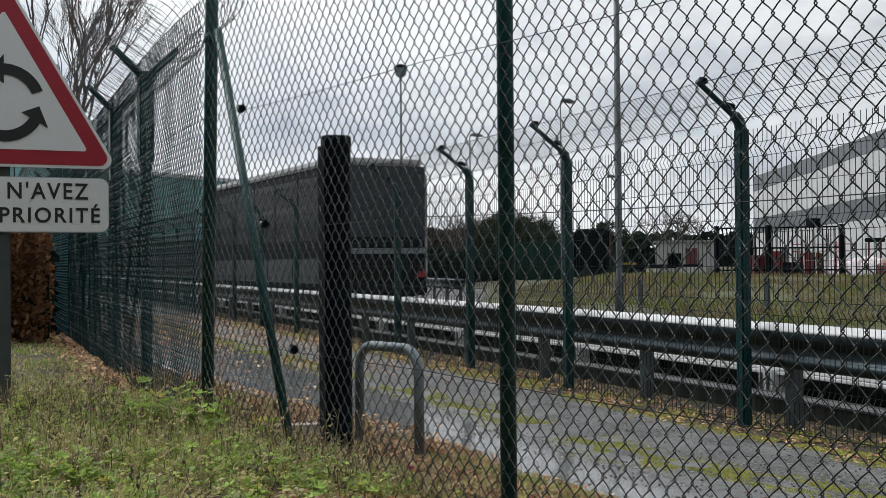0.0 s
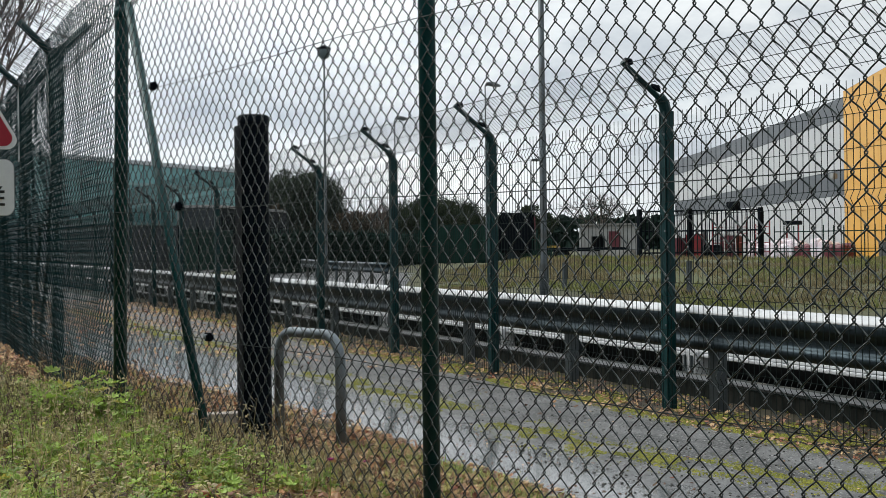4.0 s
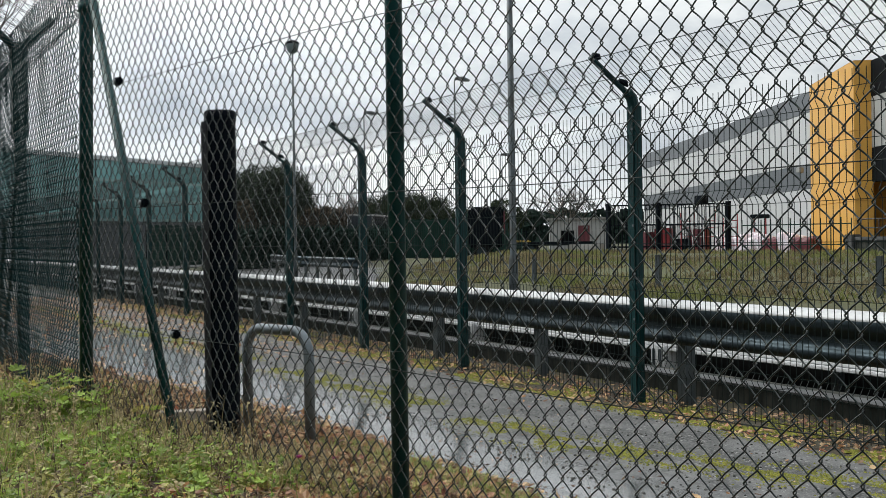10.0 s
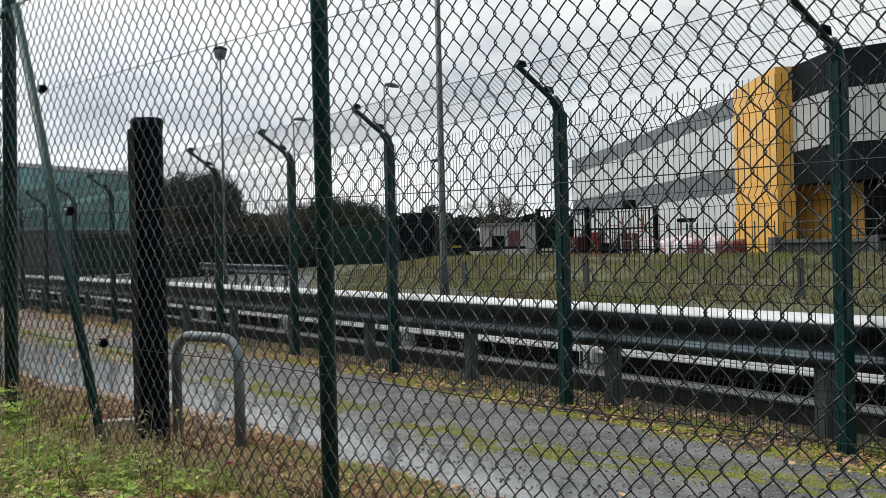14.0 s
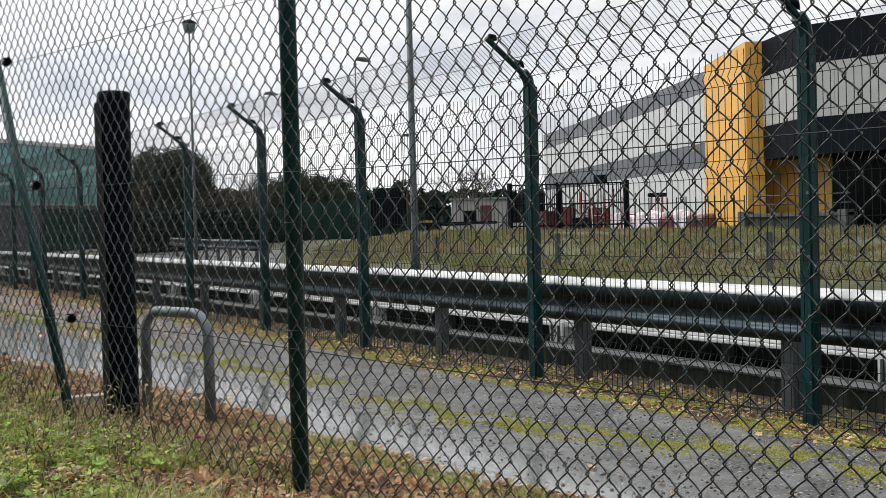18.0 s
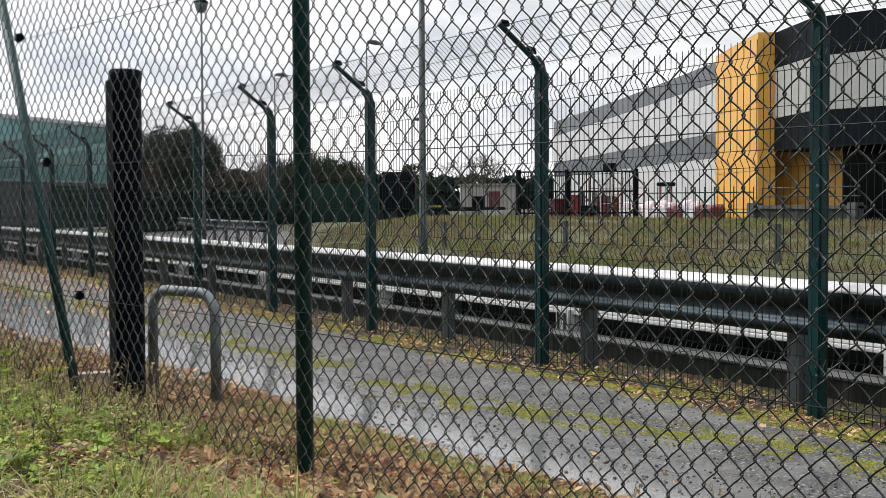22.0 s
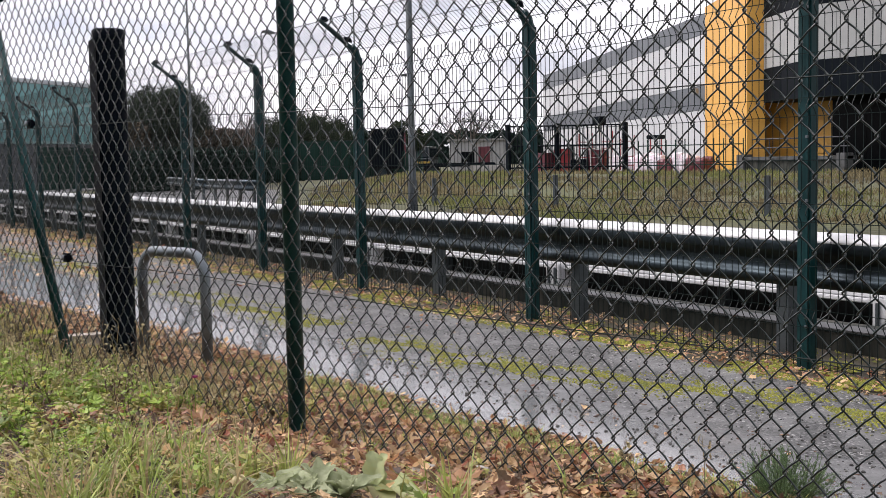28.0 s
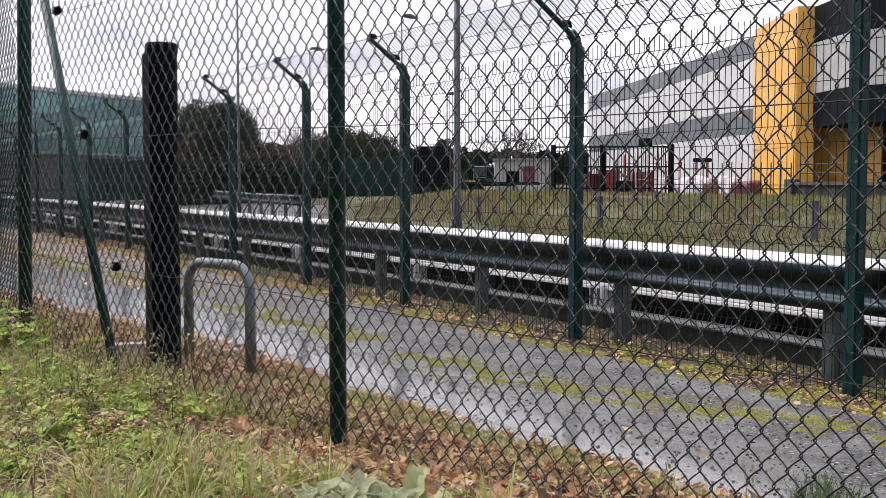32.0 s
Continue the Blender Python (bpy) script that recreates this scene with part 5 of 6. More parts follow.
van = thing("parked_van", "white van parked behind the green fence", "van", (-69.8, 29.0, 0.0), 62)
part("body", Shape().box(-0.2, -0.9, 0.35, 2.0, 0.9, 2.55, 0.15), HUT_WHITE, van)
part("window", Shape().box(0.2, -0.93, 1.5, 1.4, -0.87, 2.1, 0.02), DARK_GLASS, van)
for x in (0.2, 1.6):
    part("wheel", Shape().tube([(x, -0.92, 0.33), (x, -0.7, 0.33)], 0.33, 14), TYRE, van)
for px, h in ((-17.95, 0.87), (-12.52, 0.87), (-22.5, 0.8)):
    st = thing("wooden_stake", "weathered grey wooden stake standing in the bank grass", "stake", (px, 9.0, 0.0), rnd(0, 40), "stakes along the bank")
    part("stake", Shape().box(-0.045, -0.045, 0.0, 0.045, 0.045, h, 0.008), GALV_DARK, st)


def clutter():
    random.seed(5)
    for i in range(5):
        p = V(-40.2, 28.2).lerp(V(-39.0, 29.6), i / 4)
        t = thing("trolley_frame", "pale metal trolley frame standing behind the gate", "trolley", (p.x, p.y, 0.6), rnd(0, 90), "trolleys behind the gate")
        s = Shape()
        for x in (-0.3, 0.3):
            s.tube([(x, 0, 0), (x, 0.1, rnd(1.3, 1.8))], 0.025, 5)
        for z in (0.2, 0.6, 1.0, 1.3):
            s.tube([(-0.3, 0.03, z), (0.3, 0.03, z)], 0.02, 5)
        part("frame", s, GALV_LIGHT if i % 2 else RED_PAINT, t)
    for i in range(7):
        p = V(-42.8, 27.6).lerp(V(-40.9, 29.6), (i + 0.3) / 7)
        p = p + V(0.9, -0.45) * (-0.6 if i % 2 else 0.6)
        h = rnd(0.7, 1.3)
        z = ground_z(p.x, p.y)
        c = thing("roll_cage", "dark steel roll cage of goods standing behind the gate", "cage", (p.x, p.y, z), rnd(0, 60), "goods behind the gate")
        part("base", Shape().box(-0.42, -0.36, 0.12, 0.42, 0.36, 0.2, 0.01), DARK_CLAD, c)
        part("load", Shape().box(-0.38, -0.32, 0.2, 0.38, 0.32, 0.2 + h, 0.04), (MAROON, DARK_CLAD, RED_PAINT)[i % 3], c, "dark wrapped load")
        for x in (-0.4, 0.4):
            for y in (-0.34, 0.34):
                part("upright", Shape().tube([(x, y, 0.1), (x, y, 1.65)], 0.018, 6), GALV_DARK, c)
                part("castor", Shape().tube([(x, y - 0.02, 0.06), (x, y + 0.02, 0.06)], 0.06, 10), TYRE, c)
        for z2 in (0.7, 1.2, 1.6):
            part("bar", Shape().tube([(-0.4, -0.34, z2), (0.4, -0.34, z2)], 0.012, 5), GALV_DARK, c)
    for i in range(4):
        p = V(-52.5, 31.0).lerp(V(-47.5, 28.0), i / 4)
        b = thing("concrete_block", "pale concrete block on the grass edge", "block", (p.x, p.y, 0.45), rnd(0, 60), "blocks along the yard edge")
        part("block", Shape().box(-0.9, -0.25, 0, 0.9, 0.25, 0.45, 0.03), CONCRETE_LIGHT, b)
    random.seed(8)
    for x, y, r in ((-54.0, 30.4, 0.5), (-51.4, 30.6, 0.75), (-56, 29.6, 0.45)):
        h = thing("sand_heap", "small tan heap of sand beside the yard", "heap", (x, y, ground_z(x, y)))
        bm = bmesh.new()
        bmesh.ops.create_icosphere(bm, subdivisions=3, radius=r)
        for v in bm.verts:
            v.co *= 1 + 0.22 * noise.noise(v.co * 2.5 + Vector((x, y, 0)))
            v.co.z = max(-0.05, v.co.z * 0.9)
        me = bpy.data.meshes.new("mound")
        bm.to_mesh(me)
        bm.free()
        me.materials.append(SAND)
        part("mound", me, None, h)
    m = thing("yellow_loader", "small yellow loader parked beside the yard", "machine", (-59.7, 31.5, ground_z(-59.7, 31.5)), 60)
    part("body", Shape().box(-0.5, -0.3, 0.7, 0.5, 0.3, 1.05, 0.06), MACHINE_YELLOW, m)
    part("cab_roof", Shape().box(-0.3, -0.3, 1.55, 0.3, 0.3, 1.60, 0.02), BLACK_POST, m)
    for x in (-0.25, 0.25):
        for y in (-0.25, 0.25):
            part("cab_post", Shape().tube([(x, y, 1.0), (x, y, 1.56)], 0.03, 6), BLACK_POST, m)
    part("bucket", Shape().box(-0.95, -0.4, 0.3, -0.48, 0.4, 0.75, 0.05), CHANNEL, m, "dull steel bucket")
    for x in (-0.34, 0.34):
        for y in (-0.46, 0.30):
            part("wheel", Shape().tube([(x, y, 0.38), (x, y + 0.16, 0.38)], 0.38, 14), TYRE, m)
    w = thing("junction_box", "dark junction box on the grass beside the road", "box", (-9.9, 9.15, 0.1))
    part("case", Shape().box(-0.42, -0.2, 0, 0.42, 0.2, 0.72, 0.02), DARK_CLAD, w)
    part("door", Shape().box(-0.36, -0.22, 0.06, 0.36, -0.2, 0.66, 0.004), GALV_DARK, w, "dull grey door")


clutter()


def tussocks():
    random.seed(31)
    s, d = Shape(), Shape()
    for _ in range(9000):
        cx, cy = -5 - 52 * rnd(0, 1) ** 1.1, 7.2 + 9.5 * rnd(0, 1) ** 1.5
        if (cx + 27) * 0.434 + (cy - 7.5) * 0.9 < 0.5:
            continue
        if noise.noise((cx * 0.15, cy * 0.7, 4)) < -0.25:
            continue
        dry = noise.noise((cx * 0.25, cy * 0.8, 9)) + rnd(-0.3, 0.3) > -0.12
        for _ in range(14):
            x, y = cx + random.gauss(0, 0.20), cy + random.gauss(0, 0.10)
            z = ground_z(x, y)
            h = rnd(0.02, 0.13)
            a, w = rnd(0, 6.28), rnd(0.01, 0.022)
            dx, dy = math.cos(a) * w, math.sin(a) * w
            (d if dry else s).face((x - dx, y - dy, z - 0.02), (x + dx, y + dy, z - 0.02), (x + rnd(-0.1, 0.1), y + rnd(-0.1, 0.1), z + h))
    m = leafy(surf("bank_grass_blade", (0.135, 0.16, 0.046), (0.175, 0.175, 0.062), 0.3, 0.9, 0, 0, 3, vary=0.35, island=True), 0.5)
    md = leafy(surf("bank_dry_grass_blade", (0.21, 0.175, 0.092), (0.135, 0.11, 0.062), 0.3, 0.9, 0, 0, 3, vary=0.4, island=True), 0.5)
    tagged(part("bank_grass", s, m), "tussocky green grass on the road bank", "grass", "", "stuff")
    tagged(part("dry_bank_grass", d, md), "dry brown grass on the road bank", "grass", "", "stuff")


tussocks()


# ---- plants and litter on the near bank ----
def fence_y(x):
    return CORNER.y + (x - CORNER.x) * ALONG.y / ALONG.x if x > CORNER.x else CORNER.y


def bank_z(x, y):
    return ground_z(x, y) + 0.03 * noise.noise((x * 2.1, y * 2.1, 0)) + 0.018 * noise.noise((x * 7, y * 7, 3))


def blade(s, x, y, z, h, w, lean, yaw=None):
    """An arching blade of grass in three stretches that taper to a point."""
    b = rnd(0, 6.283) if yaw is None else yaw
    cx, cy = math.cos(b), math.sin(b)
    a = b + math.pi / 2 + rnd(-0.7, 0.7)
    dx, dy = math.cos(a) * w, math.sin(a) * w
    n = len(s.v)
    for t, k in ((0.0, 1.0), (0.4, 0.95), (0.75, 0.65)):
        o, u = lean * h * t * t, h * (t - 0.38 * lean * t * t)
        s.v += [(x - dx * k + cx * o, y - dy * k + cy * o, z - 0.008 + u), (x + dx * k + cx * o, y + dy * k + cy * o, z - 0.008 + u)]
    s.v.append((x + cx * lean * h, y + cy * lean * h, z - 0.008 + h * (1 - 0.38 * lean)))
    s.f += [(n, n + 1, n + 3, n + 2), (n + 2, n + 3, n + 5, n + 4), (n + 4, n + 5, n + 6)]


PATCH = ((-2.30, -4.00, 0.17), (-2.42, -3.74, 0.20), (-2.2, -3.75, 0.14), (-2.1, -4.05, 0.16))


def clear_of(x, y):
    return all(math.hypot(x - a, y - b) > r for a, b, r in PATCH)


def near_grass():
    random.seed(41)
    s, d = Shape(), Shape()
    for _ in range(1900):                       # tufts of longer blades
        x = -1.9 - 6.8 * rnd(0, 1) ** 0.9
        y = rnd(-5.7, fence_y(x) + 0.05)
        lush = noise.noise((x * 1.1, y * 1.1, 12)) + 0.5 * noise.noise((x * 3.3, y * 3.3, 5))
        edge = fence_y(x) - y
        if lush < rnd(-0.25, 0.25) or not clear_of(x, y) or edge < 0.6 and random.random() < (0.93 if x > -4.0 else 0.55) or math.hypot(x, y + 5.1) < 1.9:
            continue
        big = rnd(0.5, 1.0) * (1.0 + 0.6 * max(0.0, lush))
        out = s if random.random() < 0.8 else d
        for _ in range(random.randint(10, 26)):
            q, b = abs(random.gauss(0, 0.022)), rnd(0, 6.283)
            px, py = x + q * math.cos(b), y + q * math.sin(b)
            blade(out if random.random() < 0.88 else d, px, py, bank_z(px, py), rnd(0.06, 0.21) * big, rnd(0.0013, 0.0036), rnd(0.15, 1.2), b + rnd(-0.8, 0.8))
    for _ in range(46000):                      # short turf between them
        x = -1.5 - 9.4 * rnd(0, 1) ** 1.1
        y = rnd(-5.8, fence_y(x) + 0.5)
        lush = noise.noise((x * 1.3, y * 1.3, 12)) + 0.5 * noise.noise((x * 4, y * 4, 5))
        edge = fence_y(x) - y
        if lush < -0.06 and random.random() < 0.75 or not clear_of(x, y) or edge < 0.45 and random.random() < (0.8 if x > -4.0 else 0.5):
            continue
        blade(s if random.random() < 0.68 + 0.3 * lush else d, x, y, bank_z(x, y), rnd(0.015, 0.055), rnd(0.0009, 0.0024), rnd(0.3, 1.2))
    for _ in range(26000):                      # slope behind the fence
        x = -0.8 - 10.0 * rnd(0, 1)
        y = rnd(fence_y(x), path_edge(x) - 0.05)
        if x > -4.2 and random.random() < 0.65 or noise.noise((x * 1.9, y * 1.9, 22)) + 0.4 * noise.noise((x * 6, y * 6, 1)) < -0.08:
            continue
        blade(s if random.random() < 0.6 else d, x, y, bank_z(x, y), rnd(0.02, 0.08), rnd(0.001, 0.0025), rnd(0.3, 1.1))
    for _ in range(420):                        # pale green tufts among the leaves beside the path
        x = -1.3 - 4.6 * rnd(0, 1)
        y = path_edge(x) - 0.06 - abs(random.gauss(0, 0.22))
        if y < fence_y(x) - 0.35:
            continue
        for _ in range(random.randint(8, 18)):
            px, py = x + random.gauss(0, 0.03), y + random.gauss(0, 0.03)
            blade(s, px, py, bank_z(px, py), rnd(0.03, 0.10), rnd(0.0012, 0.003), rnd(0.3, 1.2))
    for _ in range(34000):                      # short turf round and behind the standpoint
        x = rnd(-10.9, 5.0)
        y = rnd(-9.5, fence_y(x)) if x > -1.5 else rnd(-9.5, -5.7)
        blade(s if random.random() < 0.7 else d, x, y, bank_z(x, y), rnd(0.015, 0.05), rnd(0.002, 0.004), rnd(0.3, 1.2))
    for _ in range(30000):                      # lawn along the side fence
        x, y = -8.6 - 9.4 * rnd(0, 1), rnd(-8.5, -4.2)
        if noise.noise((x * 0.9, y * 0.9, 2)) < -0.25:
            continue
        blade(s if random.random() < 0.7 else d, x, y, bank_z(x, y), rnd(0.02, 0.075), rnd(0.003, 0.006), rnd(0.2, 1.0))
    tagged(part("grass", s, BLADE), "tufted green winter grass on the bank", "grass", "", "stuff")
    tagged(part("dry_grass", d, STRAW), "dry straw-coloured grass on the bank", "grass", "", "stuff")


near_grass()


def leaf_shape(s, p, size, yaw, pitch, curl, wide=0.5, lobes=0):
    """One curled leaf of ten faces with its stalk end at p; lobes give it a scalloped margin."""
    m = Euler((pitch, rnd(-0.5, 0.5), yaw)).to_matrix()
    rows = 5
    base = len(s.v)
    side = rnd(-0.15, 0.15)
    for i in range(rows + 1):
        t = i / rows
        w = size * wide * math.sin(math.pi * (0.06 + 0.88 * t)) * (1 + (rnd(0.15, 0.45) if lobes and i % 2 else rnd(-0.3, 0.0) if lobes else 0))
        zc = curl * size * t * t
        for k in (-1, 0, 1):
            v = m @ Vector((k * w * 0.5 + side * size * t * t, t * size, zc + abs(k) * curl * size * 0.35))
            s.v.append((p[0] + v.x, p[1] + v.y, p[2] + v.z))
    for i in range(rows):
        for k in range(2):
            a = base + i * 3 + k
            s.f.append((a, a + 1, a + 4, a + 3))


def round_leaf(s, p, size, yaw, pitch, lobes=5):
    """A rounded leaf with scalloped lobes, cupped towards its stalk at p."""
    m = Euler((pitch, rnd(-0.35, 0.35), yaw)).to_matrix()
    n = len(s.v)
    c = m @ Vector((0, size * 0.42, -0.05 * size))
    s.v.append((p[0] + c.x, p[1] + c.y, p[2] + c.z))
    steps = lobes * 3
    for i in range(steps + 1):
        a = math.radians(-160 + 320 * i / steps)
        r = size * 0.55 * (1.0 if i % 3 else 0.74) * rnd(0.92, 1.08)
        v = m @ Vector((r * math.sin(a), size * 0.42 + r * math.cos(a), size * (0.10 if i % 3 else -0.04) + size * rnd(-0.05, 0.05)))
        s.v.append((p[0] + v.x, p[1] + v.y, p[2] + v.z))
    s.f += [(n, n + 1 + i, n + 2 + i) for i in range(steps)]


def litter():
    random.seed(43)
    kinds = [(Shape(), LITTER, "leaf_litter", "damp fallen brown leaves", 0.26), (Shape(), LITTER_TAN, "pale_leaf_litter", "pale tan fallen leaves", 0.39), (Shape(), LITTER_DARK, "dark_leaf_litter", "dark rotting fallen leaves", 0.21),
             (Shape(), LITTER_RUST, "rust_leaf_litter", "wet rust-red fallen leaves", 0.06), (Shape(), LITTER_PINK, "rose_leaf_litter", "faded rose-brown fallen leaves", 0.08)]
    shapes, shares = [k[0] for k in kinds], [k[4] for k in kinds]

    def drop(x, y, z, size, steep=0.3, curl=0.6):
        leaf_shape(random.choices(shapes, shares)[0], (x, y, z), size, rnd(0, 6.28), rnd(-steep, steep), rnd(-curl, curl), rnd(0.45, 0.95), 1)

    for _ in range(46000):
        zone = random.random()
        if zone < 0.30:      # foot of the near fence and the slope behind it
            x = -0.4 - 8.0 * rnd(0, 1)
            y = fence_y(x) + rnd(-0.10, 0.95) - 0.35 * rnd(0, 1) ** 3
            if y > path_edge(x) - 0.02:
                y = path_edge(x) + 0.12 - rnd(0.0, 0.75) ** 1.6
        elif zone < 0.42:    # round the bollard
            x, y = rnd(-12.5, -4.6), rnd(-3.75, -2.4)
            if y > path_edge(x) + 0.04 and random.random() < 0.9:
                continue
        elif zone < 0.68:    # along the mesh fence
            x, y = -0.2 - 26 * rnd(0, 1) ** 1.3, rnd(-0.42, 0.5)
            if noise.noise((x * 1.7, y * 2, 6)) < -0.2:
                continue
        elif zone < 0.685:   # a few on the path
            x, y = rnd(-12, -1), rnd(-2.2, -0.4)
        elif zone < 0.80:    # in the grass of the bank
            x = -2.0 - 6.5 * rnd(0, 1)
            y = fence_y(x) - 1.5 * rnd(0, 1) ** 1.5
        else:                # foot of the side fence and lawn
            x, y = rnd(-18, -7.0), -3.95 - abs(random.gauss(0, 0.22))
        near = y < min(-2.5, path_edge(x) - 0.1)
        z = bank_z(x, y) if near else ground_z(x, y) + 0.012
        drop(x, y, z + rnd(0.002, 0.016), (0.010 + 0.038 * rnd(0, 1) ** 2) * (1.0 if near else 0.9))
    for _ in range(13000):   # thick cover on the slope between the fence and the path
        x = -3.4 - 8.0 * rnd(0, 1)
        y = rnd(fence_y(x) - 0.15, path_edge(x) + 0.06)
        drop(x, y, bank_z(x, y) + rnd(0.002, 0.02), 0.010 + 0.032 * rnd(0, 1) ** 1.8, 0.45, 0.8)
    for _ in range(6000):    # leaves blown over the far end of the path
        x = -10.0 - 18 * rnd(0, 1) ** 0.8
        y = rnd(path_edge(x), -0.4)
        if noise.noise((x * 0.6, y * 1.5, 17)) + (-10.0 - x) * 0.06 < rnd(0.0, 0.5):
            continue
        drop(x, y, ground_z(x, y) + 0.014 + rnd(0.0, 0.01), rnd(0.025, 0.06))
    for _ in range(10000):    # the drift of leaves against the foot of the fence
        x = rnd(-3.9, -0.9)
        y = rnd(fence_y(x) - 0.40, path_edge(x) + 0.03)
        drop(x, y, bank_z(x, y) + rnd(0.004, 0.024), 0.008 + 0.036 * rnd(0, 1) ** 2.2, 0.4, 0.8)
    for _ in range(9000):     # larger dry leaves lying uppermost along the path's edge
        x = -1.2 - 5.2 * rnd(0, 1)
        y = path_edge(x) + 0.05 - abs(random.gauss(0, 0.42))
        if noise.noise((x * 2.3, y * 2.3, 15)) < rnd(-0.45, 0.25) or y < fence_y(x) - 0.1:
            continue
        leaf_shape(random.choices(shapes, (0.36, 0.20, 0.08, 0.15, 0.21))[0], (x, y, bank_z(x, y) + rnd(0.010, 0.030)), rnd(0.018, 0.042), rnd(0, 6.28), rnd(-0.25, 0.25), rnd(-0.7, 0.3), rnd(0.5, 0.85), 1)
    for _ in range(6000):     # brown cover on both sides of the fence's foot
        x = -1.3 - 3.0 * rnd(0, 1)
        y = rnd(fence_y(x) - 0.75, path_edge(x) + 0.02)
        if not clear_of(x, y) or noise.noise((x * 1.7, y * 1.7, 91)) < rnd(-0.6, 0.05):
            continue
        leaf_shape(random.choices(shapes, (0.30, 0.20, 0.20, 0.12, 0.18))[0], (x, y, bank_z(x, y) + rnd(0.006, 0.026)), rnd(0.012, 0.040), rnd(0, 6.28), rnd(-0.3, 0.3), rnd(-0.7, 0.4), rnd(0.5, 0.9), 1)
    for _ in range(5000):     # leaf cover along the fence past the standpoint
        x = rnd(-1.4, 4.8)
        y = rnd(fence_y(x) - 0.5, path_edge(x) + 0.02)
        drop(x, y, bank_z(x, y) + rnd(0.004, 0.02), rnd(0.014, 0.040))
    for _ in range(1500):     # clusters in the moss along the mesh fence
        c = random.randint(0, 34)
        x, y = -1.0 - 0.62 * c + random.gauss(0, 0.16), -0.12 + 0.22 * math.sin(c * 2.4) + random.gauss(0, 0.10)
        leaf_shape(random.choices(shapes, (0.25, 0.3, 0.1, 0.15, 0.20))[0], (x, y, ground_z(x, y) + rnd(0.014, 0.03)), rnd(0.02, 0.042), rnd(0, 6.28), rnd(-0.25, 0.25), rnd(-0.7, 0.3), rnd(0.5, 0.85), 1)
    for s, m, name, label, _ in kinds:
        tagged(part(name, s, m), label, "leaves", "", "stuff")


litter()


def thatch():
    """Flat bits of straw, twig and leaf mould that cover the soil between the plants."""
    random.seed(44)
    pale, dark = Shape(), Shape()
    for _ in range(42000):
        x = -1.4 - 8.0 * rnd(0, 1) ** 1.2
        y = rnd(-5.6, path_edge(x) - 0.02)
        z = bank_z(x, y) + rnd(0.001, 0.014)
        a, L = rnd(0, 6.283), 0.008 + 0.035 * rnd(0, 1) ** 2
        w = rnd(0.0008, 0.0022) if random.random() < 0.6 else rnd(0.003, 0.008)
        dx, dy, t = math.cos(a) * L, math.sin(a) * L, rnd(-0.008, 0.012)
        wx, wy = -math.sin(a) * w, math.cos(a) * w
        (pale if random.random() < 0.52 else dark).face((x - dx, y - dy, z), (x + wx, y + wy, z + rnd(0, 0.004)), (x + dx, y + dy, z + t), (x - wx, y - wy, z))
    tagged(part("straw_bits", pale, STRAW), "short bits of pale straw on the soil", "straw", "", "stuff")
    tagged(part("leaf_mould", dark, LITTER_DARK), "dark crumbled leaf mould on the soil", "leaves", "", "stuff")


thatch()


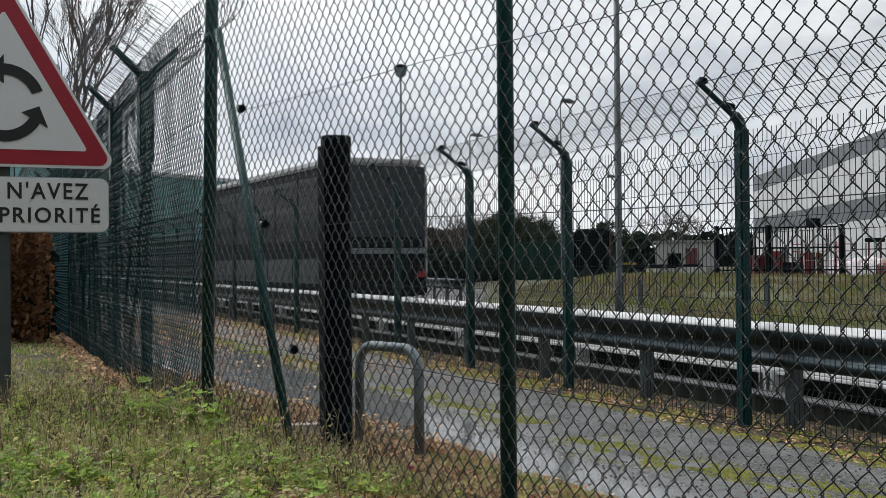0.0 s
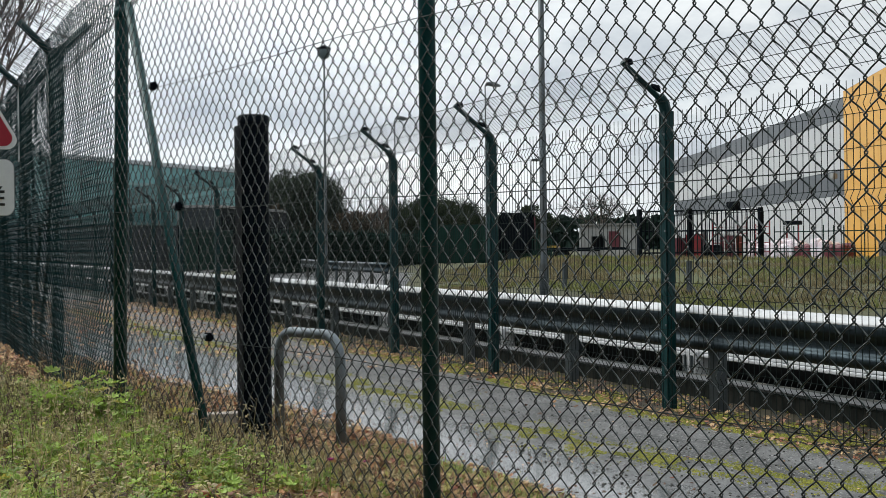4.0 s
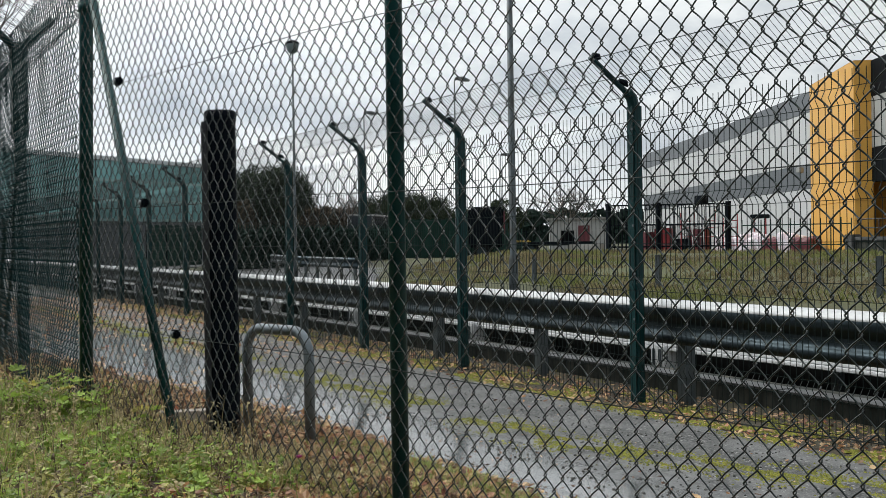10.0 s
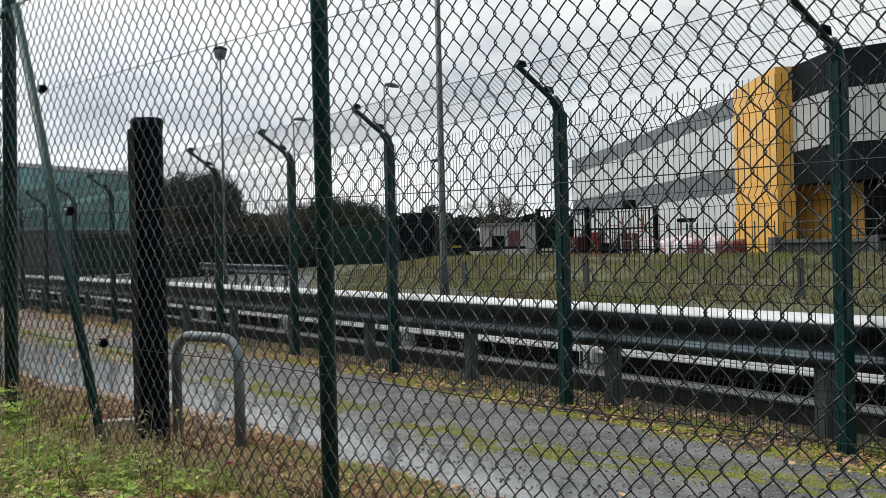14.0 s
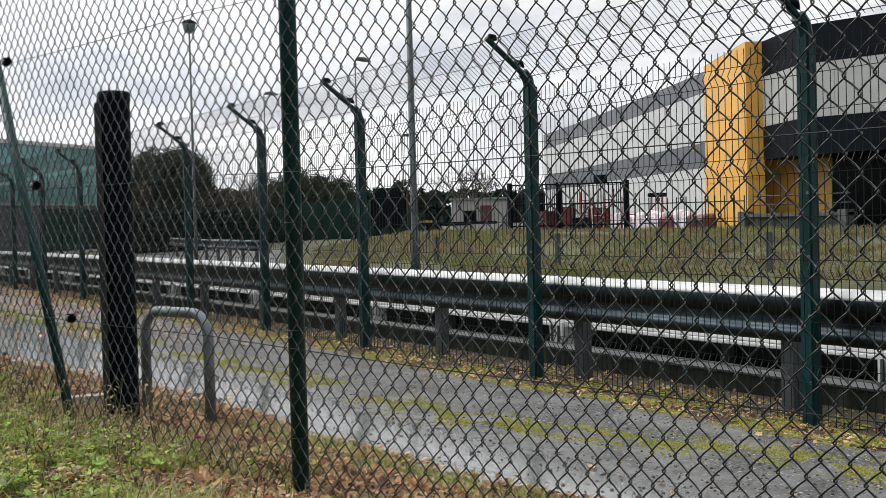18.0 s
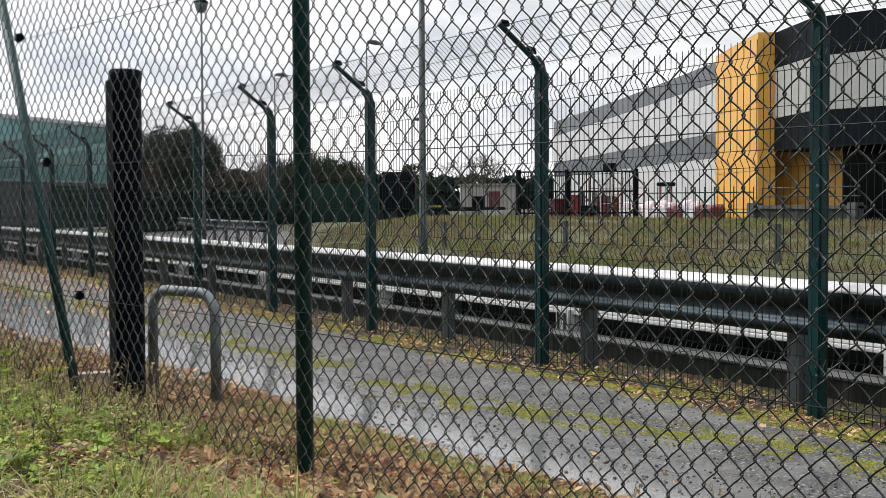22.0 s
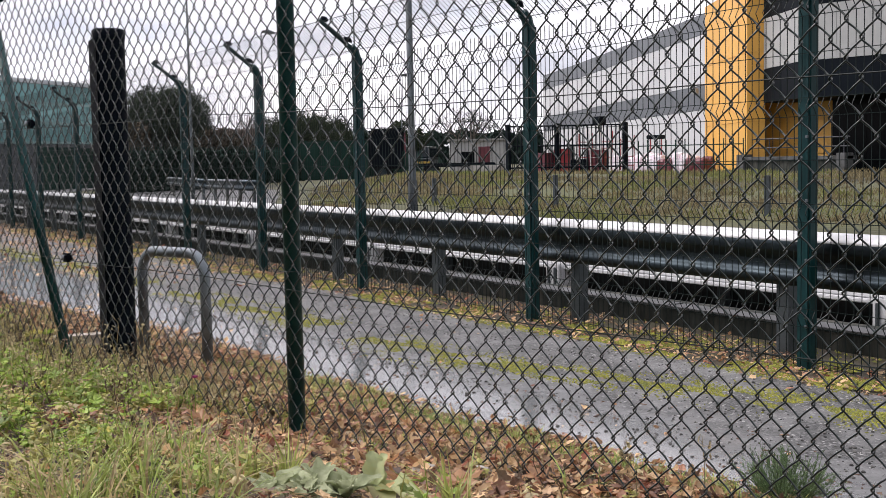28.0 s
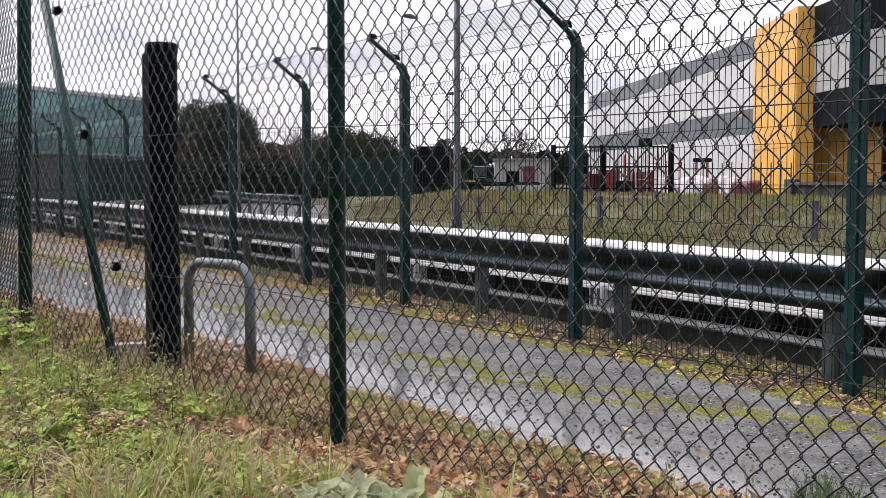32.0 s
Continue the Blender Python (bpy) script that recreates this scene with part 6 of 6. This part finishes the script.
def weeds():
    """Leafy weeds, withered stems and seed stalks on the bank."""
    random.seed(47)
    g, yl, r, st, ol = Shape(), Shape(), Shape(), Shape(), Shape()

    def spot(lo=-0.1):
        x = -1.9 - 6.6 * rnd(0, 1) ** 0.8
        y = rnd(-5.7, fence_y(x) + lo)
        return (x, y, bank_z(x, y)) if math.hypot(x, y + 5.1) > 1.9 and clear_of(x, y) else None

    def rosette(at, count, reach, size, out):
        for i in range(count):
            a, L = rnd(0, 6.283), reach * rnd(0.35, 1.0)
            rise = rnd(0.4, 1.2)
            p = Vector(at)
            q = p + Vector((math.cos(a) * L * 0.75, math.sin(a) * L * 0.75, L * rise))
            out.tube([p, p.lerp(q, 0.55) + Vector((0, 0, L * 0.1)), q], [0.0014, 0.0012, 0.0008], 3, False)
            round_leaf(yl if random.random() < 0.05 else out, q, size * rnd(0.6, 1.25), a - math.pi / 2, rnd(-0.5, 0.5), random.choice((5, 5, 7)))

    def leafy_stem(at, h, size, out, count):
        p = Vector(at)
        q = p + Vector((rnd(-0.3, 0.3), rnd(-0.3, 0.3), 1)).normalized() * h
        out.tube([p, p.lerp(q, 0.5) + Vector((rnd(-0.01, 0.01), rnd(-0.01, 0.01), 0)), q], [0.0022, 0.0017, 0.0009], 3, False)
        for i in range(count):
            t = rnd(0.12, 1.0)
            leaf_shape(out, p.lerp(q, t), size * rnd(0.6, 1.3) * (1.15 - 0.4 * t), rnd(0, 6.283), rnd(-0.3, 0.7), rnd(-0.7, 0.1), rnd(0.4, 0.8), 1)

    def seed_stalk(at, h, out):
        p = Vector(at)
        q = p + Vector((rnd(-0.25, 0.25) * h, rnd(-0.25, 0.25) * h, h))
        m = p.lerp(q, 0.5) + Vector((rnd(-0.02, 0.02), rnd(-0.02, 0.02), 0))
        out.tube([p, m, q], [0.0017, 0.0013, 0.0008], 3, False)
        for i in range(random.randint(3, 8)):
            c = m.lerp(q, rnd(0.0, 1.0))
            e = c + Vector((rnd(-0.03, 0.03), rnd(-0.03, 0.03), rnd(0.0, 0.03)))
            out.tube([c, e], [0.0009, 0.0007], 3, False)
            for k in range(random.randint(1, 4)):
                leaf_shape(out, e, rnd(0.005, 0.014), rnd(0, 6.28), rnd(-1.2, 1.2), rnd(-1, 1), rnd(0.5, 1.0))

    for _ in range(1200):
        at = spot()
        if not at:
            continue
        x, y, z = at
        lush = noise.noise((x * 1.2, y * 1.2, 31)) + (0.22 if x < -4.0 else 0.06)
        edge = fence_y(x) - y
        if lush < rnd(-0.2, 0.2) or edge < 0.45 and x > -4.0 and random.random() < 0.9:
            continue
        near = 0.8 if x > -3.6 else 1.0
        if random.random() < 0.62:
            rosette(at, random.randint(6, 16), rnd(0.03, 0.12) * near, rnd(0.018, 0.052) * near, g)
        else:
            leafy_stem(at, rnd(0.06, 0.19) * near, rnd(0.016, 0.038) * near, g, random.randint(8, 18))
    for k in range(26):                          # the tall clump before the corner post
        x, y = -6.55 + random.gauss(0, 0.28), -4.12 + random.gauss(0, 0.10)
        rosette((x, y, bank_z(x, y)), random.randint(8, 14), rnd(0.12, 0.30), rnd(0.045, 0.075), g)
    for k in range(30):
        x, y = rnd(-6.6, -4.6), rnd(-4.35, -3.85)
        rosette((x, y, bank_z(x, y)), random.randint(6, 12), rnd(0.06, 0.17), rnd(0.03, 0.055), g)
    for _ in range(1900):                        # low olive undergrowth
        at = spot(0.45)
        if not at or at[0] > -4.1 and fence_y(at[0]) - at[1] < 0.6 and random.random() < 0.8:
            continue
        leafy_stem(at, rnd(0.03, 0.12), rnd(0.012, 0.03), ol, random.randint(7, 14))
    for _ in range(2100):                        # withered leaf clumps, thickest towards the fence
        at = spot(0.25)
        if not at:
            continue
        x, y, z = at
        edge = fence_y(x) - y
        if x > -4.1 and edge < 0.6 and random.random() < 0.75:
            continue
        if edge > 0.7 and noise.noise((x * 1.6, y * 1.6, 77)) < 0.05 and random.random() < (0.4 if x < -4 else 0.7):
            continue
        leafy_stem(at, rnd(0.03, 0.13) * (0.6 if x > -4.6 else 1.0), rnd(0.012, 0.03), r if random.random() < 0.88 else st, random.randint(6, 14))
    for _ in range(800):                        # fading growth on both sides of the fence's foot
        x = -4.1 - 2.4 * rnd(0, 1)
        y = fence_y(x) + rnd(-0.50, 0.35)
        if y > path_edge(x) - 0.12 or not clear_of(x, y):
            continue
        kind = random.random()
        at = (x, y, bank_z(x, y))
        if kind < 0.62:
            leafy_stem(at, rnd(0.02, 0.08), rnd(0.012, 0.026), ol if kind < 0.40 else g, random.randint(6, 12))
        else:
            seed_stalk(at, rnd(0.05, 0.14), r if kind < 0.95 else st)
    for _ in range(1050):
        at = spot(0.15)
        if at and (at[0] < -4.1 or random.random() < 0.35):
            seed_stalk(at, rnd(0.08, 0.26) * (1.25 if at[0] < -4.2 else 0.75), st if random.random() < 0.55 else r)
    tagged(part("weeds", g, PLANT), "leafy bright green weeds on the bank", "weeds", "", "stuff")
    tagged(part("olive_weeds", ol, PLANT_OLIVE), "low olive-green fading weeds", "weeds", "", "stuff")
    tagged(part("yellow_weed_leaves", yl, PLANT_YELLOW), "single yellowing leaves among the weeds", "weeds", "", "stuff")
    tagged(part("withered_weeds", r, PLANT_RED), "withered reddish-brown weeds", "weeds", "", "stuff")
    tagged(part("seed_stalks", st, STALK), "thin dark dry seed stalks", "weeds", "", "stuff")
    for x, y, dz in ((-4.05, -3.62, 0.16), (-6.2, -4.6, 0.14), (-4.24, -4.36, 0.08), (-4.75, -3.2, 0.1)):
        f = thing("pink_flower", "tiny pink wild flower on a thin stem", "flower", (x, y, bank_z(x, y)))
        part("stem", Shape().tube([(0, 0, -0.02), (0.01, 0, dz)], 0.0015, 4), PLANT, f)
        pet = Shape()
        for k in range(5):
            leaf_shape(pet, (0.01, 0, dz), 0.016, k * 1.257, 0.5, 0.2, 0.8)
        part("petals", pet, PINK, f)


weeds()


def moss():
    random.seed(53)
    s = Shape()
    for _ in range(112000):
        x = -0.5 - 23 * rnd(0, 1) ** 1.4
        if random.random() < 0.53:
            mid = lerp(x, ((-24, -1.75), (-9, -1.5), (-7, -1.42), (-5.4, -1.45), (-4.8, -1.29), (-4.2, -0.95), (-3.4, -0.75))) + 0.12 * noise.noise((x * 0.9, 0, 2))
            y = mid + random.gauss(0, 0.13)
            if noise.noise((x * 0.8, 4, 1)) < -0.34 or noise.noise((x * 3, y * 7, 8)) < -0.08:
                continue
        else:
            y = -0.36 + abs(random.gauss(0, 0.35)) - 0.12 * rnd(0, 1)
            if noise.noise((x * 2.2, y * 4.0, 8)) < 0.0:
                continue
        z = ground_z(x, y) + 0.011
        r = rnd(0.005, 0.016)
        n = len(s.v)
        k = 5
        s.v.append((x, y, z + rnd(0.003, 0.010)))
        for i in range(k):
            a = 6.283 * i / k
            q = r * rnd(0.5, 1.3)
            s.v.append((x + q * 1.3 * math.cos(a), y + q * math.sin(a), z - 0.004))
        s.f += [(n, n + 1 + i, n + 1 + (i + 1) % k) for i in range(k)]
    tagged(part("moss", s, MOSS), "yellow-green moss on the path and fence strip", "moss", "", "stuff")
    s = Shape()
    for _ in range(14000):
        x, y = -0.8 - 13 * rnd(0, 1) ** 1.5, rnd(-2.1, 0.3)
        z = ground_z(x, y) + 0.012
        r = 0.0016 + 0.008 * rnd(0, 1) ** 4
        s.tube([(x, y, z - 0.004), (x, y, z + r * 0.5), (x, y, z + r * 0.9)], [r, r * 0.9, r * 0.3], 5)
    debris = Shape()
    for _ in range(5200):
        x = -0.9 - 12 * rnd(0, 1) ** 1.4
        y = path_edge(x) + abs(random.gauss(0, 0.45))
        if y > -0.5 or noise.noise((x * 1.6, y * 3.0, 40)) < rnd(-0.3, 0.25):
            continue
        z, r, a = ground_z(x, y) + 0.010, 0.0018 + 0.006 * rnd(0, 1) ** 3, rnd(0, 3.14)
        dx, dy = math.cos(a) * r * rnd(1.0, 2.2), math.sin(a) * r * rnd(1.0, 2.2)
        debris.tube([(x - dx, y - dy, z), (x, y, z + r * 0.4), (x + dx, y + dy, z)], [r * 0.5, r * 0.8, r * 0.4], 5)
    tagged(part("path_debris", debris, LITTER_DARK), "dark bits of bark and stone on the wet path", "debris", "", "stuff")
    tagged(part("gravel", s, surf("grey_gravel", (0.12, 0.118, 0.11), (0.05, 0.05, 0.05), 30, 0.8, vary=0.8, island=True)), "loose grey gravel on the asphalt", "gravel", "", "stuff")


moss()


def felted_leaf(size, wide, yaw, pitch, droop):
    """A soft leaf with a ruffled margin, a sunken midrib and a drooping tip."""
    s = Shape()
    m = Euler((pitch, rnd(-0.3, 0.3), yaw)).to_matrix()
    rows, cols = 12, 8
    ph, fold = rnd(0, 6.28), rnd(0.15, 0.55)
    for i in range(rows + 1):
        t = i / rows
        w = size * wide * (math.sin(math.pi * min(1.0, 0.10 + 0.86 * t)) ** 0.7)
        for k in range(cols + 1):
            u = 2 * k / cols - 1
            wave = 0.06 * size * u * u * math.sin(13 * t + ph + 2.5 * u) + 0.03 * size * noise.noise((u * 3 + ph, t * 6, yaw))
            v = m @ Vector((u * w * 0.5 * (1 + 0.08 * math.sin(17 * t + ph * u)), t * size, fold * u * u * w * 0.5 - droop * size * t ** 3 + wave))
            s.v.append(tuple(v))
    for i in range(rows):
        for k in range(cols):
            a = i * (cols + 1) + k
            s.f.append((a, a + 1, a + cols + 2, a + cols + 1))
    return s


def mullein(at, seed):
    """Crowded upright felted leaves in several heads."""
    random.seed(seed)
    m = thing("mullein_plant", "rosette of large felted grey-green leaves beside the fence post", "plant", at)
    for hx, hy, n, k in ((0.0, 0.0, 17, 1.0), (0.045, 0.07, 15, 0.9), (-0.05, -0.07, 15, 1.0), (0.05, -0.05, 13, 0.85), (-0.05, 0.06, 14, 0.9), (0.0, -0.13, 11, 0.85)):
        for i in range(n):
            ring = i / n
            s = felted_leaf((0.098 - 0.04 * ring + rnd(-0.015, 0.015)) * k, rnd(0.42, 0.62), i * 2.4 + rnd(-0.4, 0.4), 0.45 + 0.95 * ring + rnd(-0.15, 0.15), rnd(0.05, 0.5))
            part("leaf", s, MULLEIN, m, "", True).matrix_basis = pose(hx, hy, 0.0)
    return m


mullein((-2.30, -3.99, bank_z(-2.30, -3.99)), 61)


def lobed_leaf(size, lobes, curl):
    """A broad leaf with pointed lobes, folded along its veins."""
    s = Shape()
    s.v.append((0, 0, 0))
    n = lobes * 4
    for i in range(n + 1):
        a = math.radians(-150 + 300 * i / n) + math.pi / 2
        k = i % 4
        r = size * (0.5 + 0.5 * math.cos((a - math.pi / 2) * 0.35)) * (1.0 if k == 2 else 0.72 if k in (1, 3) else 0.5) * rnd(0.9, 1.1)
        s.v.append((r * math.cos(a), r * math.sin(a), curl * r * r / size + size * 0.10 * (1 if k == 0 else -0.4) + rnd(-0.05, 0.05) * size))
    s.f = [(0, i + 1, i + 2) for i in range(n)]
    return s


def big_leaves():
    random.seed(63)
    for x, y, size, mat, lab, tilt in ((-2.44, -3.66, 0.075, LITTER, "large curled orange-brown plane leaf", 95), (-2.23, -3.68, 0.065, LITTER_PINK, "large curled rose-brown plane leaf", 45), (-2.42, -3.50, 0.075, LITTER, "large brown lobed fallen leaf", 20), (-2.40, -3.24, 0.075, LITTER, "large brown lobed fallen leaf", 15),
                                       (-2.2, -3.05, 0.07, LITTER_TAN, "large curled tan plane leaf", 20), (-2.05, -2.7, 0.06, LITTER, "large brown lobed fallen leaf", 30), (-3.6, -3.75, 0.07, LITTER_DARK, "large dark fallen leaf", 15),
                                       (-3.9, -3.65, 0.07, LITTER, "large brown lobed fallen leaf", 25), (-3.5, -3.95, 0.07, LITTER_DARK, "large dark fallen leaf", 20), (-3.1, -4.0, 0.07, LITTER, "large brown lobed fallen leaf", 20), (-3.3, -4.15, 0.06, LITTER_TAN, "large curled tan plane leaf", 15)):
        t = thing("large_leaf", lab, "leaf", (x, y, bank_z(x, y) + 0.02), rnd(0, 360))
        o = part("blade", lobed_leaf(size, 5, rnd(-0.3, 0.5)), mat, t)
        o.matrix_basis = pose(0, 0, 0.006, tilt * 0.4, rnd(-8, 8), 0)
    d = thing("dock_plant", "broad drooping green dock leaves beside the fence", "plant", (-2.34, -3.80, bank_z(-2.34, -3.80)))
    for k, (yaw, L) in enumerate(((20, 0.10), (75, 0.105), (-40, 0.13), (150, 0.10), (-75, 0.15), (-110, 0.14))):
        part("leaf", felted_leaf(L, 0.55, math.radians(yaw), 1.1 if k < 2 else 0.45, 0.15 if k < 2 else 0.6), DOCK, d, "", True)
    for x, y, r in ((-3.40, -3.27, 0.055), (-2.72, -3.42, 0.05), (-2.62, -3.30, 0.035), (-3.22, -3.34, 0.03), (-2.9, -3.30, 0.035)):
        t = thing("stone", "pale rounded stone in the leaf litter", "stone", (x, y, bank_z(x, y)))
        bm = bmesh.new()
        bmesh.ops.create_icosphere(bm, subdivisions=2, radius=r)
        for v in bm.verts:
            v.co *= 1 + 0.25 * noise.noise(v.co * 30 + Vector((x, y, 0)))
            v.co.z *= 0.65
        me = bpy.data.meshes.new("rock")
        bm.to_mesh(me)
        bm.free()
        me.materials.append(STONE)
        part("rock", me, None, t)


big_leaves()


def bush(at):
    random.seed(67)
    b = thing("heather_bush", "low bushy plant with fine grey-green needle shoots", "plant", at)
    s = Shape()
    for _ in range(190):
        a, el = rnd(0, 6.28), rnd(0.15, 1.35)
        p = Vector((0.07 * math.cos(a), 0.07 * math.sin(a), 0)) * rnd(0, 1)
        d = Vector((math.cos(a) * math.cos(el), math.sin(a) * math.cos(el), math.sin(el)))
        pts = [p.copy()]
        for k in range(5):
            d = (d + Vector((rnd(-0.35, 0.35), rnd(-0.35, 0.35), rnd(-0.1, 0.3)))).normalized()
            p = p + d * rnd(0.02, 0.045)
            pts.append(p.copy())
        s.tube(pts, [0.0016, 0.0015, 0.0013, 0.0011, 0.0009, 0.0006], 3, False)
        for k in range(20):
            i = random.randint(1, 4)
            c = pts[i].lerp(pts[i + 1], rnd(0, 1))
            e = ((pts[i + 1] - pts[i]).normalized() + Vector((rnd(-1, 1), rnd(-1, 1), rnd(-0.6, 0.8)))).normalized() * rnd(0.010, 0.022)
            w = e.orthogonal().normalized() * 0.0014
            s.face(c - w, c + w, c + e)
    tagged(part("foliage", s, BUSHY, b), kind="stuff")


bush((-2.55, -2.11, ground_z(-2.55, -2.11)))


# ---- traffic ----
def coach(name, label, paint, length, height):
    """A coach whose rear end stands at the origin and whose front points along +x."""
    c = thing(name, label, "coach")
    w = 1.25
    body = Shape().box(0, -w, 0.40, length, w, height, 0.22)
    part("body", body, paint, c)
    part("roof", Shape().box(0.10, -w + 0.10, height - 0.10, length - 0.3, w - 0.10, height + 0.06, 0.05), BUS_LIGHT, c, "pale roof edge")
    part("rear_window", Shape().box(-0.015, -w + 0.12, height * 0.50, 0.02, w - 0.12, height - 0.12, 0.006), BUS_GLASS if paint is BUS_LIGHT else REAR_GLASS, c)
    part("rear_stripe", Shape().box(-0.016, -w + 0.06, 1.42, 0.02, w - 0.06, 1.55, 0.006), PIPE, c, "pale stripe under the window")
    part("engine_grille", Shape().box(-0.014, -w + 0.25, 0.75, 0.02, w - 0.25, 1.30, 0.006), TYRE, c)
    part("bumper", Shape().box(-0.08, -w + 0.08, 0.42, 0.1, w - 0.08, 0.68, 0.05), paint, c)
    for side in (-1, 1):
        part("corner_trim", Shape().box(0.03, side * (w - 0.06) - 0.03, 0.9, 0.10, side * (w - 0.06) + 0.03, height - 0.3, 0.02), BUS_LIGHT, c, "pale corner trim")
    n = 6
    for side in (-1, 1):
        for i in range(n):
            x0 = 0.5 + i * (length - 1.0) / n
            part("side_window", Shape().box(x0, side * w - 0.015, 1.75, x0 + (length - 1.0) / n - 0.08, side * w + 0.015, height - 0.35, 0.006), BUS_GLASS, c)
        for i in range(5):
            x0 = 0.7 + i * (length - 1.6) / 5
            part("locker_door", Shape().box(x0, side * w - 0.012, 0.72, x0 + (length - 1.6) / 5 - 0.07, side * w + 0.012, 1.32, 0.006), REAR_GLASS, c, "grey luggage locker door")
        part("tail_lamp", Shape().box(-0.03, side * (w - 0.22) - 0.12, 0.85, 0.02, side * (w - 0.22) + 0.12, 1.0, 0.01), TAIL_RED, c, "small red tail lamp")
        for x in (2.6, length - 2.6):
            y = side * (w - 0.3)
            wh = part("wheel", Shape().tube([(x, y - 0.14, 0.5), (x, y + 0.31 * side - 0.14 * side, 0.5)], 0.5, 18), TYRE, c)
            part("rim", Shape().tube([(x, side * (w - 0.12), 0.5), (x, side * (w + 0.01), 0.5)], 0.28, 12), GALV, wh)
    return c


coach_away = coach("coach", "dark grey coach driving away along the wet road", BUS_GREY, 12.0, 3.62)


def motions():
    # t, rear end x and y, heading
    spots = ((0, -25.3, 3.68, 184), (0.5, -34.2, 3.16, 183), (1, -43.7, 2.79, 182), (1.5, -51, 2.7, 179), (2, -54.8, 3.01, 161), (2.5, -57.2, 4.83, 139), (3, -59.4, 6.96, 138), (3.5, -61.8, 8.89, 141), (4, -64.2, 10.79, 142), (4.5, -66.7, 12.74, 141), (6.5, -77.1, 21.17, 141), (7, -79.6, 23.27, 140), (8, -84.5, 27.51, 140), (9, -89.8, 31.77, 141), (10, -95.5, 36.22, 141), (11, -101, 40.89, 140),
             (12, -106.5, 45.49, 140), (32, -185, 111, 140))
    walk(coach_away, [(t, pose(x, y, 0.03, 0, 0, turn)) for t, x, y, turn in spots])


motions()
